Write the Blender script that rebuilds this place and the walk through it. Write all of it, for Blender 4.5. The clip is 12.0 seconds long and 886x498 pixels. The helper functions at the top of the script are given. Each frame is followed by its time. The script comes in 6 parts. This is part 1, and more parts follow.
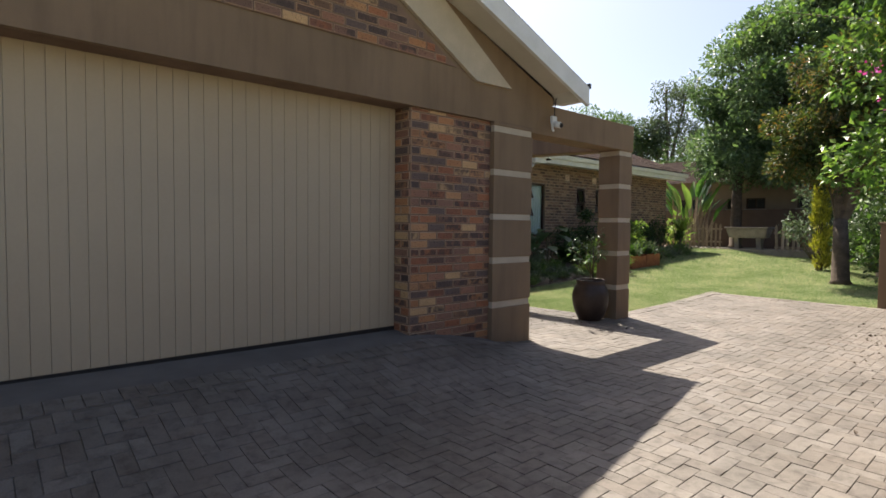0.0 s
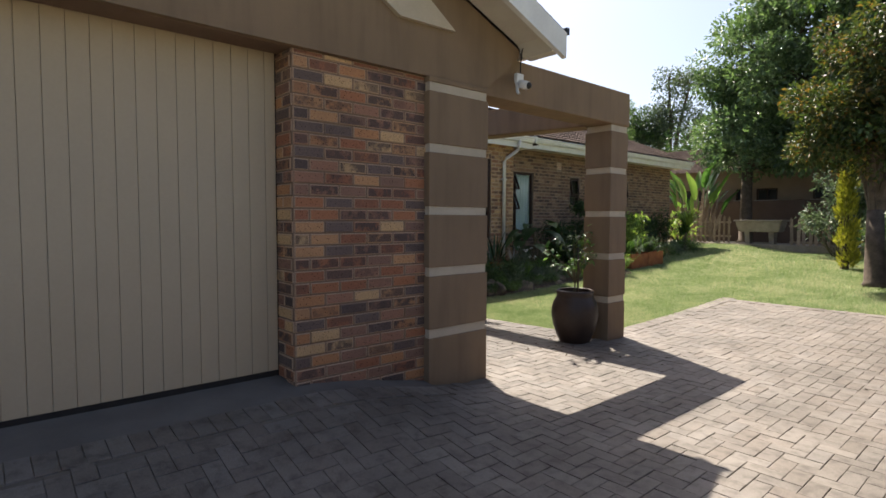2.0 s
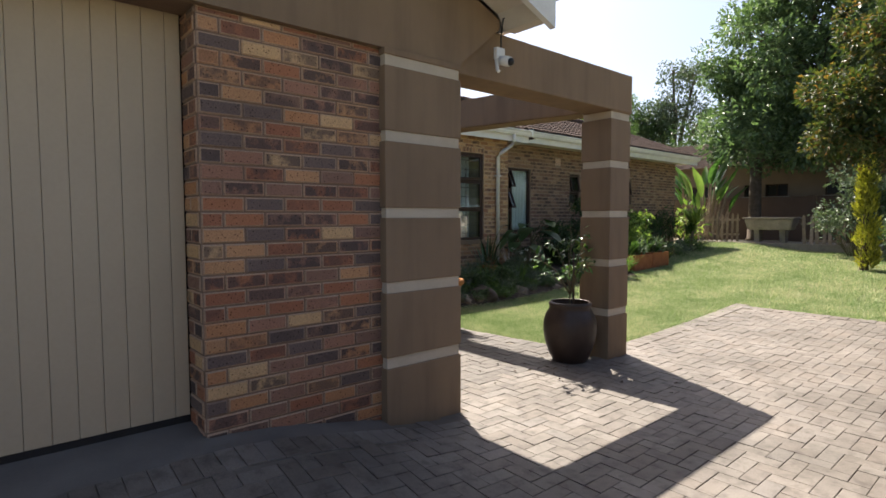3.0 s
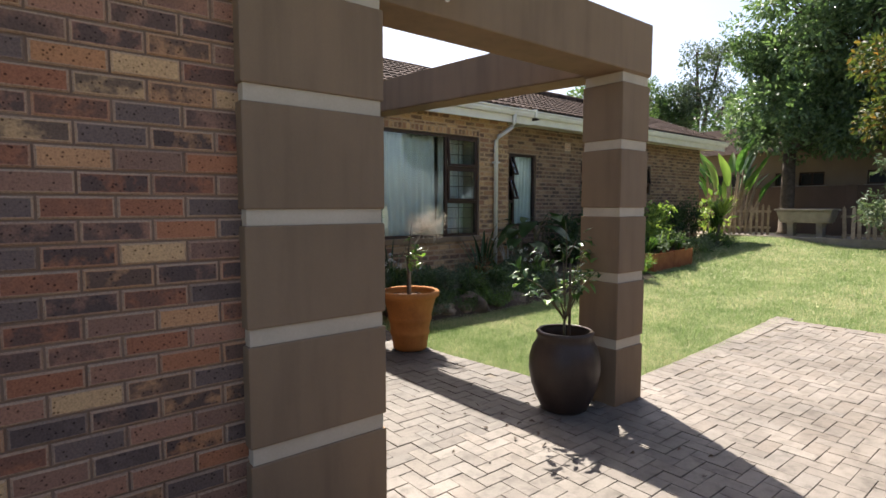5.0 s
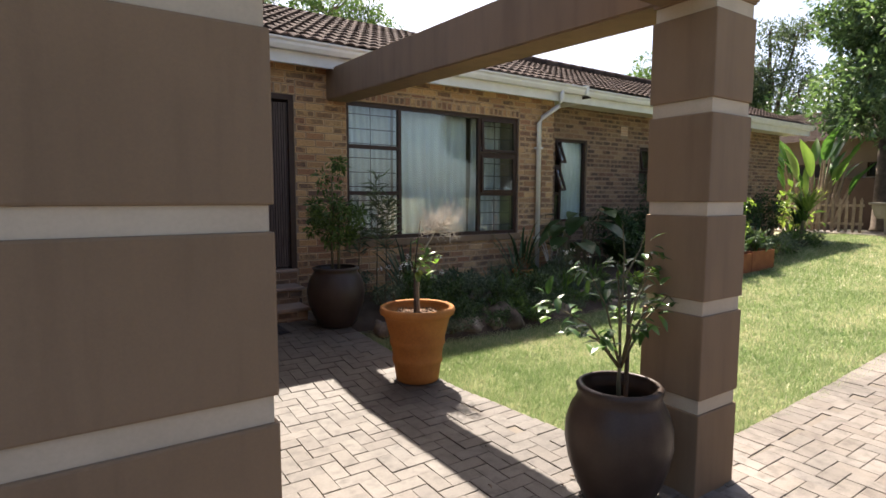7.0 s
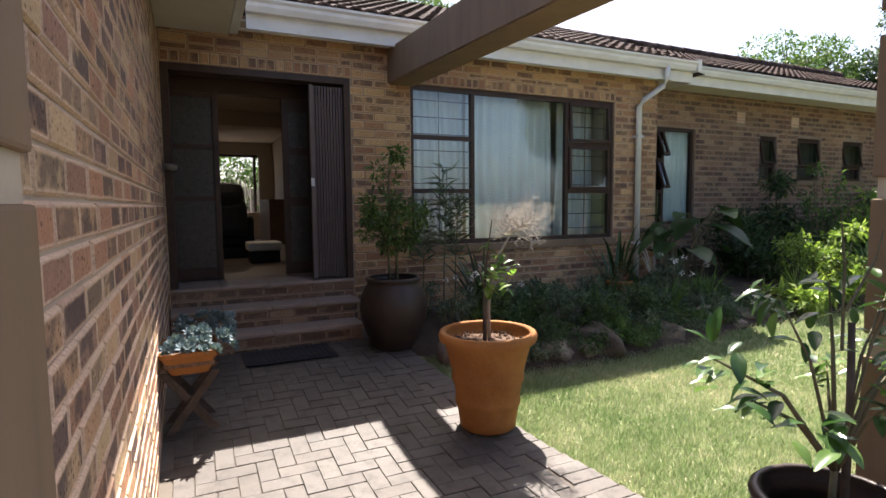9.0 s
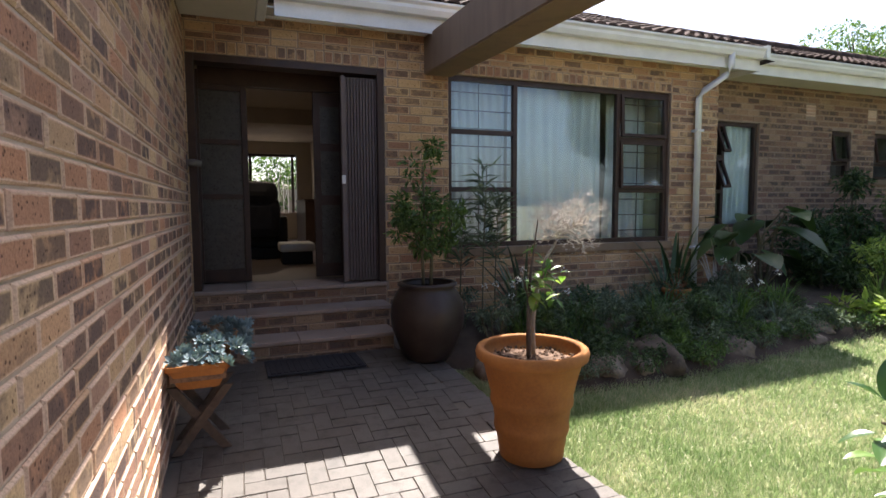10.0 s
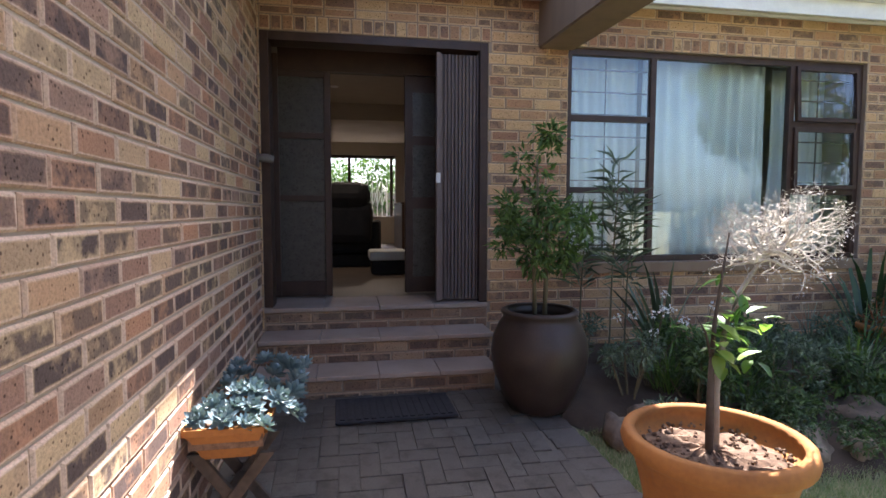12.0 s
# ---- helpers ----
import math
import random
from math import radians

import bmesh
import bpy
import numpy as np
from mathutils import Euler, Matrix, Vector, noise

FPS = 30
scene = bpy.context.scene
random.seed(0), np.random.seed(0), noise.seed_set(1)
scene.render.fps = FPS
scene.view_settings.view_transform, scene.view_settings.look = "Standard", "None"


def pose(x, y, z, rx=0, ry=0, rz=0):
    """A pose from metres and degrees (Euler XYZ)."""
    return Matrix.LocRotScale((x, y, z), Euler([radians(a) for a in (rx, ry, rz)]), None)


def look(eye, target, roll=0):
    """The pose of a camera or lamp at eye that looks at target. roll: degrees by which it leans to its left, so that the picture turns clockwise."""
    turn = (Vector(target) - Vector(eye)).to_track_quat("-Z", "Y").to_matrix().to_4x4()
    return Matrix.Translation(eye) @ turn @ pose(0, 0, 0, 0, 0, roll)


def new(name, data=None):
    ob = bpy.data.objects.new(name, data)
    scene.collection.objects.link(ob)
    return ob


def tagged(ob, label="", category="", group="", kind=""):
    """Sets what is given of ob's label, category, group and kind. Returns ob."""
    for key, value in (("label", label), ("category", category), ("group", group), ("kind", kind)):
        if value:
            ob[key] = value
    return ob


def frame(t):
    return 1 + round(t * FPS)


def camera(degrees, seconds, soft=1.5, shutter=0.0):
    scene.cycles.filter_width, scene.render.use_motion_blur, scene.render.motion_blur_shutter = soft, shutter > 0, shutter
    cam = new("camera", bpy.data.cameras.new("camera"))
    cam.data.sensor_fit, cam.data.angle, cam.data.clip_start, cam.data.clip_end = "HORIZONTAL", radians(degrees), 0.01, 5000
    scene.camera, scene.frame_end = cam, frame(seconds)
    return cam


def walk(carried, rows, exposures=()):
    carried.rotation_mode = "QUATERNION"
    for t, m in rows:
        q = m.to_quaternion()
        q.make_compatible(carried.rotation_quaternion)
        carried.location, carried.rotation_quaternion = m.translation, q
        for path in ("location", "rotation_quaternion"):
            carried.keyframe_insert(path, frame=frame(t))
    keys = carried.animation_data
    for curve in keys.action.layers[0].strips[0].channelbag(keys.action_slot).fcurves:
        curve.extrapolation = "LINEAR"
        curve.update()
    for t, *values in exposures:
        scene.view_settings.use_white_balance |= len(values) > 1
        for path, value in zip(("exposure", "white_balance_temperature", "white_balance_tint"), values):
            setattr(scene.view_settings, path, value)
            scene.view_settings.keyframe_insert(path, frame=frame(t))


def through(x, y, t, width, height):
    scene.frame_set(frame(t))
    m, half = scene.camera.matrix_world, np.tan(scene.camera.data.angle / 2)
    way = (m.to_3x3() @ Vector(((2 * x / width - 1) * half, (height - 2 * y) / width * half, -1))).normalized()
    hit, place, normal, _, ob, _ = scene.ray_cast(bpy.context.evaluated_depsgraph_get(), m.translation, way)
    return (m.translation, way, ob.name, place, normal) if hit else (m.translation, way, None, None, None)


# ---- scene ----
cam = camera(78.8, 12.0, soft=1.6)
PATH = [
    (0, (-0.127, -0.132, 1.385), (1.196, 1.364, 1.297), 0.6),
    (0.5, (0.301, 0.07, 1.403), (1.625, 1.566, 1.306), 0.5),
    (1, (0.724, 0.264, 1.403), (2.048, 1.759, 1.299), 0.3),
    (1.5, (1.151, 0.49, 1.389), (2.471, 1.99, 1.287), 0.2),
    (2, (1.544, 0.716, 1.418), (2.86, 2.218, 1.308), 0.2),
    (2.5, (1.929, 0.92, 1.442), (3.242, 2.425, 1.33), 0.0),
    (3, (2.286, 1.132, 1.459), (3.592, 2.642, 1.341), -0.1),
    (3.2, (2.434, 1.186, 1.453), (3.731, 2.704, 1.338), -0.2),
    (4.8, (3.432, 1.798, 1.514), (4.702, 3.336, 1.363), 0.2),
    (5, (3.56, 1.858, 1.538), (4.817, 3.405, 1.377), -0.0),
    (5.5, (3.841, 2.046, 1.544), (5.073, 3.612, 1.374), -0.1),
    (6, (4.102, 2.247, 1.562), (5.305, 3.834, 1.383), -0.0),
    (6.5, (4.345, 2.438, 1.557), (5.513, 4.051, 1.374), 0.0),
    (7, (4.567, 2.667, 1.541), (5.673, 4.322, 1.352), 0.1),
    (7.2, (4.652, 2.781, 1.534), (5.735, 4.452, 1.345), 0.1),
    (8.8, (5.114, 3.45, 1.442), (5.981, 5.245, 1.28), -0.5),
    (9, (5.157, 3.51, 1.45), (6.001, 5.315, 1.285), -0.5),
    (9.5, (5.246, 3.689, 1.431), (6.039, 5.518, 1.272), -0.4),
    (10, (5.336, 3.876, 1.424), (6.045, 5.739, 1.267), -0.3),
    (10.5, (5.402, 4.097, 1.421), (6.001, 5.999, 1.268), -0.3),
    (11, (5.457, 4.316, 1.428), (5.959, 6.246, 1.276), -0.2),
    (11.2, (5.481, 4.423, 1.44), (5.951, 6.36, 1.275), 0.1),
    (11.5, (5.526, 4.576, 1.43), (5.944, 6.526, 1.283), -0.0),
    (12, (5.579, 4.808, 1.425), (5.93, 6.772, 1.284), 0.1),
]
walk(cam, [(t, look(eye, target, roll)) for t, eye, target, roll in PATH],
     [(0, 1.33, 6800, 12), (2.5, 1.46, 6750, 12.5), (5, 1.66, 6650, 13), (7, 1.81, 6850, 15), (9, 1.92, 6500, 16.5), (10.5, 2.2, 6250, 16), (12, 2.75, 6000, 17)])

# ---- world, sun, exposure ----
SUN_TO = Vector((0.295, 0.58, 1.0)).normalized()
world = bpy.data.worlds.new("sky")
scene.world = world
world.use_nodes = True
wt = world.node_tree
sky = wt.nodes.new("ShaderNodeTexSky")
sky.sky_type, sky.sun_disc = "NISHITA", False
sky.sun_elevation = math.asin(SUN_TO.z)
sky.sun_rotation = math.atan2(SUN_TO.x, SUN_TO.y)
sky.altitude, sky.air_density, sky.dust_density, sky.ozone_density = 1300, 1.0, 8.0, 1.0
wt.links.new(sky.outputs[0], wt.nodes["Background"].inputs[0])
wt.nodes["Background"].inputs[1].default_value = 0.084
sun = new("sun", bpy.data.lights.new("sun", "SUN"))
sun.data.energy, sun.data.angle, sun.data.color = 5.0, radians(0.53), (1.0, 0.94, 0.84)
sun.matrix_world = look(SUN_TO * 60, (0, 0, 0))

# the downlights that burn in the hall
for lx, ly in ((5.45, 11.6), (5.95, 13.6)):
    lamp = new("downlight_lamp", bpy.data.lights.new("downlight_lamp", "SPOT"))
    lamp.data.spot_size = radians(130)
    lamp.data.energy, lamp.data.color, lamp.data.shadow_soft_size = 5.0, (1.0, 0.80, 0.58), 0.04
    lamp.location = (lx, ly, 2.84)

# ---- materials ----
def shader(name):
    m = bpy.data.materials.new(name)
    m.use_nodes = True
    return m, m.node_tree.nodes, m.node_tree.links, m.node_tree.nodes["Principled BSDF"]


def node(nt, kind, **values):
    n = nt.new(kind)
    for key, value in values.items():
        n.inputs[key].default_value = value
    return n


def ramp(nt, ln, fac, stops, constant=False):
    r = nt.new("ShaderNodeValToRGB")
    els = r.color_ramp.elements
    while len(els) < len(stops):
        els.new(0.5)
    for e, (at, c) in zip(els, stops):
        e.position, e.color = at, (*c, 1) if len(c) == 3 else c
    if constant:
        r.color_ramp.interpolation = "CONSTANT"
    ln.new(fac, r.inputs[0])
    return r.outputs[0]


def mixed(nt, ln, fac, a, b, mode="MIX"):
    m = nt.new("ShaderNodeMix")
    m.data_type, m.blend_type = "RGBA", mode
    for sock, v in ((m.inputs[0], fac), (m.inputs[6], a), (m.inputs[7], b)):
        if isinstance(v, (int, float)):
            sock.default_value = v
        elif isinstance(v, tuple):
            sock.default_value = (*v, 1)
        else:
            ln.new(v, sock)
    return m.outputs[2]


def maths(nt, ln, op, a, b=0.0):
    m = nt.new("ShaderNodeMath")
    m.operation = op
    for sock, v in zip(m.inputs, (a, b)):
        if isinstance(v, (int, float)):
            sock.default_value = v
        else:
            ln.new(v, sock)
    return m.outputs[0]


def noise_of(nt, ln, coord, scale, detail=4, rough=0.55):
    n = node(nt, "ShaderNodeTexNoise", Scale=scale, Detail=detail, Roughness=rough)
    ln.new(coord, n.inputs["Vector"])
    return n.outputs["Fac"]


def bumped(nt, ln, bsdf, height, strength=0.3, distance=0.004):
    b = node(nt, "ShaderNodeBump", Strength=strength, Distance=distance)
    ln.new(height, b.inputs["Height"])
    ln.new(b.outputs[0], bsdf.inputs["Normal"])


def place(nt):
    g = nt.new("ShaderNodeNewGeometry")
    return g.outputs["Position"]


def any_random(nt, ln):
    """One random number for each object and for each loose piece of a joined mesh."""
    o = nt.new("ShaderNodeObjectInfo")
    g = nt.new("ShaderNodeNewGeometry")
    return maths(nt, ln, "FRACT", maths(nt, ln, "ADD", o.outputs["Random"], g.outputs["Random Per Island"]))


def plain(name, dark, light, rough=0.6, metal=0.0, scale=6.0, fine=90.0, bump=0.15, spread=0.0, spec=0.3):
    """A surface between two colours: broad blotches, fine grain, slight relief; spread varies single pieces."""
    m, nt, ln, bsdf = shader(name)
    p = place(nt)
    big, small = noise_of(nt, ln, p, scale), noise_of(nt, ln, p, fine, 3)
    f = maths(nt, ln, "ADD", maths(nt, ln, "MULTIPLY", big, 0.65), maths(nt, ln, "MULTIPLY", small, 0.35))
    c = ramp(nt, ln, f, [(0.32, dark), (0.68, light)])
    if spread:
        r = any_random(nt, ln)
        c = mixed(nt, ln, 1.0, c, ramp(nt, ln, r, [(0, (1 - spread,) * 3), (1, (1 + spread * 0.4,) * 3)]), "MULTIPLY")
    ln.new(c, bsdf.inputs["Base Color"])
    bsdf.inputs["Metallic"].default_value = metal
    bsdf.inputs["Specular IOR Level"].default_value = spec
    ln.new(ramp(nt, ln, small, [(0.3, (rough * 0.85,) * 3), (0.7, (min(1, rough * 1.12),) * 3)]), bsdf.inputs["Roughness"])
    if bump:
        bumped(nt, ln, bsdf, f, bump)
    return m


def streaked(name, dark, light):
    """Rough wall paint with faint runs of rain down it."""
    m = plain(name, dark, light, 0.85, scale=1.2, fine=160, bump=0.25)
    nt, ln = m.node_tree.nodes, m.node_tree.links
    bsdf = nt["Principled BSDF"]
    c = bsdf.inputs["Base Color"].links[0].from_socket
    stretch = nt.new("ShaderNodeMapping")
    stretch.inputs["Scale"].default_value = (9.0, 9.0, 0.9)
    ln.new(place(nt), stretch.inputs["Vector"])
    run = noise_of(nt, ln, stretch.outputs[0], 1.0, 5, 0.6)
    ln.new(mixed(nt, ln, 1.0, c, ramp(nt, ln, run, [(0.3, (0.86, 0.86, 0.87)), (0.5, (1, 1, 1)), (0.72, (1.06, 1.05, 1.03))]), "MULTIPLY"), bsdf.inputs["Base Color"])
    return m


def brick_material(name, palette, rim, rim_width, smoke, smoky):
    """Face brick: one colour of the palette each, a paler rim, a ragged dark flash mark in the middle, pits."""
    m, nt, ln, bsdf = shader(name)
    p = place(nt)
    r = any_random(nt, ln)
    base = ramp(nt, ln, r, [(k / len(palette), c) for k, c in enumerate(palette)], True)
    r2 = maths(nt, ln, "FRACT", maths(nt, ln, "MULTIPLY", r, 17.3))
    r3 = maths(nt, ln, "FRACT", maths(nt, ln, "MULTIPLY", r, 53.7))
    uv = nt.new("ShaderNodeUVMap")
    sep = nt.new("ShaderNodeSeparateXYZ")
    ln.new(uv.outputs[0], sep.inputs[0])
    du = maths(nt, ln, "ABSOLUTE", maths(nt, ln, "SUBTRACT", sep.outputs[0], 0.5))
    dv = maths(nt, ln, "ABSOLUTE", maths(nt, ln, "SUBTRACT", sep.outputs[1], 0.5))
    in_x = maths(nt, ln, "MULTIPLY", maths(nt, ln, "SUBTRACT", 0.5, du), 22.0)
    in_z = maths(nt, ln, "MULTIPLY", maths(nt, ln, "SUBTRACT", 0.5, dv), 7.5)
    inside = maths(nt, ln, "MINIMUM", in_x, in_z)
    n1 = noise_of(nt, ln, p, 26.0, 5, 0.65)
    n3 = noise_of(nt, ln, p, 9.0, 3, 0.6)
    n2 = noise_of(nt, ln, p, 120.0, 4, 0.7)
    rag = maths(nt, ln, "ADD", inside, maths(nt, ln, "MULTIPLY", maths(nt, ln, "SUBTRACT", n1, 0.5), 2.4 * rim_width))
    depth = maths(nt, ln, "DIVIDE", rag, rim_width * 4.0)
    face = ramp(nt, ln, depth, [(0.14, (0, 0, 0)), (0.36, (1, 1, 1))])
    core = ramp(nt, ln, depth, [(0.2, (0, 0, 0)), (0.62, (1, 1, 1))])
    blot = ramp(nt, ln, maths(nt, ln, "ADD", n3, maths(nt, ln, "MULTIPLY", n1, 0.35)), [(0.54, (0.15, 0.15, 0.15)), (0.70, (1, 1, 1))])
    much = ramp(nt, ln, r2, [(1 - smoky, (0, 0, 0)), (1 - smoky * 0.7, (0.7, 0.7, 0.7)), (1.0, (0.97, 0.97, 0.97))])
    mark = mixed(nt, ln, 1.0, mixed(nt, ln, 1.0, core, blot, "MULTIPLY"), much, "MULTIPLY")
    body = mixed(nt, ln, mark, base, smoke)
    keen = ramp(nt, ln, r3, [(0.0, (0.3, 0.3, 0.3)), (0.5, (0.9, 0.9, 0.9))])
    edge = mixed(nt, ln, keen, base, rim)
    c = mixed(nt, ln, face, edge, body)
    c = mixed(nt, ln, 1.0, c, ramp(nt, ln, n2, [(0.3, (0.66, 0.64, 0.62)), (0.5, (1, 1, 1)), (0.72, (1.22, 1.2, 1.15))]), "MULTIPLY")
    c = mixed(nt, ln, 1.0, c, ramp(nt, ln, noise_of(nt, ln, p, 1.1, 3), [(0.3, (0.82, 0.82, 0.82)), (0.7, (1.1, 1.1, 1.1))]), "MULTIPLY")
    pits = node(nt, "ShaderNodeTexVoronoi", Scale=48.0)
    ln.new(p, pits.inputs["Vector"])
    spot = ramp(nt, ln, maths(nt, ln, "ADD", pits.outputs["Distance"], maths(nt, ln, "MULTIPLY", n3, 0.25)), [(0.27, (0.2, 0.16, 0.14)), (0.36, (1, 1, 1))])
    c = mixed(nt, ln, maths(nt, ln, "MULTIPLY", core, 0.85), c, mixed(nt, ln, 1.0, c, spot, "MULTIPLY"))
    ln.new(c, bsdf.inputs["Base Color"])
    bsdf.inputs["Roughness"].default_value = 0.85
    bsdf.inputs["Specular IOR Level"].default_value = 0.2
    h = maths(nt, ln, "ADD", n2, maths(nt, ln, "MULTIPLY", n1, 1.5))
    bumped(nt, ln, bsdf, h, 0.5, 0.004)
    return m


def paver_material(name, tone):
    m, nt, ln, bsdf = shader(name)
    p = place(nt)
    r = any_random(nt, ln)
    base = ramp(nt, ln, r, [(0.0, (0.104, 0.091, 0.079)), (0.3, (0.124, 0.111, 0.097)), (0.55, (0.112, 0.096, 0.081)), (0.8, (0.139, 0.125, 0.109)), (1.0, (0.117, 0.106, 0.095))])
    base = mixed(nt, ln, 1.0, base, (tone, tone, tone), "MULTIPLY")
    n1, n2 = noise_of(nt, ln, p, 1.3, 5), noise_of(nt, ln, p, 150, 3, 0.7)
    grime = noise_of(nt, ln, p, 11.0, 5, 0.65)
    c = mixed(nt, ln, 1.0, base, ramp(nt, ln, n1, [(0.3, (0.66, 0.65, 0.63)), (0.65, (1.1, 1.09, 1.08))]), "MULTIPLY")
    c = mixed(nt, ln, 1.0, c, ramp(nt, ln, n2, [(0.3, (0.74, 0.74, 0.74)), (0.7, (1.18, 1.18, 1.18))]), "MULTIPLY")
    c = mixed(nt, ln, 1.0, c, ramp(nt, ln, grime, [(0.32, (0.6, 0.59, 0.57)), (0.5, (1, 1, 1)), (0.7, (1.12, 1.12, 1.12))]), "MULTIPLY")
    ln.new(c, bsdf.inputs["Base Color"])
    bsdf.inputs["Roughness"].default_value = 0.62
    bsdf.inputs["Specular IOR Level"].default_value = 0.38
    bumped(nt, ln, bsdf, n2, 0.35, 0.003)
    return m


def leaf_material(name, stops, through=0.25, rough=0.5):
    m, nt, ln, bsdf = shader(name)
    r = any_random(nt, ln)
    n1 = noise_of(nt, ln, place(nt), 1.4, 3)
    f = maths(nt, ln, "ADD", maths(nt, ln, "MULTIPLY", r, 0.65), maths(nt, ln, "MULTIPLY", n1, 0.4))
    c = ramp(nt, ln, f, stops)
    ln.new(c, bsdf.inputs["Base Color"])
    bsdf.inputs["Roughness"].default_value = rough
    t = nt.new("ShaderNodeBsdfTranslucent")
    ln.new(mixed(nt, ln, 1.0, c, (1.3, 1.4, 0.8), "MULTIPLY"), t.inputs[0])
    mix = nt.new("ShaderNodeMixShader")
    mix.inputs[0].default_value = through
    ln.new(bsdf.outputs[0], mix.inputs[1])
    ln.new(t.outputs[0], mix.inputs[2])
    ln.new(mix.outputs[0], nt["Material Output"].inputs[0])
    return m


def grass_material():
    """Blades in soft patches of green and straw, little difference from blade to blade."""
    m, nt, ln, bsdf = shader("lawn grass")
    p = place(nt)
    broad, small = noise_of(nt, ln, p, 1.1, 4), noise_of(nt, ln, p, 7.0, 3)
    f = maths(nt, ln, "ADD", maths(nt, ln, "MULTIPLY", any_random(nt, ln), 0.34), maths(nt, ln, "ADD", maths(nt, ln, "MULTIPLY", broad, 0.48), maths(nt, ln, "MULTIPLY", small, 0.32)))
    c = ramp(nt, ln, f, [(0.34, (0.125, 0.20, 0.078)), (0.48, (0.205, 0.29, 0.128)), (0.61, (0.31, 0.37, 0.205)), (0.78, (0.50, 0.47, 0.33))])
    ln.new(c, bsdf.inputs["Base Color"])
    bsdf.inputs["Roughness"].default_value = 0.6
    bsdf.inputs["Specular IOR Level"].default_value = 0.3
    t = nt.new("ShaderNodeBsdfTranslucent")
    ln.new(mixed(nt, ln, 1.0, c, (1.1, 1.12, 0.92), "MULTIPLY"), t.inputs[0])
    mix = nt.new("ShaderNodeMixShader")
    mix.inputs[0].default_value = 0.4
    ln.new(bsdf.outputs[0], mix.inputs[1])
    ln.new(t.outputs[0], mix.inputs[2])
    ln.new(mix.outputs[0], nt["Material Output"].inputs[0])
    return m


def glass_material(name="window glass", tint=(0.9, 0.95, 0.95), rough=0.0):
    m, nt, ln, bsdf = shader(name)
    t = nt.new("ShaderNodeBsdfTransparent")
    t.inputs[0].default_value = (*tint, 1)
    g = nt.new("ShaderNodeBsdfGlossy")
    g.inputs["Roughness"].default_value = rough + 0.02
    f = node(nt, "ShaderNodeLayerWeight", Blend=0.5)
    mix = nt.new("ShaderNodeMixShader")
    gloss = maths(nt, ln, "MULTIPLY", maths(nt, ln, "POWER", f.outputs["Facing"], 4.0), 0.9)
    ln.new(maths(nt, ln, "ADD", gloss, 0.08), mix.inputs[0])
    ln.new(t.outputs[0], mix.inputs[1])
    ln.new(g.outputs[0], mix.inputs[2])
    ln.new(mix.outputs[0], nt["Material Output"].inputs[0])
    return m


BRICK = brick_material("tan face brick", [(0.40, 0.22, 0.138), (0.48, 0.30, 0.175), (0.33, 0.19, 0.132), (0.51, 0.35, 0.21), (0.44, 0.235, 0.14), (0.37, 0.23, 0.165), (0.56, 0.40, 0.235)],
                       (0.63, 0.475, 0.355), 0.42, (0.10, 0.073, 0.066), 0.76)
BRICK_YELLOW = brick_material("yellow face brick", [(0.43, 0.265, 0.135), (0.52, 0.345, 0.18), (0.34, 0.19, 0.105), (0.47, 0.30, 0.155), (0.39, 0.23, 0.125), (0.30, 0.16, 0.095)],
                              (0.57, 0.40, 0.24), 0.34, (0.14, 0.095, 0.07), 0.65)
BRICK_WING = brick_material("brown face brick", [(0.245, 0.15, 0.098), (0.31, 0.20, 0.128), (0.20, 0.117, 0.082), (0.27, 0.172, 0.112), (0.33, 0.225, 0.145)],
                            (0.36, 0.25, 0.17), 0.34, (0.10, 0.074, 0.06), 0.75)
BRICK_RED = brick_material("red face brick", [(0.31, 0.13, 0.072), (0.36, 0.155, 0.08), (0.135, 0.098, 0.082), (0.43, 0.21, 0.10), (0.23, 0.135, 0.095), (0.155, 0.112, 0.094), (0.33, 0.17, 0.11), (0.54, 0.35, 0.18), (0.26, 0.145, 0.10), (0.46, 0.25, 0.125)],
                           (0.40, 0.275, 0.185), 0.22, (0.088, 0.064, 0.056), 0.6)
MORTAR_RED = plain("brown mortar", (0.17, 0.108, 0.074), (0.25, 0.17, 0.118), 0.95, scale=3, bump=0.5)
MORTAR_BROWN = plain("grey brown mortar", (0.22, 0.165, 0.12), (0.31, 0.24, 0.18), 0.95, scale=3, bump=0.5)
MORTAR = plain("mortar", (0.40, 0.325, 0.25), (0.52, 0.43, 0.34), 0.95, scale=3, bump=0.5)
PLASTER = streaked("brown textured paint", (0.188, 0.130, 0.079), (0.243, 0.170, 0.106))
CREAM = plain("cream paint", (0.42, 0.36, 0.27), (0.52, 0.45, 0.34), 0.8, scale=5, bump=0.2)
DOOR_PAINT = plain("cream door paint", (0.425, 0.342, 0.228), (0.47, 0.382, 0.258), 0.55, scale=1.0, fine=60, bump=0.05)
WHITE = plain("white gutter paint", (0.60, 0.60, 0.57), (0.75, 0.75, 0.72), 0.45, scale=4, bump=0.05)
SOFFIT = plain("soffit paint", (0.52, 0.48, 0.40), (0.6, 0.56, 0.48), 0.7, scale=3, bump=0.1)
# one paver in two tones, the path's darkened to stand in for its shade
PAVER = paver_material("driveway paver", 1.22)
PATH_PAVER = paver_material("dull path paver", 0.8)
SAND = plain("joint sand", (0.10, 0.086, 0.07), (0.16, 0.14, 0.115), 0.95, scale=5, bump=0.5)
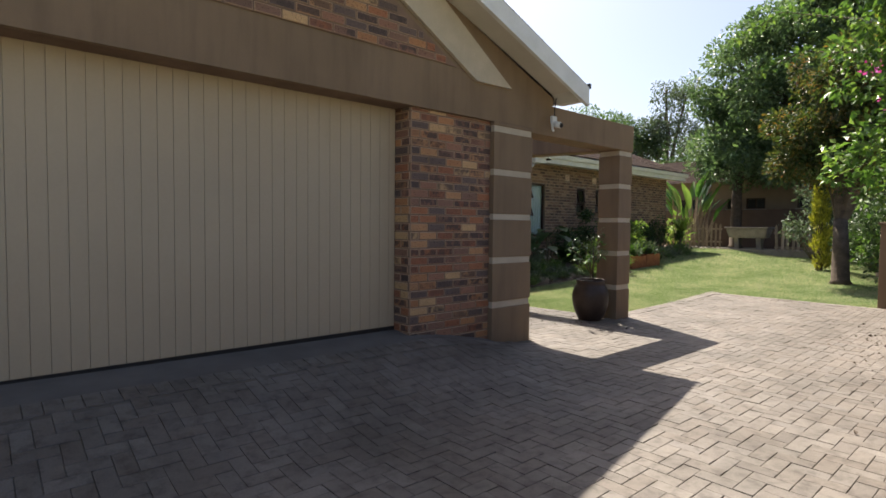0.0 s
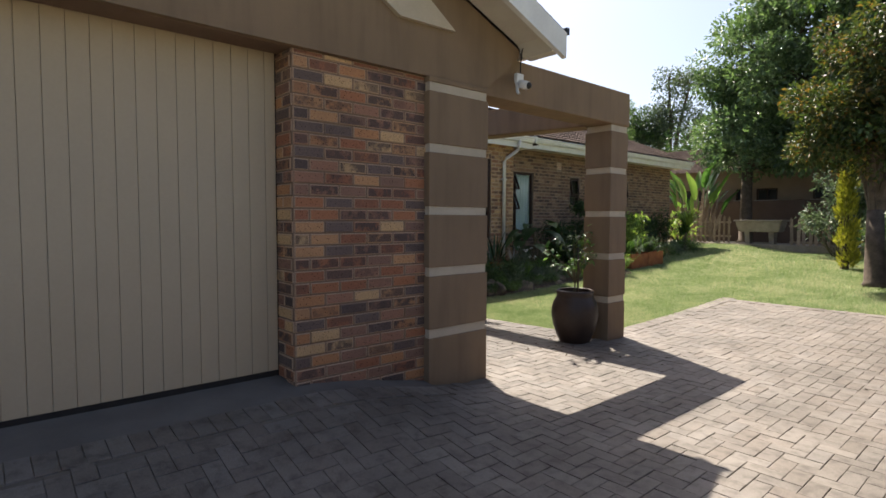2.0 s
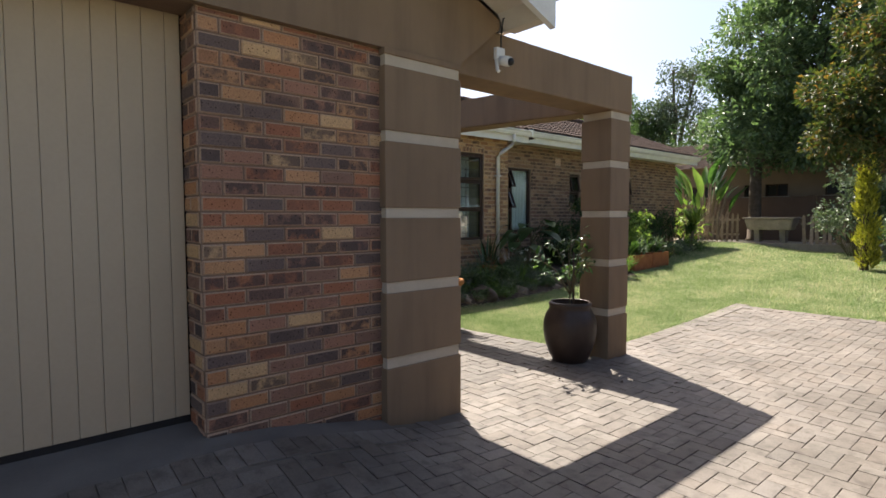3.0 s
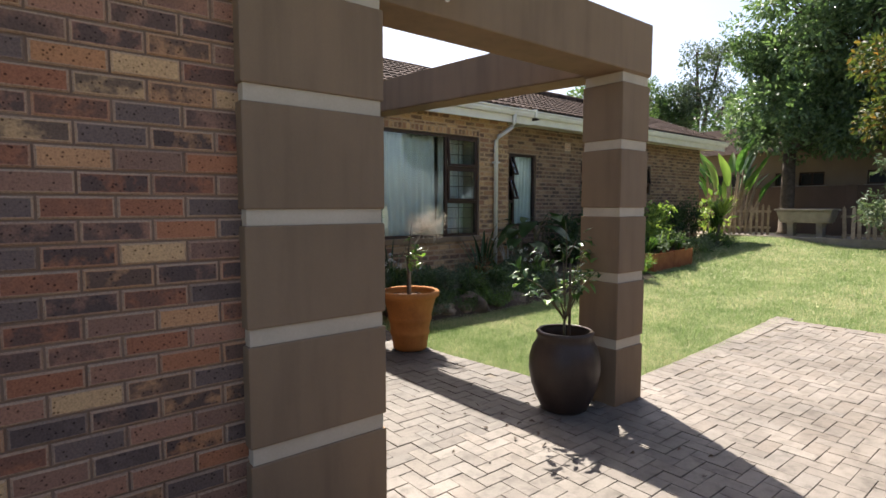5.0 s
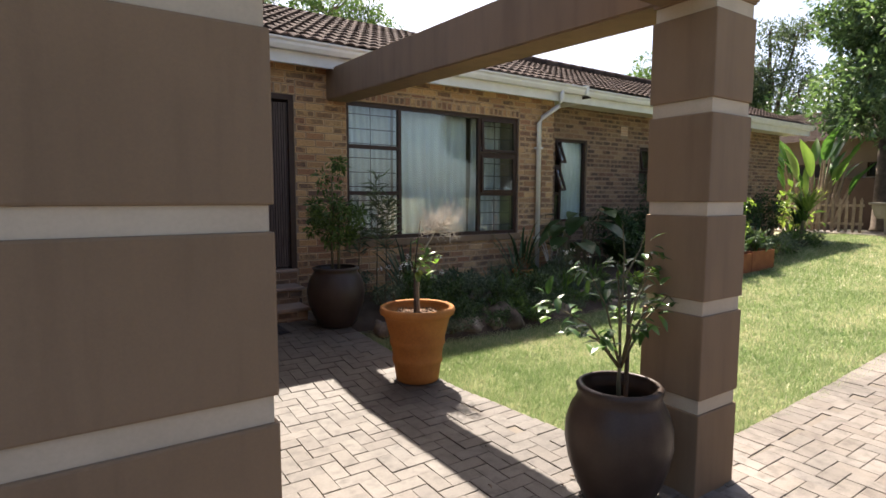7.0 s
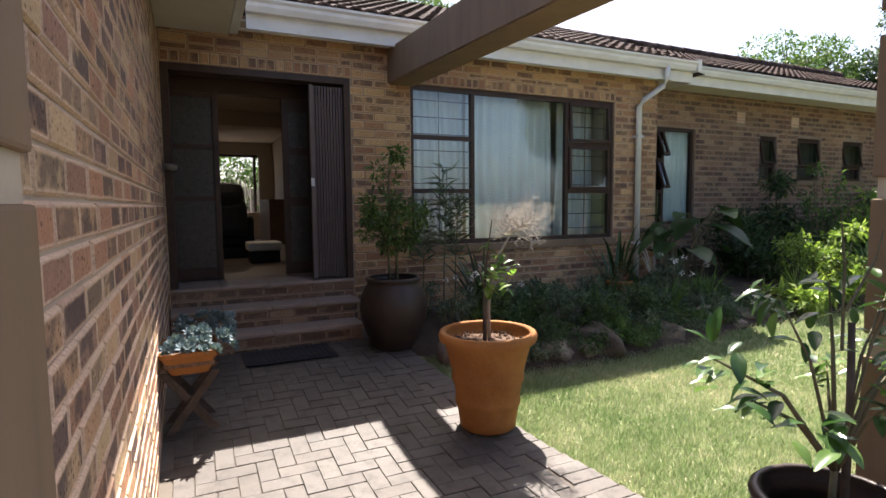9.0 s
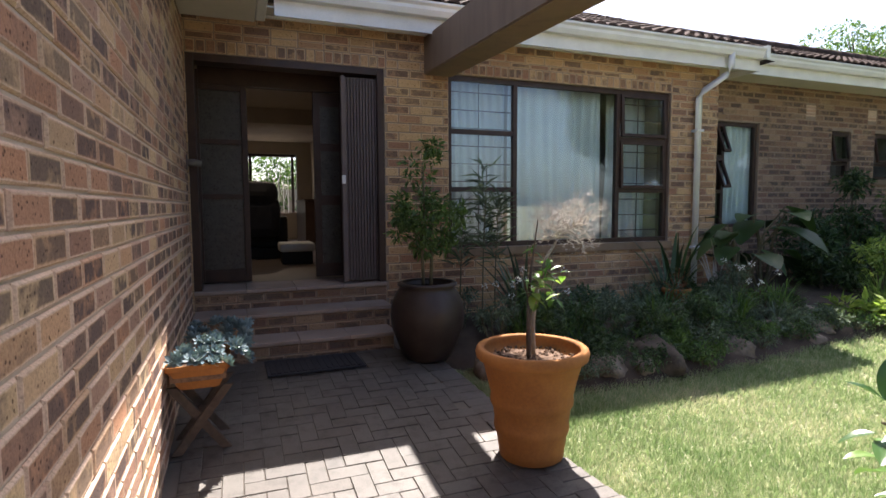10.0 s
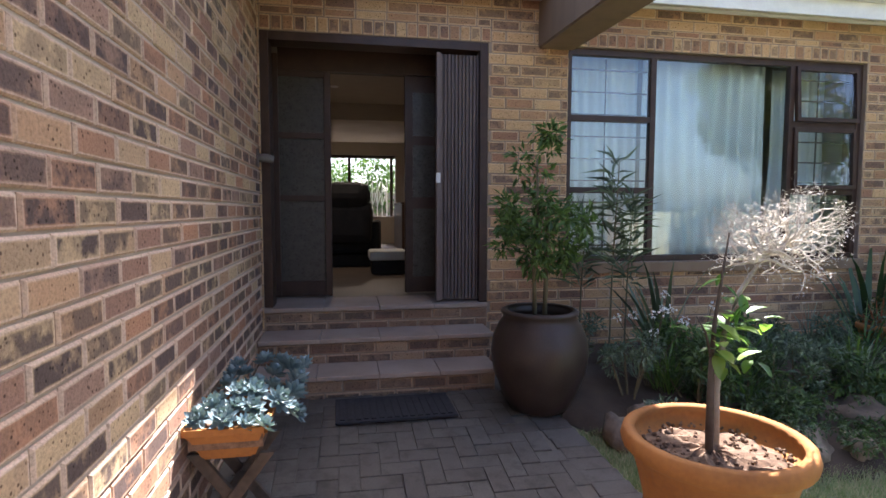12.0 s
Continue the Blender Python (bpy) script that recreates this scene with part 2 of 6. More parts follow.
SOIL = plain("bed soil", (0.03, 0.022, 0.016), (0.075, 0.056, 0.04), 0.97, scale=5, fine=45, bump=1.0)
COMPOST = plain("dry compost", (0.06, 0.035, 0.022), (0.20, 0.125, 0.08), 0.97, scale=40, fine=120, bump=1.0, spread=0.5)
TURF = plain("turf", (0.17, 0.19, 0.10), (0.34, 0.31, 0.21), 0.95, scale=0.9, fine=70, bump=0.6)
HOUSE_PAINT = plain("beige brown house paint", (0.17, 0.125, 0.09), (0.23, 0.175, 0.125), 0.9, scale=1.0, bump=0.2)
CEMENT = plain("cement screed", (0.10, 0.09, 0.08), (0.16, 0.145, 0.128), 0.9, scale=3, bump=0.4)
TREAD = plain("step tile", (0.27, 0.205, 0.165), (0.37, 0.29, 0.235), 0.75, scale=4, bump=0.2)
TILE = plain("brown concrete roof tile", (0.045, 0.033, 0.029), (0.092, 0.069, 0.061), 0.95, scale=3, fine=60, bump=0.3, spread=0.35, spec=0.04)
DARK_WOOD = plain("dark stained wood", (0.030, 0.016, 0.011), (0.060, 0.033, 0.022), 0.45, scale=9, bump=0.1)
GATE_PAINT = plain("brown gate paint", (0.115, 0.088, 0.078), (0.16, 0.125, 0.112), 0.5, scale=9, bump=0.05)
TERRACOTTA = plain("terracotta", (0.24, 0.095, 0.026), (0.41, 0.18, 0.052), 0.85, scale=4, fine=60, bump=0.25)
DARK_GLAZE = plain("dark brown glaze", (0.030, 0.021, 0.017), (0.055, 0.040, 0.032), 0.42, scale=7, bump=0.12)
RUST = plain("rusty steel", (0.20, 0.065, 0.03), (0.32, 0.12, 0.055), 0.85, scale=6, bump=0.2)
BARK = plain("bark", (0.05, 0.037, 0.028), (0.14, 0.108, 0.082), 0.95, scale=8, fine=40, bump=0.9)
TWIG = plain("dry twig", (0.42, 0.38, 0.32), (0.64, 0.60, 0.53), 0.8, scale=20, bump=0.1)
PALE_STEM = plain("pale stem", (0.24, 0.20, 0.15), (0.38, 0.33, 0.26), 0.85, scale=20, bump=0.3)
STEM = plain("green brown stem", (0.085, 0.075, 0.04), (0.15, 0.13, 0.075), 0.8, scale=20, bump=0.3)
ROCK = plain("weathered rock", (0.075, 0.06, 0.047), (0.26, 0.21, 0.16), 0.92, scale=7, fine=40, bump=1.0, spread=0.45)
WOOD = plain("weathered timber", (0.20, 0.15, 0.105), (0.34, 0.27, 0.2), 0.9, scale=9, bump=0.4, spread=0.3)
STONE_WALL = plain("brown boundary wall", (0.085, 0.055, 0.042), (0.13, 0.088, 0.066), 0.92, scale=1.2, bump=0.3)
CONCRETE = plain("weathered concrete", (0.20, 0.175, 0.145), (0.34, 0.30, 0.25), 0.9, scale=5, bump=0.3)
INNER = plain("inside wall paint", (0.36, 0.31, 0.25), (0.42, 0.37, 0.30), 0.8, scale=2, bump=0.05)
INNER_FLOOR = plain("inside floor tile", (0.10, 0.075, 0.055), (0.15, 0.115, 0.085), 0.5, scale=2, bump=0.03)
CURTAIN = plain("pale curtain cloth", (0.60, 0.62, 0.58), (0.74, 0.75, 0.71), 0.9, scale=3, bump=0.05)
BLACK_CLOTH = plain("dark upholstery", (0.012, 0.012, 0.013), (0.025, 0.024, 0.024), 0.7, scale=9, bump=0.1)
MAT = plain("rubber mat", (0.018, 0.019, 0.024), (0.035, 0.036, 0.042), 0.8, scale=30, bump=0.5)
BLACK = plain("black plastic", (0.015, 0.015, 0.015), (0.03, 0.03, 0.03), 0.4, bump=0)
PLASTIC = plain("white plastic", (0.66, 0.66, 0.64), (0.74, 0.74, 0.72), 0.35, bump=0)
BULB, _, _, _bulb = shader("warm bulb")
_bulb.inputs["Emission Color"].default_value = (1.0, 0.78, 0.5, 1)
_bulb.inputs["Emission Strength"].default_value = 60.0
GLASS = glass_material()
FROSTED = plain("rippled obscure glass", (0.035, 0.032, 0.028), (0.07, 0.064, 0.055), 0.3, scale=18, fine=70, bump=0.7)


# ---- building helpers ----
def box(bm, x0, y0, z0, x1, y1, z1, bevel=0.0):
    vs = [bm.verts.new(p) for p in ((x0, y0, z0), (x1, y0, z0), (x1, y1, z0), (x0, y1, z0), (x0, y0, z1), (x1, y0, z1), (x1, y1, z1), (x0, y1, z1))]
    fs = [bm.faces.new([vs[i] for i in f]) for f in ((0, 3, 2, 1), (4, 5, 6, 7), (0, 1, 5, 4), (1, 2, 6, 5), (2, 3, 7, 6), (3, 0, 4, 7))]
    if bevel:
        bmesh.ops.bevel(bm, geom=list({e for f in fs for e in f.edges}), offset=bevel, segments=2, affect="EDGES", profile=0.6)
    return vs


def prism(bm, outline, y0, y1):
    """An outline in x and z, drawn out along y."""
    a = [bm.verts.new((x, y0, z)) for x, z in outline]
    b = [bm.verts.new((x, y1, z)) for x, z in outline]
    bm.faces.new(a)
    bm.faces.new(b[::-1])
    n = len(a)
    for i in range(n):
        bm.faces.new((a[i], b[i], b[(i + 1) % n], a[(i + 1) % n]))


def tube(bm, points, radii, sides=8, caps=True):
    rings = []
    pts = [Vector(p) for p in points]
    for i, p in enumerate(pts):
        d = (pts[min(i + 1, len(pts) - 1)] - pts[max(i - 1, 0)]).normalized()
        a = d.cross(Vector((0, 0, 1)) if abs(d.z) < 0.95 else Vector((1, 0, 0))).normalized()
        b = d.cross(a)
        r = radii[i] if isinstance(radii, (list, tuple)) else radii
        rings.append([bm.verts.new(p + r * (a * math.cos(k * math.tau / sides) + b * math.sin(k * math.tau / sides))) for k in range(sides)])
    for u, v in zip(rings, rings[1:]):
        for k in range(sides):
            bm.faces.new((u[k], u[(k + 1) % sides], v[(k + 1) % sides], v[k]))
    if caps:
        bm.faces.new(rings[0][::-1])
        bm.faces.new(rings[-1])


def lathe(bm, profile, sides=48, wobble=0.0):
    rings = []
    for r, z in profile:
        rings.append([bm.verts.new(((r + wobble * math.sin(3 * k + 9 * z)) * math.cos(k * math.tau / sides), (r + wobble * math.cos(2 * k + 7 * z)) * math.sin(k * math.tau / sides), z)) for k in range(sides)])
    for u, v in zip(rings, rings[1:]):
        for k in range(sides):
            bm.faces.new((u[k], u[(k + 1) % sides], v[(k + 1) % sides], v[k]))
    bm.faces.new(rings[0][::-1])
    bm.faces.new(rings[-1])


def finish(name, bm, material, smooth=False):
    bmesh.ops.recalc_face_normals(bm, faces=bm.faces)
    me = bpy.data.meshes.new(name)
    bm.to_mesh(me)
    bm.free()
    me.materials.append(material)
    if smooth:
        me.shade_smooth()
    return me


def part(name, bm, material, parent, label="", smooth=False):
    ob = new(name, finish(name, bm, material, smooth))
    ob.parent = parent
    return tagged(ob, label)


def boxes(name, spans, material, parent, bevel=0.0, label=""):
    bm = bmesh.new()
    for s in spans:
        box(bm, *s, bevel)
    return part(name, bm, material, parent, label)


def thing(name, label, category, at=(0, 0, 0), turn=0, group="", kind=""):
    ob = new(name)
    ob.matrix_basis = pose(*at, 0, 0, turn)
    return tagged(ob, label, category, group, kind)


def structure(name, bm, material, label="", smooth=False):
    return tagged(new(name, finish(name, bm, material, smooth)), label, kind="structure")


def mesh_of(name, verts, faces, material, smooth=False):
    me = bpy.data.meshes.new(name)
    me.from_pydata([tuple(v) for v in verts], [], faces)
    me.materials.append(material)
    if smooth:
        me.shade_smooth()
    return me


# ---- brickwork ----
COURSE, STRETCH = 0.0852, 0.232
BRICK_MESHES = {}


def brick_data(w, h, origin=(0, 0, 0)):
    """Corners, faces and face coordinates of one brick: front at y=0, chamfered, 60 mm deep."""
    c, d = 0.006, 0.05
    ox, oy, oz = origin
    ring = lambda i, y: [(ox + i, oy + y, oz + i), (ox + w - i, oy + y, oz + i), (ox + w - i, oy + y, oz + h - i), (ox + i, oy + y, oz + h - i)]
    v = ring(c, 0) + ring(0, c) + ring(0, d)
    f = [(0, 1, 2, 3)]
    for a, b in ((4, 0), (8, 4)):
        f += [(a + k, a + (k + 1) % 4, b + (k + 1) % 4, b + k) for k in range(4)]
    u = [(0, 0), (1, 0), (1, 1), (0, 1)] * 3
    return v, f, u


def uv_fill(me, coords):
    layer = me.uv_layers.new(name="UVMap")
    idx = np.empty(len(me.loops), dtype=np.int32)
    me.loops.foreach_get("vertex_index", idx)
    layer.data.foreach_set("uv", np.array(coords, dtype=np.float32)[idx].ravel())


def brick_mesh(w, h, material):
    key = (round(w, 3), round(h, 3), material.name)
    if key not in BRICK_MESHES:
        v, f, u = brick_data(*key[:2])
        me = mesh_of("brick", v, f, material)
        uv_fill(me, u)
        BRICK_MESHES[key] = me
    return BRICK_MESHES[key]


def gaps(u0, u1, za, zb, openings):
    spans = [(u0, u1)]
    for a, b, c, d in openings:
        if zb > c + 0.01 and za < d - 0.01:
            spans = [s for p, q in spans for s in ((p, min(q, a)), (max(p, b), q)) if s[1] - s[0] > 0.015]
    return spans


def wall(name, at, turn, length, z0, z1, openings, thick=0.22, near=None, z_base=None, label="", skip=None, rows=(), kind="tan"):
    """A brick wall along its own x (kind: its bricks and joints), outer face at y=0. near: the stretch of x whose bricks are objects of their own; rows: rowlock courses (u0, u1, z)."""
    m = pose(*at, 0, 0, 0) @ pose(0, 0, 0, 0, 0, turn)
    bm = bmesh.new()
    cuts = sorted({0, length, *[c for o in openings for c in o[:2] if 0 < c < length]})
    for a, b in zip(cuts, cuts[1:]):
        zs = z0
        for o in sorted((o for o in openings if o[0] < (a + b) / 2 < o[1]), key=lambda o: o[2]):
            if o[2] > zs:
                box(bm, a, 0.008, zs, b, thick, o[2])
            zs = o[3]
        if zs < z1:
            box(bm, a, 0.008, zs, b, thick, z1)
    material, joints = {"tan": (BRICK, MORTAR), "red": (BRICK_RED, MORTAR_RED), "yellow": (BRICK_YELLOW, MORTAR_BROWN), "brown": (BRICK_WING, MORTAR_BROWN)}[kind]
    base = structure(name, bm, joints, label)
    base.matrix_basis = m
    blocked = list(openings) + [(a, b, z, z + 0.116) for a, b, z in rows]
    verts, faces, coords, made = [], [], [], 0

    def lay(u, z, w, h):
        nonlocal made
        y = random.uniform(-0.0025, 0.002)
        if skip and skip(u, z, w, h):
            return
        if near and near[0] <= u + w / 2 <= near[1] and near[2] <= z <= near[3] and made < 300:
            ob = new("brick", brick_mesh(w, h, material))
            ob.parent = base
            ob.matrix_basis = pose(u, y, z, 0, random.uniform(-0.25, 0.25), 0)
            made += 1
        else:
            n = len(verts)
            v, f, uu = brick_data(w, h, (u, y, z))
            verts.extend(v)
            faces.extend(tuple(n + i for i in q) for q in f)
            coords.extend(uu)

    start = z_base if z_base is not None else z0
    row, z = 0, start
    while z < z1 - 0.03:
        h = min(COURSE, z1 - z) - 0.008
        for a, b in gaps(0, length, z, z + h, blocked):
            u = math.floor((a - 0.116 * (row % 2)) / STRETCH) * STRETCH + 0.116 * (row % 2)
            while u < b - 0.012:
                p, q = max(u + 0.004, a + (0.0 if a == 0 else 0.003)), min(u + STRETCH - 0.004, b)
                if q - p > 0.025:
                    lay(p, z, q - p, h)
                u += STRETCH
        row, z = row + 1, z + COURSE
    for a, b, zr in rows:
        n = max(1, round((b - a) / 0.0845))
        for k in range(n):
            lay(a + (b - a) * k / n + 0.005, zr + 0.004, (b - a) / n - 0.01, 0.106)
        over = zr + 0.116
        rest_h = start + math.ceil((over - start - 0.01) / COURSE) * COURSE - over
        u = a
        while rest_h > 0.025 and u < b - 0.03:
            lay(u + 0.004, over + 0.002, min(STRETCH, b - u) - 0.008, rest_h - 0.008)
            u += STRETCH
    if verts:
        rest = new("brickwork", mesh_of("brickwork", verts, faces, material))
        uv_fill(rest.data, coords)
        rest.parent = base
        tagged(rest, kind="stuff")
    return base


# ---- ground ----
def ease(v):
    v = min(1.0, max(0.0, v))
    return v * v * (3 - 2 * v)


def level(x, y):
    """Height of the ground: a ramp up to the garage, a gentle rise to the house and down the garden."""
    z = 0.01 + 0.02 * ease((3 - x) / 4)
    z += 0.19 * ease((y - 6.0) / 2.2) * ease((x - 4) / 1)
    z += 0.40 * ease((x - 8) / 15)
    lift = 0.27 * (1 - ease((x - 3.1) / 1.9)) * (1 - ease((4.15 - y) / 1.7)) if y < 4.2 else 0.27 * (1 - ease((x - 3.1) / 1.9))
    return z + lift


def lawn_side(x, y):
    """True where the lawn or the beds lie, false on the paving."""
    if x > 11.4 and y > -6:
        return True
    if x > 7.3 and y > 4.40 + 0.04 * (x - 7.3):
        return True
    return y > 4.4 and x > 7.22 - 0.11 * (y - 4.5)


def sheet(name, xs, ys, material, drop, keep=None, label=""):
    verts = [(x, y, level(x, y) - drop) for y in ys for x in xs]
    n = len(xs)
    faces = [(j * n + i, j * n + i + 1, (j + 1) * n + i + 1, (j + 1) * n + i) for j in range(len(ys) - 1) for i in range(n - 1)
             if keep is None or keep((xs[i] + xs[i + 1]) / 2, (ys[j] + ys[j + 1]) / 2)]
    return tagged(new(name, mesh_of(name, verts, faces, material, True)), label, kind="structure")


def steps_to(a, b, d):
    n = max(1, round((b - a) / d))
    return [a + (b - a) * k / n for k in range(n + 1)]


fine_x = [-900, -300, -90, -30, -12] + steps_to(-8, 26, 0.4) + [32, 45, 90, 300, 900]
fine_y = [-900, -300, -90, -30, -12] + steps_to(-8, 18, 0.4) + [24, 32, 45, 90, 300, 900]
sheet("ground", fine_x, fine_y, TURF, 0.035, label="grassy ground that runs out to the horizon")
sheet("pavement", steps_to(-5, 11.5, 0.25), steps_to(-5, 9.0, 0.2), SAND, 0.008, lambda x, y: not lawn_side(x + 0.11, y + 0.09) and (y < 4.1 or x > 4.7), "grey brown paving in herringbone")
pavement = bpy.data.objects["pavement"]

# ---- garage ----
GX0, GX1 = -3.55, 4.97
RIDGE_X, SLOPE_G = 0.70, 0.386
wall("wall_garage_front", (GX0, 4.10, 0), 0, GX1 - 0.025 - GX0, -0.1, 2.555, [(-1.85 - GX0, 3.178 - GX0, -0.2, 2.55)], near=(3.17 - GX0, 4.35 - GX0, 0.2, 2.6), kind="red", z_base=0.30 - 4 * COURSE,
     label="red brown face brick beside the garage door")
# brick returns of the door opening
wall("wall_garage_reveal", (3.171, 4.36, 0), -90, 0.249, 0.2, 2.555, [], thick=0.1, z_base=0.30 - COURSE, kind="red", label="red brown brick return of the door opening")
wall("wall_garage_side", (4.955, 4.125, 0), 90, 4.845, -0.1, 3.12, [], near=(0, 2.9, 0.15, 2.0), z_base=0.02, label="tan and brown face brick side wall")

bm = bmesh.new()
top = lambda x: 3.05 + SLOPE_G * (5.41 - x) if x > RIDGE_X else 3.05 + SLOPE_G * (x - 2 * RIDGE_X + 5.41)
prism(bm, [(-4.0, 2.552), (4.97, 2.552), (5.40, 2.9), (5.40, top(5.40)), (RIDGE_X, top(RIDGE_X)), (-4.0, top(-4.0))], 4.06, 4.30)
gable = structure("wall_garage_gable", bm, PLASTER, "brown plastered gable over the garage door")
bm = bmesh.new()
prism(bm, [(4.01, 2.935), (4.57, 2.945), (3.24, 3.86), (2.40, 3.86)], 4.02, 4.062)
strip = part("plaster_strip", bm, CREAM, gable, "cream painted slanting strip")
bm = bmesh.new()
prism(bm, [(-2.6, 3.03), (3.74, 3.03), (2.35, 3.82), (-0.9, 3.82)], 4.048, 4.08)
panel = part("brick_panel", bm, MORTAR_RED, gable, "brick panel in the gable")
verts, faces, coords = [], [], []
for row in range(9):
    z = 3.035 + row * COURSE
    right = 3.74 - (z + COURSE - 3.03) * 1.76
    u = -1.2 + 0.116 * (row % 2)
    while u < right - 0.05:
        n = len(verts)
        v, f, uu = brick_data(min(0.222, right - u), 0.0747, (u, 4.039 + random.uniform(-0.002, 0.002), z))
        verts += v
        faces += [tuple(n + i for i in q) for q in f]
        coords += uu
        u += STRETCH
rest = new("brickwork", mesh_of("brickwork", verts, faces, BRICK_RED))
uv_fill(rest.data, coords)
rest.parent = panel
tagged(rest, kind="stuff")

BANDS = [(2.44, 2.51), (1.955, 2.025), (1.455, 1.522), (0.955, 1.028), (0.448, 0.522)]


def banded(parent, x0, y0, x1, y1, base, inset=0.012):
    """Brown plaster blocks with recessed cream bands between them."""
    zs = [2.552]
    for a, b in BANDS:
        zs += [b, a]
    zs.append(base)
    for hi, lo in zip(zs[0::2], zs[1::2]):
        if hi - lo > 0.02:
            bm = bmesh.new()
            box(bm, x0, y0, lo, x1, y1, hi, 0.008)
            part("plaster_block", bm, PLASTER, parent)
    for lo, hi in BANDS:
        bm = bmesh.new()
        box(bm, x0 + inset, y0 + inset, lo - 0.005, x1 - inset, y1 - inset, hi + 0.005, 0.003)
        part("plaster_band", bm, CREAM, parent, "cream painted band")


pilaster = thing("pilaster", "brown plastered corner pilaster with cream bands", "pillar", kind="structure")
banded(pilaster, 4.305, 4.035, 4.972, 4.40, -0.05)
post = thing("pergola_post", "square brown plastered pergola post with cream bands", "pillar", kind="structure")
banded(post, 7.09, 4.13, 7.45, 4.48, -0.05)

bm = bmesh.new()
box(bm, 4.95, 4.12, 2.52, 7.455, 4.45, 2.90, 0.012)
tagged(structure("pergola_beam", bm, PLASTER, "brown plastered pergola beam"), category="beam")
bm = bmesh.new()
vs = box(bm, 7.09, 4.452, 2.53, 7.39, 8.99, 2.89)
for v in vs:
    if v.co.y > 6:
        v.co.z += 0.18
bmesh.ops.bevel(bm, geom=bm.edges[:], offset=0.01, segments=2, affect="EDGES")
tagged(structure("pergola_beam", bm, PLASTER, "weathered brown plastered beam to the house"), category="beam")

# garage roof, bargeboard, soffit
roof = thing("garage_roof", "tiled garage roof with a white bargeboard", "roof", kind="structure")
bm = bmesh.new()
for sgn in (1, -1):
    tip, rid = (5.60 if sgn > 0 else 2 * RIDGE_X - 5.60), RIDGE_X
    prism(bm, [(tip, 2.86), (tip, 3.08), (rid, 3.08 + SLOPE_G * 4.90), (rid, 2.86 + SLOPE_G * 4.90)][::sgn], 3.682, 3.73)
part("bargeboard", bm, WHITE, roof, "white painted bargeboard")
bm = bmesh.new()
prism(bm, [(5.36, 3.025), (5.46, 2.905), (5.57, 2.905), (5.57, 2.935), (RIDGE_X, 2.955 + SLOPE_G * 4.87), (RIDGE_X, 2.905 + SLOPE_G * 4.83)], 3.73, 4.06)
part("soffit", bm, SOFFIT, roof, "cream soffit board")
bm = bmesh.new()
box(bm, 4.965, 4.31, 2.935, 5.52, 8.66, 2.955)
part("soffit", bm, SOFFIT, roof, "cream soffit board")
bm = bmesh.new()
prism(bm, [(5.61, 3.05), (5.61, 3.10), (RIDGE_X, 3.10 + SLOPE_G * 4.91), (RIDGE_X, 3.0 + SLOPE_G * 4.91)], 3.70, 9.5)
prism(bm, [(-4.21, 3.05), (RIDGE_X, 3.0 + SLOPE_G * 4.91), (RIDGE_X, 3.10 + SLOPE_G * 4.91), (-4.21, 3.10)], 3.70, 9.5)
part("tiles", bm, TILE, roof)
bm = bmesh.new()
box(bm, 5.525, 3.735, 2.935, 5.60, 8.63, 3.045, 0.01)
part("gutter", bm, WHITE, roof, "white gutter")
bm = bmesh.new()
box(bm, 5.60, 3.68, 3.07, 5.64, 3.72, 3.13, 0.004)
part("gutter_bracket", bm, BLACK, roof)

# garage door: cream boards with grooves
door = tagged(new("door_1"), "wide cream garage door of vertical boards, closed", "garage door", kind="structure")
door.matrix_basis = pose(0, 4.34, 0)
x = -1.84
bm = bmesh.new()
box(bm, -1.84, 0.012, 0.35, 3.166, 0.06, 2.6)
part("backing", bm, DOOR_PAINT, door)
boxes("side_channel", [(3.10, 0.064, 0.2, 3.32, 0.10, 2.6), (-2.0, 0.064, 0.2, -1.78, 0.10, 2.6)], DARK_WOOD, door)
while x < 3.16:
    w = min(0.112, 3.164 - x)
    bm = bmesh.new()
    box(bm, x + 0.0012, 0, 0.345, x + w - 0.0012, 0.0295, 2.6, 0.0025)
    part("board", bm, DOOR_PAINT, door)
    x += 0.112
boxes("bottom_seal", [(-1.84, 0.002, 0.305, 3.166, 0.05, 0.343)], BLACK, door)
bm = bmesh.new()
for a, b in zip(steps_to(-3.4, 4.3, 0.25), steps_to(-3.4, 4.3, 0.25)[1:]):
    f = lambda x, y: level(x, y) + 0.012
    vs = [bm.verts.new(p) for p in ((a, 3.93, f(a, 3.93) - 0.02), (b, 3.93, f(b, 3.93) - 0.02), (b, 4.4, f(b, 4.1) + 0.02), (a, 4.4, f(a, 4.1) + 0.02))]
    bm.faces.new(vs)
bmesh.ops.remove_doubles(bm, verts=bm.verts, dist=1e-4)
structure("door_sill", bm, CEMENT, "grey cement strip before the garage door")
bm = bmesh.new()
box(bm, -3.5, 4.2, 0.2, -1.9, 4.42, 2.6)
box(bm, -4.2, 9.3, -0.1, 4.5, 9.5, 3.0)
box(bm, -4.2, 4.3, -0.1, -4.0, 9.4, 3.0)
structure("wall_garage_back", bm, MORTAR, "plain wall that closes the garage")

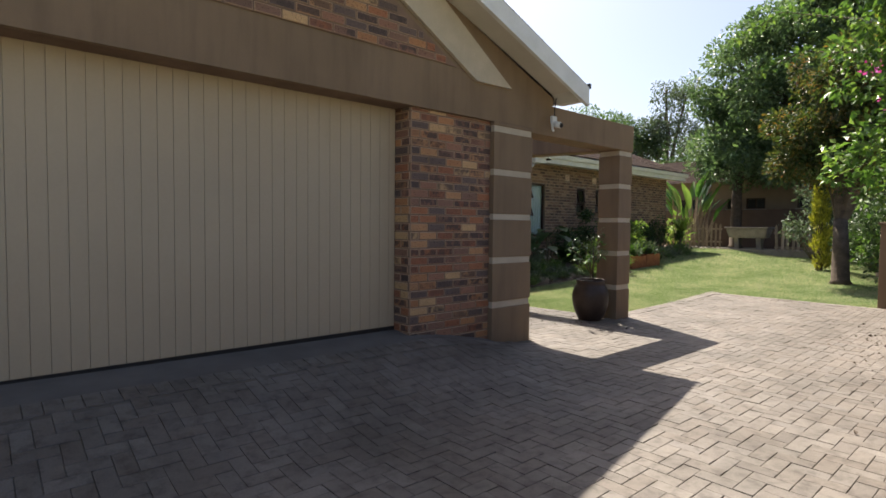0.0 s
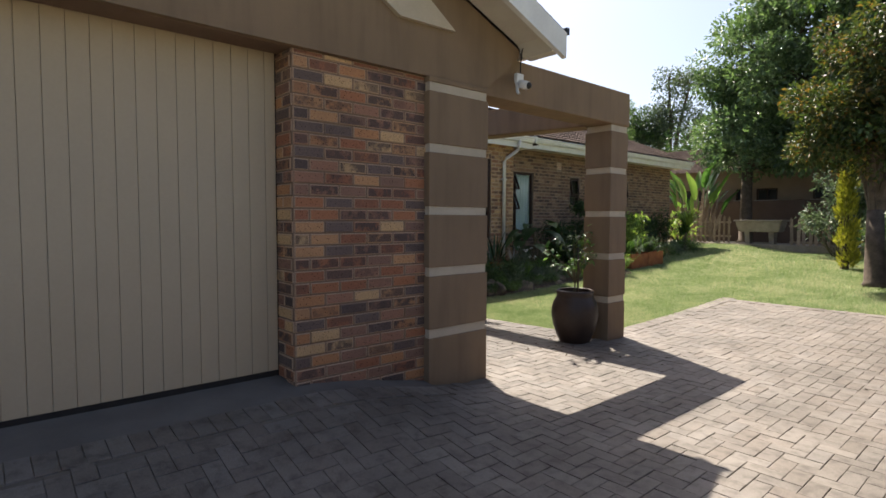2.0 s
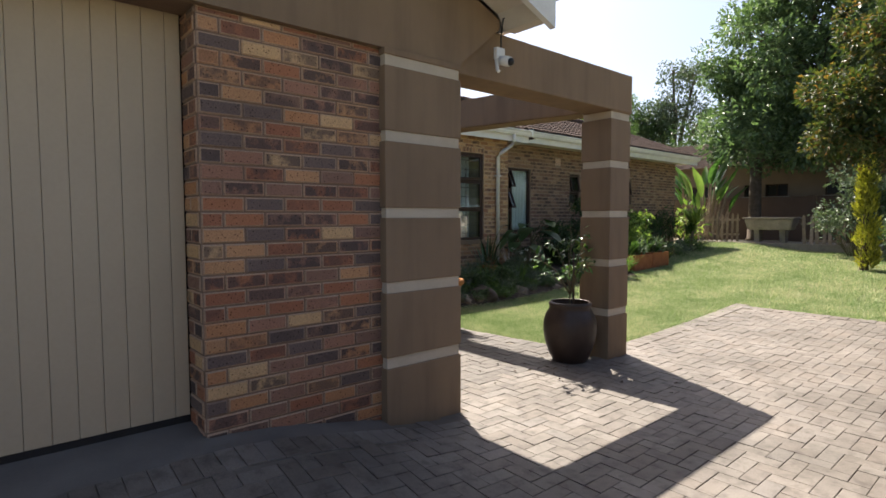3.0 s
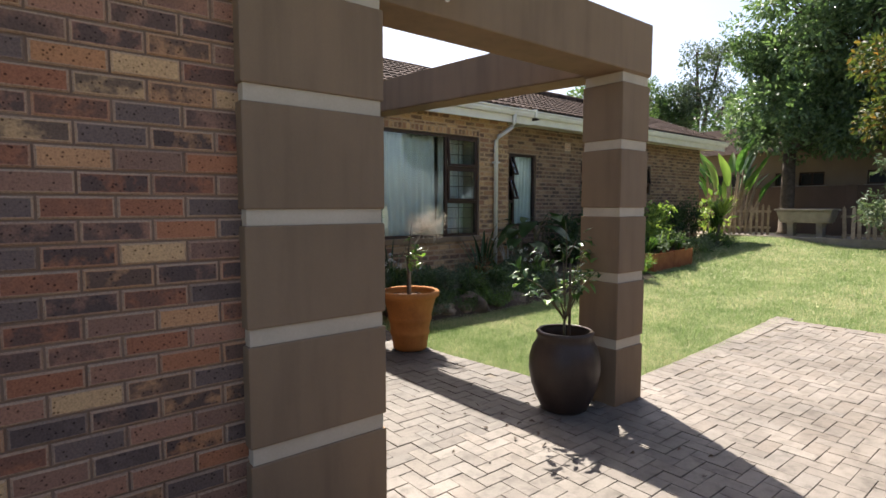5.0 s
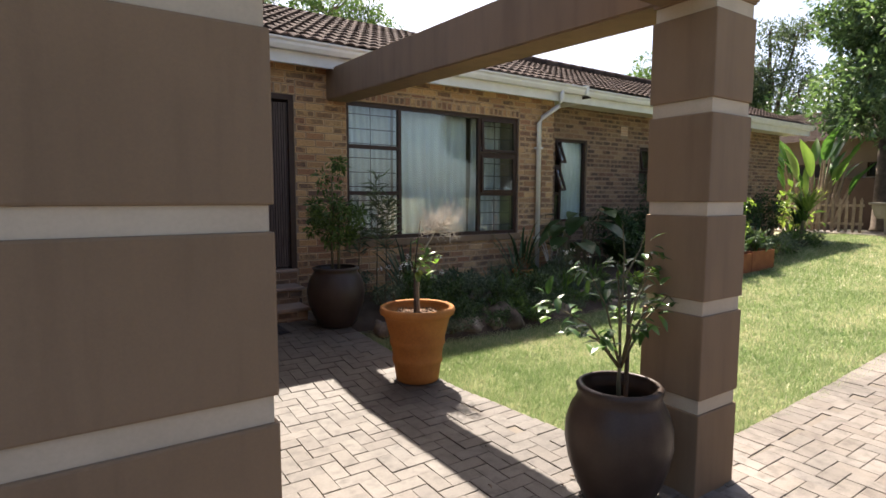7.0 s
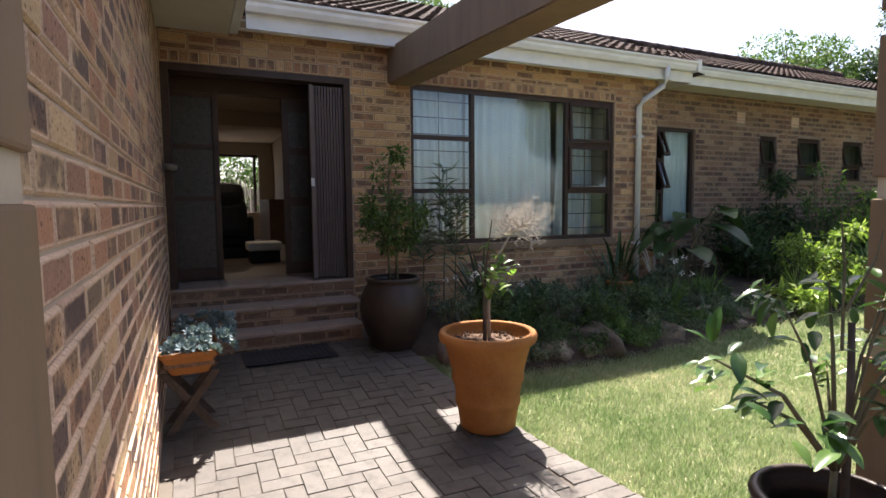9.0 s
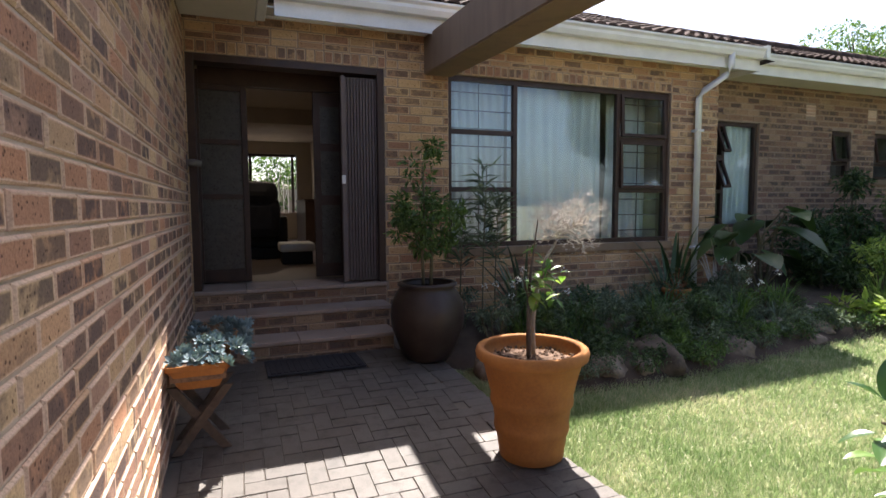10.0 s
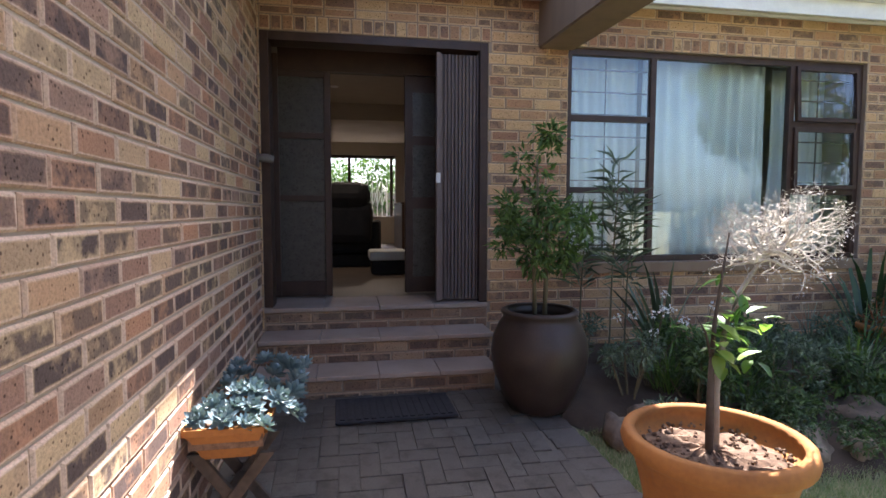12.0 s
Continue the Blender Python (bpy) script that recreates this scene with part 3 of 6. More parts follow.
# security camera under the bargeboard
cctv = thing("security_camera", "small white security camera with a clear dome on the wall", "camera", (5.37, 4.055, 2.64))
boxes("base", [(-0.045, -0.04, 0.02, 0.045, 0.0, 0.11)], PLASTIC, cctv, 0.008)
bm = bmesh.new()
tube(bm, [(0.0, -0.02, 0.02), (0.0, -0.08, 0.0), (0.01, -0.12, -0.01)], [0.034, 0.04, 0.036], 14)
part("body", bm, PLASTIC, cctv, smooth=True)
bm = bmesh.new()
bmesh.ops.create_uvsphere(bm, u_segments=14, v_segments=8, radius=0.03, matrix=Matrix.Translation((0.012, -0.125, -0.012)))
part("lens", bm, BLACK, cctv, "dark lens", True)
bm = bmesh.new()
tube(bm, [(-0.03, -0.02, 0.02), (-0.03, -0.03, -0.06), (-0.03, -0.045, -0.075)], 0.014, 10)
part("antenna", bm, PLASTIC, cctv, smooth=True)
bm = bmesh.new()
tube(bm, [(0.02, -0.02, 0.11), (0.025, -0.015, 0.2), (0.03, -0.03, 0.33), (0.05, -0.1, 0.375)], 0.006, 6)
part("cable", bm, BLACK, cctv)

# ---- house walls ----
WY, RY = 8.98, 9.75          # outer faces of the front wall and of the wing set back
W1 = (7.345, 10.18, 1.0, 2.745)
W2 = (11.74, 12.58, 1.10, 2.62)
DR = (4.965, 6.685, 0.0, 2.735)
hx = 4.735
cut = lambda r, x0: (r[0] - x0, r[1] - x0, r[2], r[3])
wall("wall_house_front", (hx, WY, 0), 0, 10.92 - hx, -0.1, 3.22, [cut(DR, hx), cut(W1, hx)], near=(1.9, 6.2, 0.9, 2.8), kind="yellow", z_base=0.02,
     label="yellow brown face brick front wall", rows=((DR[0] - hx, DR[1] - hx + 0.02, DR[3]), (W1[0] - hx, W1[1] - hx, W1[3])))
wall("wall_house_return", (10.92, WY + 0.012, 0), 90, 0.77, -0.1, 3.22, [], z_base=0.0, kind="brown", thick=0.2, label="brick return")
SMALL = [(14.16, 14.62, 1.83, 2.59), (15.20, 15.90, 1.83, 2.59), (16.58, 17.25, 1.83, 2.59)]
VENT = [(13.55, 13.77, 2.78, 2.95), (15.0, 15.22, 2.78, 2.95)]
wall("wall_house_wing", (10.70, RY, 0), 0, 20.0 - 10.70, -0.1, 3.45, [cut(W2, 10.70)] + [cut(w, 10.70) for w in SMALL] + [cut(w, 10.70) for w in VENT], near=(0.5, 4.0, 0.6, 2.4), kind="brown", z_base=0.0,
     label="brown face brick wall of the wing")
wall("wall_house_end", (20.0, RY + 0.01, 0), 90, 7, -0.1, 3.45, [], z_base=0.0, kind="brown", label="brown brick end wall")
for i, v in enumerate(VENT):
    ab = thing("air_brick", "terracotta air brick in the wall", "air brick", ((v[0] + v[1]) / 2, RY, v[2]))
    boxes("plate", [(-0.11, 0.012, 0, 0.11, 0.09, 0.17)], BRICK, ab)
    for r in range(3):
        boxes("slat", [(-0.10, 0.002, 0.02 + r * 0.05, 0.10, 0.011, 0.05 + r * 0.05)], BRICK, ab)
bm = bmesh.new()
box(bm, 4.3, 17.0, -0.1, 4.73, 17.2, 3.0)
box(bm, 7.3, 17.0, -0.1, 20.0, 17.2, 3.0)
box(bm, 4.5, 9.21, -0.1, 4.73, 17.0, 3.0)
structure("wall_house_back", bm, INNER, "plain walls that close the house")


# ---- roofs ----
def tile_data(w, l, t):
    """A double roll roof tile, its lower lip at y=0, its length along y."""
    n = 12
    prof = [(w * i / n, 0.026 * abs(math.sin(math.pi * 2 * i / n)) ** 0.8) for i in range(n + 1)]
    v = [(x, 0, h + t) for x, h in prof] + [(x, l, h) for x, h in prof] + [(x, 0, h + t - 0.022) for x, h in prof]
    m = n + 1
    f = [(i, i + 1, m + i + 1, m + i) for i in range(n)] + [(2 * m + i, 2 * m + i + 1, i + 1, i) for i in range(n)]
    return v, f


def tiled(name, x0, x1, y0, z0, y1, z1, label, near):
    length = math.hypot(y1 - y0, z1 - z0)
    pitch = math.degrees(math.atan2(z1 - z0, y1 - y0))
    bm = bmesh.new()
    box(bm, x0, 0.03, -0.06, x1, length, -0.004)
    base = structure(name, bm, TILE, label)
    base.matrix_basis = pose(0, y0, z0, pitch)
    w, gauge = 0.30, 0.32
    v, f = tile_data(w - 0.004, gauge + 0.05, 0.03)
    one = mesh_of("roof_tile", v, f, TILE)
    verts, faces, made = [], [], 0
    for r in range(int(length / gauge)):
        for k in range(int((x1 - x0) / w)):
            x, y, h = x0 + k * w, r * gauge - 0.03, random.uniform(0, 0.004)
            if near[0] < x < near[1] and made < 300:
                ob = new("roof_tile", one)
                ob.parent = base
                ob.matrix_basis = pose(x, y, h, 0, 0, random.uniform(-0.3, 0.3))
                made += 1
            else:
                n = len(verts)
                verts += [(a + x, b + y, c + h) for a, b, c in v]
                faces += [tuple(n + i for i in q) for q in f]
    rest = new("roof_tiles", mesh_of("roof_tiles", verts, faces, TILE))
    rest.parent = base
    tagged(rest, kind="stuff")
    return base


RIDGE = (12.0, 4.72)
main_roof = tiled("roof_house", 3.9, 11.3, 8.70, 3.29, *RIDGE, "brown concrete tiled roof", (5.8, 11.2))
wing_roof = tiled("roof_wing", 11.3, 20.4, 9.17, 3.42, RIDGE[0], RIDGE[1] - 0.14, "brown concrete tiled roof of the wing", (11, 14.5))
bm = bmesh.new()
for x in steps_to(3.9, 20.0, 0.4):
    c = 0.0
    tube(bm, [(x, RIDGE[0], RIDGE[1] - 0.10 + c), (x + 0.42, RIDGE[0], RIDGE[1] - 0.095 + c)], [0.11, 0.10], 10)
structure("ridge_tiles", bm, TILE, "row of half round ridge tiles", True)
bm = bmesh.new()
v = [bm.verts.new(p) for p in ((3.9, 12.05, 4.70), (20.4, 12.05, 4.70), (20.4, 17.5, 3.0), (3.9, 17.5, 3.0))]
bm.faces.new(v)
v = [bm.verts.new(p) for p in ((11.29, 8.54, 3.1), (11.29, 12, 4.7), (11.29, 12.0, 3.1))]
bm.faces.new(v)
v = [bm.verts.new(p) for p in ((20.2, 9.2, 3.35), (20.2, 12, 4.6), (20.2, 17.0, 3.2))]
bm.faces.new(v)
structure("roof_back", bm, TILE, "far slope and gable ends of the roof")


def gutter(name, x0, x1, y, z):
    """A square stepped gutter before its fascia board, with the soffit behind."""
    g = thing(name, "white seamless gutter on a white fascia", "gutter", kind="structure")
    bm = bmesh.new()
    prism(bm, [(0, 0), (0.075, 0), (0.10, 0.045), (0.10, 0.075), (0.125, 0.095), (0.125, 0.115), (0.11, 0.115), (0.085, 0.06), (0.06, 0.012), (0.012, 0.012), (0.012, 0.115), (0, 0.115)], x0, x1)
    for v in bm.verts:
        v.co = Vector((v.co.y, y + 0.125 - v.co.x, z - 0.02 + v.co.z))
    part("trough", bm, WHITE, g, "white metal gutter")
    boxes("fascia", [(x0 + 0.003, y + 0.128, z - 0.15, x1 - 0.003, y + 0.15, z + 0.07)], WHITE, g, 0.003, "white fascia board")
    return g


front_gutter = gutter("gutter", 5.68, 11.3, 8.61, 3.18)
wing_gutter = gutter("gutter", 11.31, 20.4, 9.08, 3.295)

bm = bmesh.new()
box(bm, 4.965, 8.762, 3.10, 11.28, 8.975, 3.115)
box(bm, 10.93, 8.98, 3.101, 11.28, 9.74, 3.114)
tagged(structure("soffit", bm, SOFFIT, "cream boarded soffit"), category="soffit")
bm = bmesh.new()
box(bm, 11.29, 9.235, 3.19, 20.3, 9.745, 3.205)
tagged(structure("soffit", bm, SOFFIT, "cream boarded soffit of the wing"), category="soffit")
boxes("soffit_trim", [(4.97, 8.955, 3.075, 10.9, 8.977, 3.099)], WHITE, front_gutter, 0.003)
boxes("end_board", [(11.26, 8.765, 3.03, 11.285, 9.18, 3.27)], WHITE, front_gutter, 0.003)
boxes("joint", [(11.24, 8.607, 3.155, 11.302, 8.757, 3.30)], WHITE, front_gutter, 0.006)

pipe = thing("downpipe", "white downpipe bent back to the brick wall", "downpipe", (10.55, 8.92, 0.0))
bm = bmesh.new()
tube(bm, [(0.22, -0.24, 3.19), (0.22, -0.24, 3.03), (0.20, -0.20, 2.95), (0.02, -0.04, 2.78), (-0.01, 0.0, 2.70), (-0.01, 0.0, 0.1)], 0.037, 12)
part("pipe", bm, WHITE, pipe, smooth=True)
for z in (0.9, 2.3):
    boxes("bracket", [(-0.06, -0.045, z, 0.04, 0.058, z + 0.03)], WHITE, pipe, 0.004)


# ---- windows ----
def bar(bm, x0, z0, x1, z1, y0, y1):
    box(bm, x0, y0, z0, x1, y1, z1, 0.004)


def window(name, r, y, label, mullions, transoms, sashes, inner, curtain=None):
    """Opening r in a wall whose outer face is at y. transoms: column -> heights. sashes: (x0, x1, z0, z1, degrees open at the top hinge)."""
    x0, x1, z0, z1 = r
    w = tagged(new(name), label, "window", kind="structure")
    f, d0, d1 = 0.05, 0.045, 0.11
    bm = bmesh.new()
    bar(bm, x0, z0 + f, x0 + f, z1 - f, y + d0, y + d1)
    bar(bm, x1 - f, z0 + f, x1, z1 - f, y + d0, y + d1)
    bar(bm, x0, z0, x1, z0 + f, y + d0, y + d1)
    bar(bm, x0, z1 - f, x1, z1, y + d0, y + d1)
    for m in mullions:
        bar(bm, m - f / 2, z0 + f, m + f / 2, z1 - f, y + d0 + 0.003, y + d1 - 0.003)
    for a, b, z in transoms:
        bar(bm, a + f / 2, z - f / 2, b - f / 2, z + f / 2, y + d0 + 0.005, y + d1 - 0.005)
    part("window_frame", bm, DARK_WOOD, w, "dark stained wooden frame")
    for a, b, c, d, tilt in sashes:
        ow = 0.035 if tilt is not None else 0.0
        holder = w
        if tilt is not None:
            bm = bmesh.new()
            box(bm, 0, -0.02, c - d, ow, 0.02, 0, 0.003)
            box(bm, b - a - ow, -0.02, c - d, b - a, 0.02, 0, 0.003)
            box(bm, ow, -0.02, c - d, b - a - ow, 0.02, c - d + ow, 0.003)
            box(bm, ow, -0.02, -ow, b - a - ow, 0.02, 0, 0.003)
            holder = part("sash", bm, DARK_WOOD, w)
            holder.matrix_basis = pose(a, y + 0.05, d, -tilt)
        bm = bmesh.new()
        if tilt is not None:
            box(bm, ow, -0.003, c - d + ow, b - a - ow, 0.003, -ow)
        else:
            box(bm, a, y + 0.07, c, b, y + 0.076, d)
        pane = part("pane", bm, GLASS, holder, "clear glass pane")
        pane.visible_shadow = False
    bm = bmesh.new()
    box(bm, x0 - 0.03, y - 0.035, z0 - 0.09, x1 + 0.03, y + 0.21, z0 - 0.002, 0.008)
    part("window_sill", bm, PLASTER, w, "brown sill")
    bm = bmesh.new()
    box(bm, x0 - 0.02, y + 0.9, z0 - 0.3, x1 + 0.02, y + 0.95, z1 + 0.2)
    box(bm, x0 - 0.3, y + 0.225, z0 - 0.3, x0 - 0.02, y + 0.95, z1 + 0.2)
    box(bm, x1 + 0.02, y + 0.225, z0 - 0.3, x1 + 0.3, y + 0.95, z1 + 0.2)
    part("room_wall", bm, INNER, w)
    return w


def curtain(x0, x1, y, z0, z1, label, folds=0.09, depth=0.035):
    xs = steps_to(x0, x1, folds / 8)
    zs = steps_to(z0, z1, 0.18)
    seed = random.uniform(0, 50)
    verts = []
    for z in zs:
        for x in xs:
            w = noise.noise((x * 3 + seed, z * 0.5, 1)) * 1.5
            verts.append((x, y + depth * math.sin(math.tau * x / folds + w * 3) * (0.6 + 0.4 * noise.noise((x * 2, seed, 0))) + 0.006 * noise.noise((x * 9, z * 3, seed)), z))
    n = len(xs)
    faces = [(j * n + i, j * n + i + 1, (j + 1) * n + i + 1, (j + 1) * n + i) for j in range(len(zs) - 1) for i in range(n - 1)]
    ob = tagged(new("curtain", mesh_of("curtain", verts, faces, CURTAIN, True)), label, "curtain")
    mod = ob.modifiers.new("thick", "SOLIDIFY")
    mod.thickness = 0.003
    return ob


def burglar_bars(x0, x1, z0, z1, y, rows, cols):
    g = thing("burglar_bars", "brown steel burglar bars behind the panes", "burglar bars", kind="structure")
    for k in range(rows):
        z = z0 + (z1 - z0) * (k + 0.5) / rows
        boxes("bar", [(x0, y, z - 0.006, x1, y + 0.012, z + 0.006)], GATE_PAINT, g)
    for k in range(cols):
        x = x0 + (x1 - x0) * (k + 0.5) / cols
        boxes("bar", [(x - 0.005, y + 0.011, z0, x + 0.005, y + 0.02, z1)], GATE_PAINT, g)


xa, xb = 8.125, 9.46
window("window_1", W1, WY, "wide dark framed window with pale curtains, side sashes ajar", [xa, xb],
       [(7.37, xa, 2.19), (7.37, xa, 1.60), (xb, 10.155, 2.19), (xb, 10.155, 1.60)],
       [(7.395, xa - 0.025, 2.215, 2.695, None), (7.395, xa - 0.025, 1.625, 2.165, None), (7.395, xa - 0.025, 1.05, 1.575, None), (xa + 0.025, xb - 0.025, 1.05, 2.695, None),
        (xb + 0.025, 10.13, 2.215, 2.695, 3.5), (xb + 0.025, 10.13, 1.625, 2.165, 2), (xb + 0.025, 10.13, 1.05, 1.575, None)], INNER)
curtain(7.36, 8.13, WY + 0.30, 1.0, 2.76, "pale sheer curtain behind the window")
curtain(8.14, 9.36, WY + 0.24, 1.0, 2.76, "long pale grey green curtain, drawn", 0.14, 0.05)
curtain(9.55, 10.17, WY + 0.42, 1.0, 2.76, "pale curtain gathered at the window edge", 0.11, 0.04)
burglar_bars(7.38, 8.12, 1.04, 2.7, WY + 0.15, 9, 1)
burglar_bars(9.52, 10.15, 1.04, 2.7, WY + 0.15, 9, 1)
window("window_2", W2, RY, "narrow dark framed window with a pale curtain, sash ajar", [11.93], [(11.74, 11.93, 2.12), (11.74, 11.93, 1.62)],
       [(11.77, 11.91, 2.145, 2.57, 22), (11.77, 11.91, 1.645, 2.095, 22), (11.79, 11.91, 1.15, 1.595, None), (11.955, 12.53, 1.15, 2.57, None)], INNER)
curtain(11.94, 12.56, RY + 0.135, 1.1, 2.66, "pale blue grey curtain, drawn", 0.12, 0.04)
for i, s in enumerate(SMALL):
    window("window_%d" % (i + 3), s, RY, "small dark framed bathroom window with a top sash", [], [(s[0], s[1], 2.08)],
           [(s[0] + 0.045, s[1] - 0.045, 2.105, 2.545, 10), (s[0] + 0.05, s[1] - 0.05, 1.88, 2.06, None)], INNER)

# ---- entrance ----
bm = bmesh.new()
box(bm, 4.966, 9.02, -0.1, 6.684, 9.22, 0.655)
structure("threshold", bm, CEMENT, "raised entrance threshold")


def riser(name, x0, x1, y, z0, z1, label):
    return wall(name, (x0, y, 0), 0, x1 - x0, z0, z1, [], thick=0.3, near=(0, 2, 0, 1), z_base=z1 - 2 * COURSE + 0.004, kind="brown", label=label)


riser("step_wall_1", 4.965, 6.58, 8.35, 0.1, 0.315, "brick riser of the lowest step")
riser("step_wall_2", 4.965, 6.63, 8.66, 0.2, 0.49, "brick riser of the middle step")
riser("step_wall_3", 4.965, 6.684, 8.978, 0.3, 0.66, "brick riser under the door")
for i, (x1, ya, yb, z) in enumerate(((6.60, 8.325, 8.655, 0.317), (6.65, 8.635, 8.975, 0.492), (6.684, 8.955, 9.44, 0.662))):
    xs = steps_to(4.965, x1, 0.4)
    tread = tagged(new("step_tread_%d" % (i + 1)), "brown tiled tread of the entrance step", "step", kind="structure")
    for a, b in zip(xs, xs[1:]):
        bm = bmesh.new()
        box(bm, a + 0.002, ya, z, b - 0.002, yb, z + 0.03, 0.005)
        part("tile", bm, TREAD, tread)
ff = 0.695
frame_ob = tagged(new("door_frame"), "dark brown outer door frame", "door frame", kind="structure")
boxes("jamb", [(4.966, 8.99, ff, 5.03, 9.18, 2.733)], DARK_WOOD, frame_ob, 0.004)
boxes("jamb", [(6.62, 8.99, ff, 6.684, 9.18, 2.733)], DARK_WOOD, frame_ob, 0.004)
boxes("head", [(5.03, 8.99, 2.67, 6.62, 9.18, 2.733)], DARK_WOOD, frame_ob, 0.004)
# trellis security gate, folded open against the jamb
gate = thing("trellis_gate", "brown steel trellis security gate, folded open", "security gate", (0.19, 9.05, ff))
xs = steps_to(6.13, 6.42, 0.0145)
for i, x in enumerate(xs):
    wob = 0.018 * (i % 2)
    boxes("upright", [(x - 0.005, -0.02 + wob, 0.02, x + 0.005, 0.02 + wob, 1.95)], GATE_PAINT, gate, 0.002)
for k in range(6):
    for s in (0, 1):
        bm = bmesh.new()
        tube(bm, [(6.14, 0.03, 0.15 + k * 0.31 + s * 0.2), (6.41, 0.03, 0.15 + k * 0.31 + 0.2 - s * 0.2)], 0.006, 5)
        part("lattice_bar", bm, GATE_PAINT, gate)
boxes("lock_stile", [(6.09, -0.025, 0.01, 6.125, 0.03, 1.96)], GATE_PAINT, gate, 0.003)
boxes("lock", [(6.085, -0.035, 0.95, 6.12, -0.02, 1.03)], PLASTIC, gate, 0.003, "small steel lock")
# inner entrance screen and doors
iy = 9.52
inner = tagged(new("door_2"), "dark timber double door with obscure glass, one leaf open", "front door", kind="structure")
boxes("door_frame", [(4.74, iy, ff, 5.03, iy + 0.09, 2.72), (6.42, iy, ff, 6.69, iy + 0.09, 2.72), (5.03, iy, 2.59, 6.42, iy + 0.09, 2.86), (5.40, iy + 0.002, ff, 5.455, iy + 0.088, 2.59)], DARK_WOOD, inner, 0.004)
rails = [(ff, ff + 0.13), (1.505, 1.555), (2.03, 2.08), (2.54, 2.59)]
boxes("rail", [(5.03, iy + 0.01, a, 5.40, iy + 0.07, b) for a, b in rails], DARK_WOOD, inner, 0.003)
for (a, b), (c, d) in zip(rails, rails[1:]):
    boxes("pane", [(5.03, iy + 0.03, b, 5.40, iy + 0.045, c)], FROSTED, inner, 0, "rippled obscure glass")
leaf = thing("door_leaf", "dark timber door leaf standing open", "door", (6.41, iy + 0.1, ff), 96, kind="structure")
boxes("panel", [(0, 0, 0.01, 0.82, 0.045, 1.88)], DARK_WOOD, leaf, 0.004)
boxes("moulding", [(0.1, -0.012, 0.2, 0.72, -0.001, 0.26), (0.1, -0.012, 0.85, 0.72, -0.001, 0.91), (0.1, -0.012, 1.62, 0.72, -0.001, 1.68)], DARK_WOOD, leaf, 0.003)
leaf2 = thing("door_leaf", "dark timber door leaf, closed", "door", (6.085, iy + 0.01, ff), 0, kind="structure")
boxes("panel", [(0, 0, 0.01, 0.335, 0.045, 1.89)], DARK_WOOD, leaf2, 0.004)
for z0, z1 in ((0.15, 0.75), (0.85, 1.30), (1.38, 1.75)):
    boxes("pane", [(0.07, -0.006, z0, 0.26, -0.001, z1)], FROSTED, leaf2, 0, "obscure glass panel")
# inside
bm = bmesh.new()
box(bm, 4.735, 9.44, 0.5, 7.3, 17.1, ff - 0.004)
structure("floor", bm, INNER_FLOOR, "tiled hall floor")
bm = bmesh.new()
box(bm, 4.735, 9.21, 2.93, 7.35, 17.1, 3.0)
tagged(structure("ceiling", bm, INNER, "cream ceiling"), category="ceiling")
bm = bmesh.new()
box(bm, 7.0, 9.63, 0.5, 7.1, 17.0, 2.93)
box(bm, 6.69, 9.21, 0.5, 6.8, 9.52, 2.93)
box(bm, 6.695, 9.53, 0.5, 7.0, 9.62, 2.93)
structure("wall_hall", bm, INNER, "cream hall wall")
bm = bmesh.new()
box(bm, 4.74, 12.6, 2.70, 6.99, 12.9, 2.93)
box(bm, 4.74, 17.0, 2.66, 7.29, 17.19, 2.99)
structure("bulkhead", bm, INNER, "cream bulkhead")


# ---- foliage helpers ----
rng = np.random.default_rng(5)
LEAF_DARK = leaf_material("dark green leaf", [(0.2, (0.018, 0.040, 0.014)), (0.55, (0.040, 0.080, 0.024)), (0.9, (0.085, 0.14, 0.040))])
LEAF_MID = leaf_material("mid green leaf", [(0.2, (0.035, 0.075, 0.018)), (0.6, (0.075, 0.14, 0.032)), (0.95, (0.15, 0.24, 0.06))], 0.32)
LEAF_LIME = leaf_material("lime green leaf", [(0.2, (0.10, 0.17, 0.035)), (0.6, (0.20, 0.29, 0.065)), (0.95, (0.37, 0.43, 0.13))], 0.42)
LEAF_GREY = leaf_material("grey green leaf", [(0.2, (0.05, 0.075, 0.045)), (0.6, (0.10, 0.14, 0.085)), (0.95, (0.19, 0.24, 0.15))], 0.2)
LEAF_GOLD = leaf_material("golden conifer leaf", [(0.2, (0.14, 0.15, 0.02)), (0.6, (0.30, 0.30, 0.035)), (0.95, (0.48, 0.44, 0.06))], 0.25)
LEAF_RED = leaf_material("red brown leaf", [(0.2, (0.022, 0.042, 0.014)), (0.55, (0.055, 0.08, 0.022)), (0.78, (0.12, 0.10, 0.028)), (0.98, (0.32, 0.12, 0.035))], 0.36)
GLOSSY = leaf_material("glossy citrus leaf", [(0.2, (0.022, 0.058, 0.016)), (0.6, (0.05, 0.11, 0.026)), (0.95, (0.17, 0.27, 0.06))], 0.3, 0.3)
LIVELY = leaf_material("bright young leaf", [(0.2, (0.06, 0.14, 0.03)), (0.6, (0.13, 0.24, 0.05)), (0.95, (0.28, 0.36, 0.10))], 0.4, 0.35)
CLIMBER = leaf_material("climber leaf", [(0.2, (0.045, 0.10, 0.022)), (0.6, (0.10, 0.185, 0.042)), (0.95, (0.22, 0.30, 0.08))], 0.36, 0.4)
BRACT = leaf_material("magenta bract", [(0.2, (0.35, 0.03, 0.28)), (0.9, (0.55, 0.08, 0.42))], 0.4)
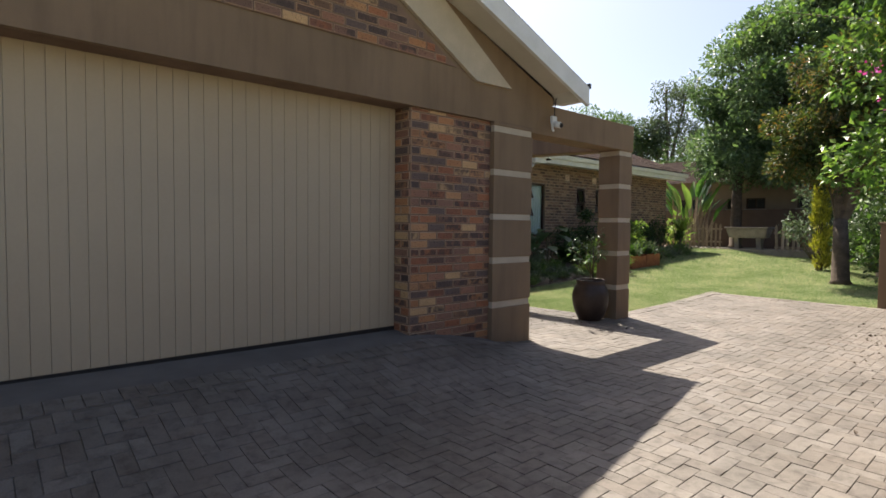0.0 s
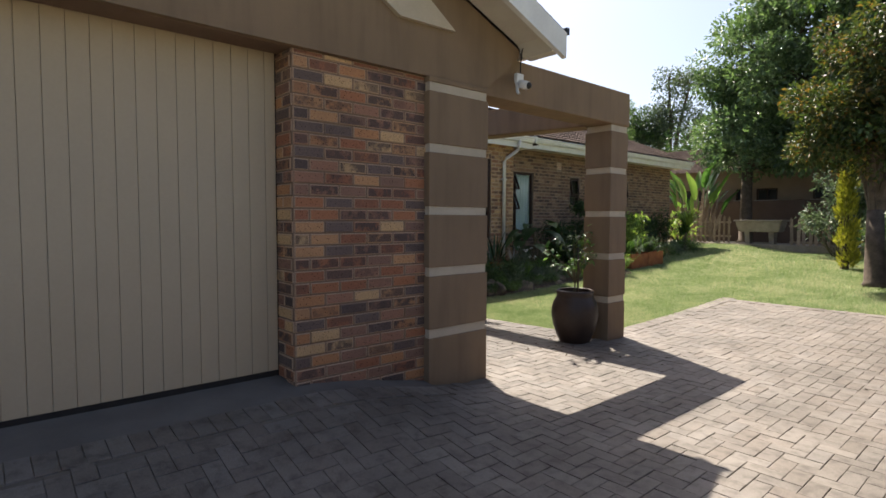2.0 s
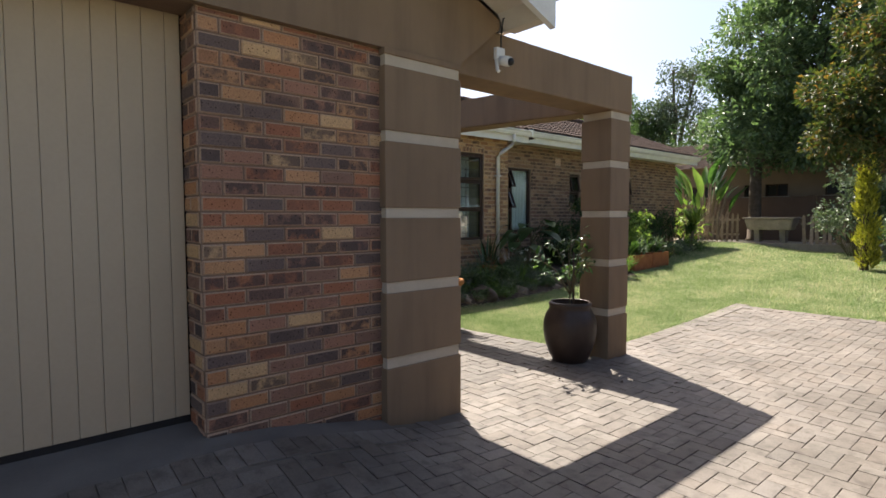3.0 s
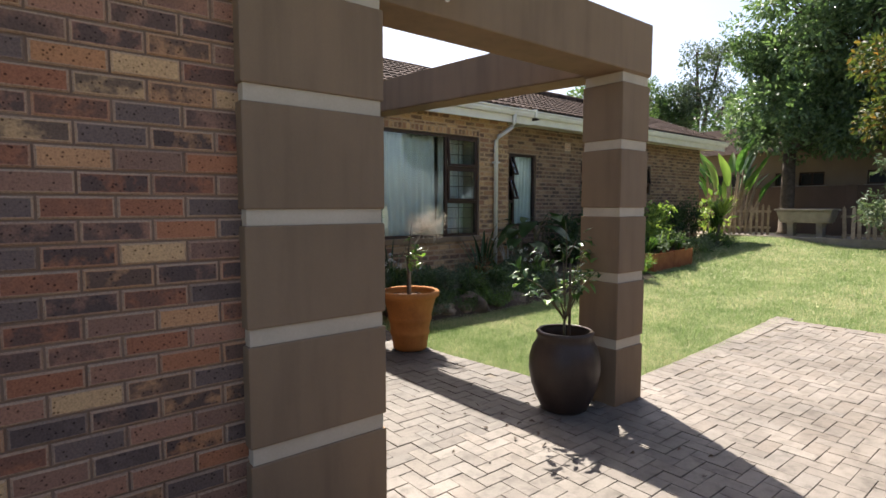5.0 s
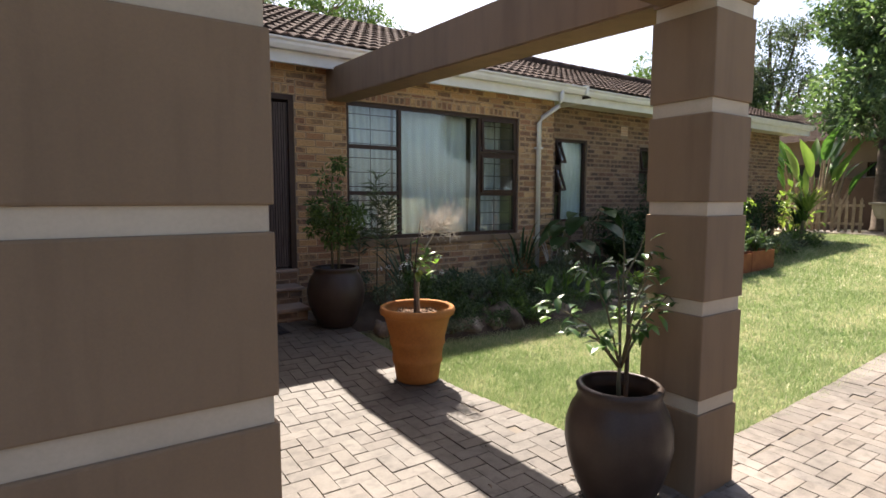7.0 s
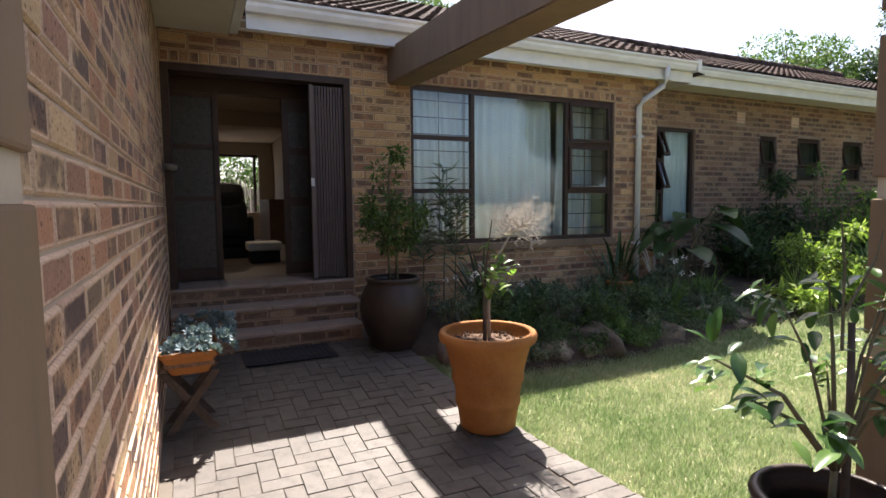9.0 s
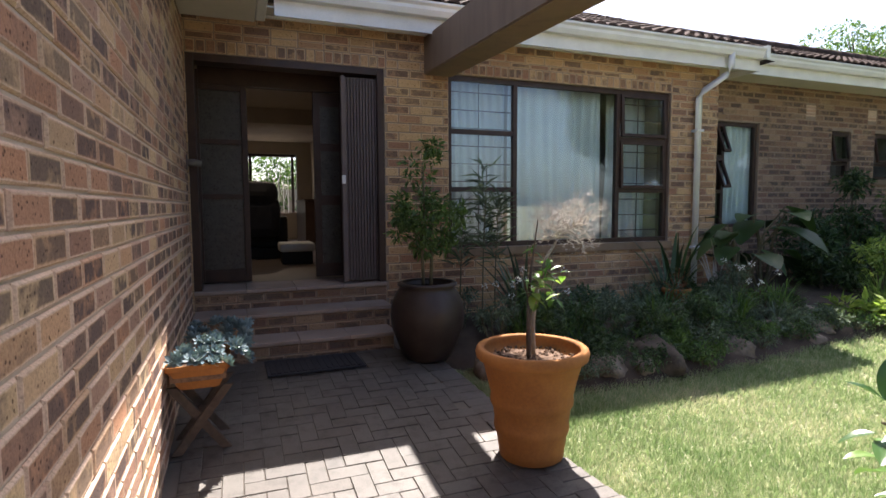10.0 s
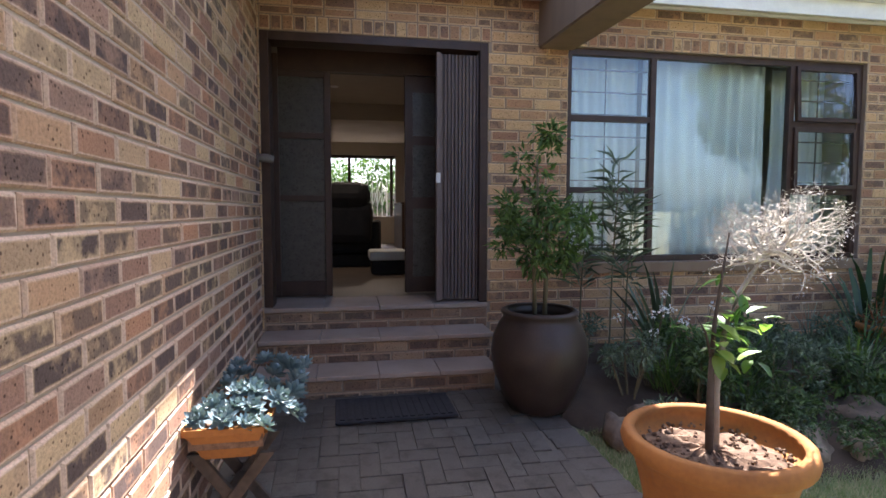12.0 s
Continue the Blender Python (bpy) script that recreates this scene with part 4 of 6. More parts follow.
PETAL = leaf_material("white petal", [(0.2, (0.6, 0.58, 0.65)), (0.9, (0.8, 0.8, 0.85))], 0.3)
SUCCULENT = leaf_material("blue grey succulent leaf", [(0.2, (0.09, 0.145, 0.17)), (0.6, (0.16, 0.23, 0.26)), (0.95, (0.29, 0.355, 0.37))], 0.08, 0.55)
GRASS = grass_material()
LEAF_TREE = leaf_material("tree leaf", [(0.2, (0.05, 0.09, 0.045)), (0.55, (0.10, 0.165, 0.078)), (0.9, (0.17, 0.24, 0.12))], 0.38, 0.4)
PADDLE = leaf_material("paddle leaf", [(0.2, (0.045, 0.11, 0.028)), (0.6, (0.08, 0.17, 0.042)), (0.95, (0.17, 0.24, 0.07))], 0.38, 0.35)
BLADE = leaf_material("strap leaf", [(0.2, (0.035, 0.085, 0.022)), (0.6, (0.08, 0.16, 0.035)), (0.95, (0.17, 0.26, 0.06))], 0.3)


def leaf_mesh(name, at, way, length, width, material, fold=0.25, curl=0.0):
    """Many leaves: six corners each, folded along the rib, pointed. at, way: (n, 3)."""
    n = len(at)
    way = way / np.linalg.norm(way, axis=1, keepdims=True)
    up = rng.normal(size=(n, 3)) * 0.6 + np.array((0, 0, 1.0))
    side = np.cross(way, up)
    side /= np.linalg.norm(side, axis=1, keepdims=True) + 1e-9
    nor = np.cross(side, way)
    L = (length * rng.uniform(0.65, 1.25, n))[:, None]
    W = L * width
    p0 = at
    mid = at + way * L * 0.45
    tip = at + way * L - nor * L * curl
    l, r = mid - side * W / 2 + nor * W * fold, mid + side * W / 2 + nor * W * fold
    v = np.stack((p0, l, mid - nor * L * curl * 0.2, r, tip), axis=1).reshape(-1, 3)
    base = np.arange(n)[:, None] * 5
    f = np.concatenate([base + np.array((0, 2, 1)), base + np.array((0, 3, 2)), base + np.array((1, 2, 4)), base + np.array((2, 3, 4))])
    me = bpy.data.meshes.new(name)
    me.from_pydata(v.tolist(), [], f.tolist())
    me.materials.append(material)
    return me


def cloud(clumps, per, shell=0.55):
    """Places and outward directions of leaves in round clumps (x, y, z, r)."""
    at, way = [], []
    for x, y, z, r in clumps:
        n = max(3, int(per * r * r))
        d = rng.normal(size=(n, 3))
        d /= np.linalg.norm(d, axis=1, keepdims=True)
        rad = r * (shell + (1 - shell) * rng.random(n)) ** 0.8
        at.append(np.array((x, y, z)) + d * rad[:, None] * np.array((1, 1, 0.85)))
        way.append(d + rng.normal(size=(n, 3)) * 0.7 + np.array((0, 0, -0.15)))
    return np.concatenate(at), np.concatenate(way)


def leaves(parent, clumps, per, length, width, material, name="leaves", label="", shell=0.5, curl=0.12):
    at, way = cloud(clumps, per, shell)
    ob = new(name, leaf_mesh(name, at, way, length, width, material, curl=curl))
    ob.parent = parent
    return tagged(ob, label)


def branching(bm, start, way, length, radius, depth, tips, spread=0.6, sides=6, bend=0.25):
    """A limb that forks; the ends are collected in tips."""
    p, d = Vector(start), Vector(way).normalized()
    pts, radii = [p.copy()], [radius]
    k = 4
    for i in range(k):
        d = (d + Vector((random.gauss(0, bend), random.gauss(0, bend), random.gauss(0, bend) + 0.04)) * 0.5).normalized()
        p = p + d * length / k
        pts.append(p.copy())
        radii.append(radius * (1 - 0.42 * (i + 1) / k))
    tube(bm, pts, radii, sides)
    if depth == 0:
        tips.append(p.copy())
        return
    for i in range(random.choice((2, 3))):
        e = (d + Vector((random.gauss(0, spread), random.gauss(0, spread), random.gauss(0.1, spread * 0.7)))).normalized()
        branching(bm, p, e, length * random.uniform(0.6, 0.85), radii[-1] * 0.75, depth - 1, tips, spread, max(4, sides - 1), bend)


def tree(name, label, base, height, crown, trunk_r, leaf, material, per, lean=(0, 0), category="tree", bark=None, clump=0.34, full=1.0):
    """A trunk with limbs to every part of the crown, and a crown of many leafy clumps. crown: (x, y, z, rx, ry, rz) relative to the base."""
    x, y = base
    t = thing(name, label, category, (x, y, level(x, y) - 0.05))
    bm = bmesh.new()
    cz = crown[0][2]
    fork = Vector((lean[0] * 0.6, lean[1] * 0.6, height * 0.34))
    tube(bm, [(0, 0, 0), (0.02, 0.01, 0.12), tuple(fork * 0.5), tuple(fork)], [trunk_r * 1.5, trunk_r * 1.08, trunk_r * 0.95, trunk_r * 0.8], 12)
    part("trunk", bm, bark or BARK, t, smooth=True)
    clumps = []
    bm = bmesh.new()
    for cx, cy, cz, rx, ry, rz in crown:
        n = max(6, int(full * 9 * rx * rz / (clump * clump * 4)))
        tube(bm, [tuple(fork * 0.93), ((cx + fork.x) / 2 + random.gauss(0, 0.1), (cy + fork.y) / 2, (fork.z + cz) / 2), (cx, cy, cz), (cx + rx * 0.4, cy, cz + rz * 0.7)],
             [trunk_r * 0.6, trunk_r * 0.42, trunk_r * 0.25, trunk_r * 0.08], 7)
        for k in range(n):
            d = Vector((random.gauss(0, 1), random.gauss(0, 1), random.gauss(0, 1))).normalized()
            s = random.uniform(0.55, 1.05)
            c = Vector((cx + d.x * rx * s, cy + d.y * ry * s, cz + d.z * rz * s))
            clumps.append((*c, clump * random.uniform(0.7, 1.5)))
            if k % 3 == 0:
                tube(bm, [(cx, cy, cz), tuple(Vector((cx, cy, cz)).lerp(c, 0.5) + Vector((0, 0, -0.05))), tuple(c)], [trunk_r * 0.2, trunk_r * 0.12, trunk_r * 0.04], 4)
    part("branchwork", bm, bark or BARK, t)
    leaves(t, clumps, per, leaf, 0.5, material, "crown")
    return t


def shrub(label, x, y, h, r, leaf, width, material, count=900, name="garden_shrub", z=None, stem=STEM, category="shrub", clump=0.14, n=None):
    z = level(x, y) - 0.03 if z is None else z
    t = thing(name, label, category, (x, y, z))
    bm = bmesh.new()
    clumps = []
    n = n or max(7, int(26 * r * h / (clump * 4)))
    for k in range(n):
        a, q = random.uniform(0, math.tau), r * math.sqrt(random.random())
        hh = h * (1 - 0.55 * (q / r) ** 2) * random.uniform(0.45, 1.0)
        tip = (q * math.cos(a), q * math.sin(a), max(0.08, hh))
        tube(bm, [(tip[0] * 0.2, tip[1] * 0.2, 0), (tip[0] * 0.7, tip[1] * 0.7, tip[2] * 0.6), tip], [0.008, 0.006, 0.003], 4)
        clumps.append((*tip, clump * random.uniform(0.6, 1.2)))
    tagged(part("stems", bm, stem, t), kind="stuff")
    leaves(t, clumps, count / n / (clump * clump), leaf, width, material, shell=0.25)
    return t


def strap_mesh(name, n, r, length, width, material, droop=0.6, lift=0.9):
    """A tuft of arching strap leaves."""
    verts, faces = [], []
    for k in range(n):
        a, q = random.uniform(0, math.tau), r * math.sqrt(random.random())
        d = Vector((math.cos(a), math.sin(a), 0))
        s = Vector((-d.y, d.x, 0))
        L, w = length * random.uniform(0.55, 1.15), width * random.uniform(0.7, 1.2)
        p, e = Vector((q * math.cos(a + 1), q * math.sin(a + 1), 0)), (d * random.uniform(0.15, 0.7) + Vector((0, 0, lift))).normalized()
        base = len(verts)
        segs = 5
        for i in range(segs + 1):
            ww = w * (1 - (i / segs) ** 2) * (0.6 + 0.8 * min(1, i / 1.5)) / 1.4
            if i == segs:
                verts.append(p.copy())
            else:
                verts += [p - s * ww / 2, p + s * ww / 2]
            p = p + e * L / segs
            e = (e + (d * 0.25 + Vector((0, 0, -droop))) * (i + 1) / segs * 0.6).normalized()
        for i in range(segs - 1):
            b = base + 2 * i
            faces.append((b, b + 1, b + 3, b + 2))
        b = base + 2 * (segs - 1)
        faces.append((b, b + 1, b + 2))
    return mesh_of(name, verts, faces, material)


def tuft(label, x, y, n, r, length, width, material, droop=0.6, name="strap_plant", z=None, category="plant", lift=0.9):
    ob = new(name, strap_mesh(name, n, r, length, width, material, droop, lift))
    ob.matrix_basis = pose(x, y, level(x, y) - 0.02 if z is None else z)
    return tagged(ob, label, category)


def broad_mesh(name, stalks, size, material):
    """Large heart shaped or paddle leaves on stalks: (base, tip, roll, size factor, aspect)."""
    verts, faces = [], []
    for tip, way, s, aspect in stalks:
        p, d = Vector(tip), Vector(way).normalized()
        side = d.cross(Vector((0, 0, 1))).normalized()
        nor = side.cross(d)
        L = size * s
        base = len(verts)
        rows = 7
        for i in range(rows + 1):
            u = i / rows
            w = L * aspect * (math.sin(math.pi * min(1, u * 0.93 + 0.05)) ** 0.75) * (1.15 - 0.35 * u)
            c = p + d * L * u - nor * L * 0.25 * u * u
            for q in (-1, -0.5, 0, 0.5, 1):
                verts.append(c + side * w * q / 2 + nor * (abs(q) * w * 0.16 + 0.012 * L * math.sin(9 * u + 4 * q)))
        for i in range(rows):
            for j in range(4):
                b = base + i * 5 + j
                faces.append((b, b + 1, b + 6, b + 5))
    return mesh_of(name, verts, faces, material, True)


# ---- pots ----
def pot_thing(name, label, at, profile, material, wall_t=0.025, soil=0.06, parts=()):
    """A thrown pot: outer profile (r, z) from foot to rim, hollow, with earth in it."""
    t = thing(name, label, "plant pot", at)
    inner = [(max(0.02, r - wall_t), z) for r, z in profile if z > profile[-1][1] - soil - 0.12]
    bm = bmesh.new()
    lathe(bm, profile + [(profile[-1][0] - 0.008, profile[-1][1] + 0.006)] + inner[::-1], 56, 0.0015)
    part("body", bm, material, t, smooth=True)
    top_r = max(0.05, profile[-1][0] - wall_t - 0.006)
    bm = bmesh.new()
    zs = profile[-1][1] - soil
    rings = 7
    grid = [[bm.verts.new((top_r * i / rings * math.cos(k * math.tau / 36), top_r * i / rings * math.sin(k * math.tau / 36), zs + random.uniform(-0.010, 0.012) * (1 if i < rings else 0.2) + 0.02 * (1 - i / rings))) for k in range(36)] for i in range(1, rings + 1)]
    mid = bm.verts.new((0, 0, zs + 0.02))
    for k in range(36):
        bm.faces.new((mid, grid[0][k], grid[0][(k + 1) % 36]))
        for i in range(rings - 1):
            bm.faces.new((grid[i][k], grid[i + 1][k], grid[i + 1][(k + 1) % 36], grid[i][(k + 1) % 36]))
    part("earth", bm, COMPOST, t)
    return t, zs


TP = (6.84, 6.45, level(6.84, 6.45))
tpot, tz = pot_thing("terracotta_pot", "large orange terracotta pot on the paving", TP,
                     [(0.166, 0.0), (0.177, 0.008), (0.184, 0.06), (0.194, 0.135), (0.203, 0.155), (0.209, 0.175), (0.207, 0.195), (0.203, 0.21), (0.214, 0.285), (0.226, 0.305), (0.231, 0.325), (0.229, 0.345), (0.227, 0.36), (0.251, 0.46), (0.273, 0.54), (0.283, 0.545), (0.308, 0.565), (0.313, 0.59), (0.305, 0.615)], TERRACOTTA, 0.04, 0.075)
bm = bmesh.new()
for k in range(260):
    a, q = random.uniform(0, math.tau), 0.27 * math.sqrt(random.random())
    s = random.uniform(0.004, 0.013)
    bmesh.ops.create_icosphere(bm, subdivisions=1, radius=s, matrix=pose(q * math.cos(a), q * math.sin(a), tz + 0.012, random.uniform(0, 180), random.uniform(0, 180), 0) @ Matrix.Diagonal((1, 1, 0.6, 1)))
mulch = part("mulch", bm, COMPOST, tpot, "dry bark mulch")
tagged(mulch, kind="stuff")

# the half dry sapling in it: a stake, a stem, a few bright leaves, a crown of bare twigs
random.seed(11)
sap = thing("dry_sapling", "small sapling with bare white twigs and a few green leaves", "sapling", (TP[0], TP[1], TP[2] + tz))
bm = bmesh.new()
tube(bm, [(-0.02, 0.0, -0.05), (-0.022, 0.0, 0.20), (-0.015, 0.01, 0.36)], [0.015, 0.013, 0.009], 9)
tube(bm, [(-0.016, 0.01, 0.34), (-0.05, 0.0, 0.44), (-0.10, -0.02, 0.50)], [0.006, 0.004, 0.002], 6)
tube(bm, [(-0.016, 0.01, 0.34), (0.0, 0.02, 0.48), (0.02, 0.02, 0.62), (0.05, 0.03, 0.78)], [0.009, 0.007, 0.005, 0.003], 6)
part("stem", bm, BARK, sap, "brown woody stem", True)
bm = bmesh.new()
tube(bm, [(0.03, 0.03, -0.05), (0.03, 0.04, 0.22), (0.06, 0.05, 0.42), (0.13, 0.07, 0.56), (0.20, 0.07, 0.66), (0.30, 0.06, 0.74)], [0.013, 0.012, 0.010, 0.009, 0.007, 0.004], 8)
part("stem", bm, PALE_STEM, sap, "pale grey leaning stem", True)
bm = bmesh.new()
tips = []
for k in range(44):
    a, q = random.uniform(0, math.tau), random.random()
    branching(bm, (0.16 + 0.15 * q, 0.07 - 0.01 * q, 0.66 + 0.08 * q), (math.cos(a) * 1.3, math.sin(a), random.uniform(0.05, 0.8)), 0.10, 0.007, 3, tips, 0.65, 4, 0.55)
tagged(part("twigs", bm, TWIG, sap, "tangle of bare pale twigs"), kind="stuff")
husk_at = np.array([tuple(p + Vector((random.gauss(0, 0.012), random.gauss(0, 0.012), random.gauss(0, 0.012)))) for p in tips for k in range(2)])
husk = new("dry_husks", leaf_mesh("dry_husks", husk_at, rng.normal(size=(len(husk_at), 3)), 0.014, 0.35, TWIG))
husk.parent = sap
tagged(husk, kind="stuff")
at = np.array([(0.0, 0.0, 0.36), (0.01, 0.01, 0.37), (-0.01, 0.0, 0.38), (0.0, 0.02, 0.35), (0.02, 0.0, 0.34), (-0.02, 0.01, 0.36), (0.0, 0.0, 0.4), (0.01, -0.01, 0.41), (0.02, 0.02, 0.62), (0.02, 0.01, 0.6), (0.03, 0.02, 0.64)] +
              [(0.07 + random.gauss(0, 0.03), 0.05 + random.gauss(0, 0.03), 0.47 + random.gauss(0, 0.035)) for k in range(12)] +
              [(0.11 + random.gauss(0, 0.06), 0.07 + random.gauss(0, 0.06), 0.40 + random.uniform(-0.1, 0.12)) for k in range(26)])
ob = new("leaves", broad_mesh("leaves", [(tuple(p), (random.gauss(0, 1), random.gauss(-0.2, 1), random.gauss(0.4, 0.7)), random.uniform(0.65, 1.2), 0.5) for p in at], 0.085, LIVELY))
ob.parent = sap

DP = (6.785, 4.375, level(6.785, 4.375))
dpot, dz = pot_thing("dark_pot", "big dark brown glazed pot beside the pergola post", DP,
                     [(0.16, 0.0), (0.172, 0.01), (0.21, 0.09), (0.247, 0.20), (0.266, 0.31), (0.263, 0.39), (0.24, 0.47), (0.213, 0.515), (0.202, 0.545), (0.211, 0.57), (0.214, 0.585), (0.205, 0.595)], DARK_GLAZE, 0.025, 0.12)


def citrus(at, sc, seed, label, n_leaf):
    random.seed(seed)
    t = thing("citrus_tree", label, "citrus tree", at)
    bm = bmesh.new()
    tube(bm, [(0.05, 0.0, -0.05), (0.055, 0.0, 0.4), (0.06, 0.01, 0.62)], [0.012, 0.011, 0.009], 9)
    part("stake", bm, BARK, t, "weathered wooden stake", True)
    tips = []
    bm = bmesh.new()
    tube(bm, [(0, 0, -0.05), (-0.01, 0.0, 0.14), (0, 0.0, 0.26)], [0.012, 0.010, 0.009], 8)
    part("trunk", bm, STEM, t, smooth=True)
    arms = [((-0.30, 0.05, 0.44), 0.010), ((-0.52, 0.02, 0.60), 0.008), ((0.14, -0.06, 0.52), 0.009), ((0.34, -0.04, 0.56), 0.007), ((0.03, 0.06, 0.74), 0.008), ((-0.12, -0.2, 0.5), 0.007), ((-0.36, -0.16, 0.46), 0.006), ((0.20, 0.15, 0.46), 0.006), ((0.10, -0.10, 0.80), 0.006), ((-0.16, 0.08, 0.70), 0.006), ((0.26, 0.02, 0.70), 0.006)]
    for (ax, ay, az), rr in arms:
        mid = Vector((ax * 0.45, ay * 0.5, 0.22 + (az - 0.22) * 0.62))
        bm = bmesh.new()
        tube(bm, [(0, 0, 0.20), tuple(mid), (ax, ay, az)], [rr, rr * 0.75, rr * 0.3], 6)
        part("branch", bm, STEM, t, smooth=True)
        tips += [mid.lerp(Vector((ax, ay, az)), q) for q in (0.35, 0.6, 0.85, 1.0, 1.0)]
    for pts in ([(0.0, 0, 0.55), (0.03, 0.02, 0.78), (0.02, 0.03, 0.93)], [(0.01, 0, 0.66), (0.10, -0.02, 0.80), (0.13, -0.02, 0.88)]):
        bm = bmesh.new()
        tube(bm, pts, [0.005, 0.004, 0.002], 5)
        part("branch", bm, STEM, t, "bare dry twig")
    at_, way_ = [], []
    for p in tips:
        for k in range(n_leaf):
            at_.append(p + Vector((random.gauss(0, 0.03), random.gauss(0, 0.03), random.gauss(0, 0.03))))
            o = Vector((p.x, p.y, 0)).normalized()
            way_.append(o + Vector((random.gauss(0, 0.8), random.gauss(0, 0.8), random.gauss(0.1, 0.6))))
    ob = new("leaves", broad_mesh("leaves", [(tuple(p), tuple(w), random.uniform(0.6, 1.2), 0.46) for p, w in zip(at_, way_)], 0.076 * sc, GLOSSY))
    ob.parent = t
    return t


citrus((DP[0], DP[1], DP[2] + dz), 1.0, 21, "young citrus tree with sparse glossy leaves tied to a stake", 3)

QP = (6.76, 7.98, level(6.76, 7.98))
qpot, qz = pot_thing("dark_pot", "large dark brown glazed pot beside the entrance steps", QP,
                     [(0.17, 0.0), (0.185, 0.01), (0.24, 0.12), (0.288, 0.25), (0.302, 0.36), (0.29, 0.45), (0.255, 0.53), (0.23, 0.565), (0.225, 0.585), (0.24, 0.60), (0.24, 0.615), (0.23, 0.62)], DARK_GLAZE, 0.03, 0.07)
random.seed(4)
topi = thing("bay_tree", "small leafy standard tree with two stems", "small tree", (QP[0], QP[1], QP[2] + qz))
bm = bmesh.new()
tube(bm, [(-0.03, 0, -0.04), (-0.04, 0, 0.3), (-0.02, 0.0, 0.6), (-0.03, 0, 1.0)], [0.015, 0.013, 0.011, 0.006], 8)
part("stem", bm, STEM, topi, "pale woody stem", True)
bm = bmesh.new()
tube(bm, [(0.03, 0, -0.04), (0.04, 0.0, 0.35), (0.05, 0.0, 0.75)], [0.016, 0.015, 0.013], 8)
part("stem", bm, STEM, topi, "pale woody stem", True)
clumps = [(random.gauss(-0.06, 0.13), random.gauss(0, 0.12), random.uniform(0.32, 0.72), random.uniform(0.06, 0.11)) for k in range(20)] + [(random.gauss(0.02, 0.06), random.gauss(0, 0.06), random.uniform(0.75, 1.15), random.uniform(0.05, 0.09)) for k in range(10)]
clumps += [(0.14, -0.05, 0.45, 0.1), (0.16, 0, 0.36, 0.09), (-0.2, -0.03, 0.6, 0.1), (-0.22, 0, 0.72, 0.08)]
leaves(topi, clumps, 7500, 0.066, 0.36, LEAF_MID, shell=0.2)

# succulents in a tapered trough on a crossed leg stand
BX, BY0, BY1 = 5.118, 6.89, 7.33
BG = level(BX, 7.1)
stand = thing("plant_stand", "low brown wooden stand with crossed legs", "plant stand", (BX, BY0, BG))
for y in (0.11, 0.32):
    for s in (-1, 1):
        bm = bmesh.new()
        box(bm, -0.028, y - 0.012 + 0.0126 * s, 0, 0.028, y + 0.012 + 0.0126 * s, 0.38, 0.004)
        for v in bm.verts:
            v.co.x += s * (0.125 - 0.25 * v.co.z / 0.352)
            v.co.z = min(v.co.z, 0.362)
        part("leg", bm, BARK, stand)
boxes("rail", [(-0.02, 0.135, 0.165, 0.02, 0.295, 0.195)], BARK, stand, 0.004)
bowl = thing("terracotta_trough", "tapered rectangular terracotta trough planted with succulents", "planter", (BX, BY0, BG + 0.364))
bm = bmesh.new()
rim = lambda w, y0, y1, z: [bm.verts.new((sx * w, y, z)) for sx, y in ((-1, y0), (1, y0), (1, y1), (-1, y1))]
rings = [rim(0.098, 0.06, 0.38, 0), rim(0.148, 0.012, 0.428, 0.108), rim(0.155, 0.004, 0.436, 0.112), rim(0.157, 0.002, 0.438, 0.138), rim(0.138, 0.021, 0.419, 0.138), rim(0.132, 0.03, 0.41, 0.085)]
for q, r in zip(rings, rings[1:]):
    for k in range(4):
        bm.faces.new((q[k], q[(k + 1) % 4], r[(k + 1) % 4], r[k]))
bm.faces.new(rings[0][::-1])
bmesh.ops.bevel(bm, geom=[e for e in bm.edges if abs(e.verts[0].co.z - e.verts[1].co.z) > 0.015], offset=0.012, segments=2, affect="EDGES")
part("body", bm, TERRACOTTA, bowl)
boxes("earth", [(-0.135, 0.027, 0.05, 0.135, 0.413, 0.112)], COMPOST, bowl)


def rosette(r):
    verts, faces = [], []
    for ring, (n, tilt, ln) in enumerate(((9, 0.15, 1.0), (8, 0.5, 0.82), (7, 0.95, 0.6), (4, 1.3, 0.4))):
        for k in range(n):
            a = (k + 0.5 * ring) * math.tau / n
            d, s = Vector((math.cos(a), math.sin(a), 0)), Vector((-math.sin(a), math.cos(a), 0))
            e = (d * math.cos(tilt) + Vector((0, 0, math.sin(tilt)))).normalized()
            nn = s.cross(e) * -1
            L, w = r * ln, r * 0.42 * (0.75 + 0.25 * ln)
            b = len(verts)
            p = Vector((0, 0, 0.12 * r * ring))
            verts += [p - s * w * 0.2, p + s * w * 0.2, p + e * L * 0.6 - s * w / 2 + nn * 0.12 * r, p + e * L * 0.6 + s * w / 2 + nn * 0.12 * r, p + e * L * 0.9 - s * w * 0.28 + nn * 0.08 * r, p + e * L * 0.9 + s * w * 0.28 + nn * 0.08 * r, p + e * L * 1.05 + nn * 0.2 * r, p + e * L * 0.6 - nn * 0.06 * r]
            faces += [(b, b + 1, b + 7), (b, b + 7, b + 2), (b + 1, b + 3, b + 7), (b + 2, b + 7, b + 4), (b + 7, b + 3, b + 5), (b + 7, b + 5, b + 4), (b + 4, b + 5, b + 6)]
    return mesh_of("rosette", verts, faces, SUCCULENT, True)


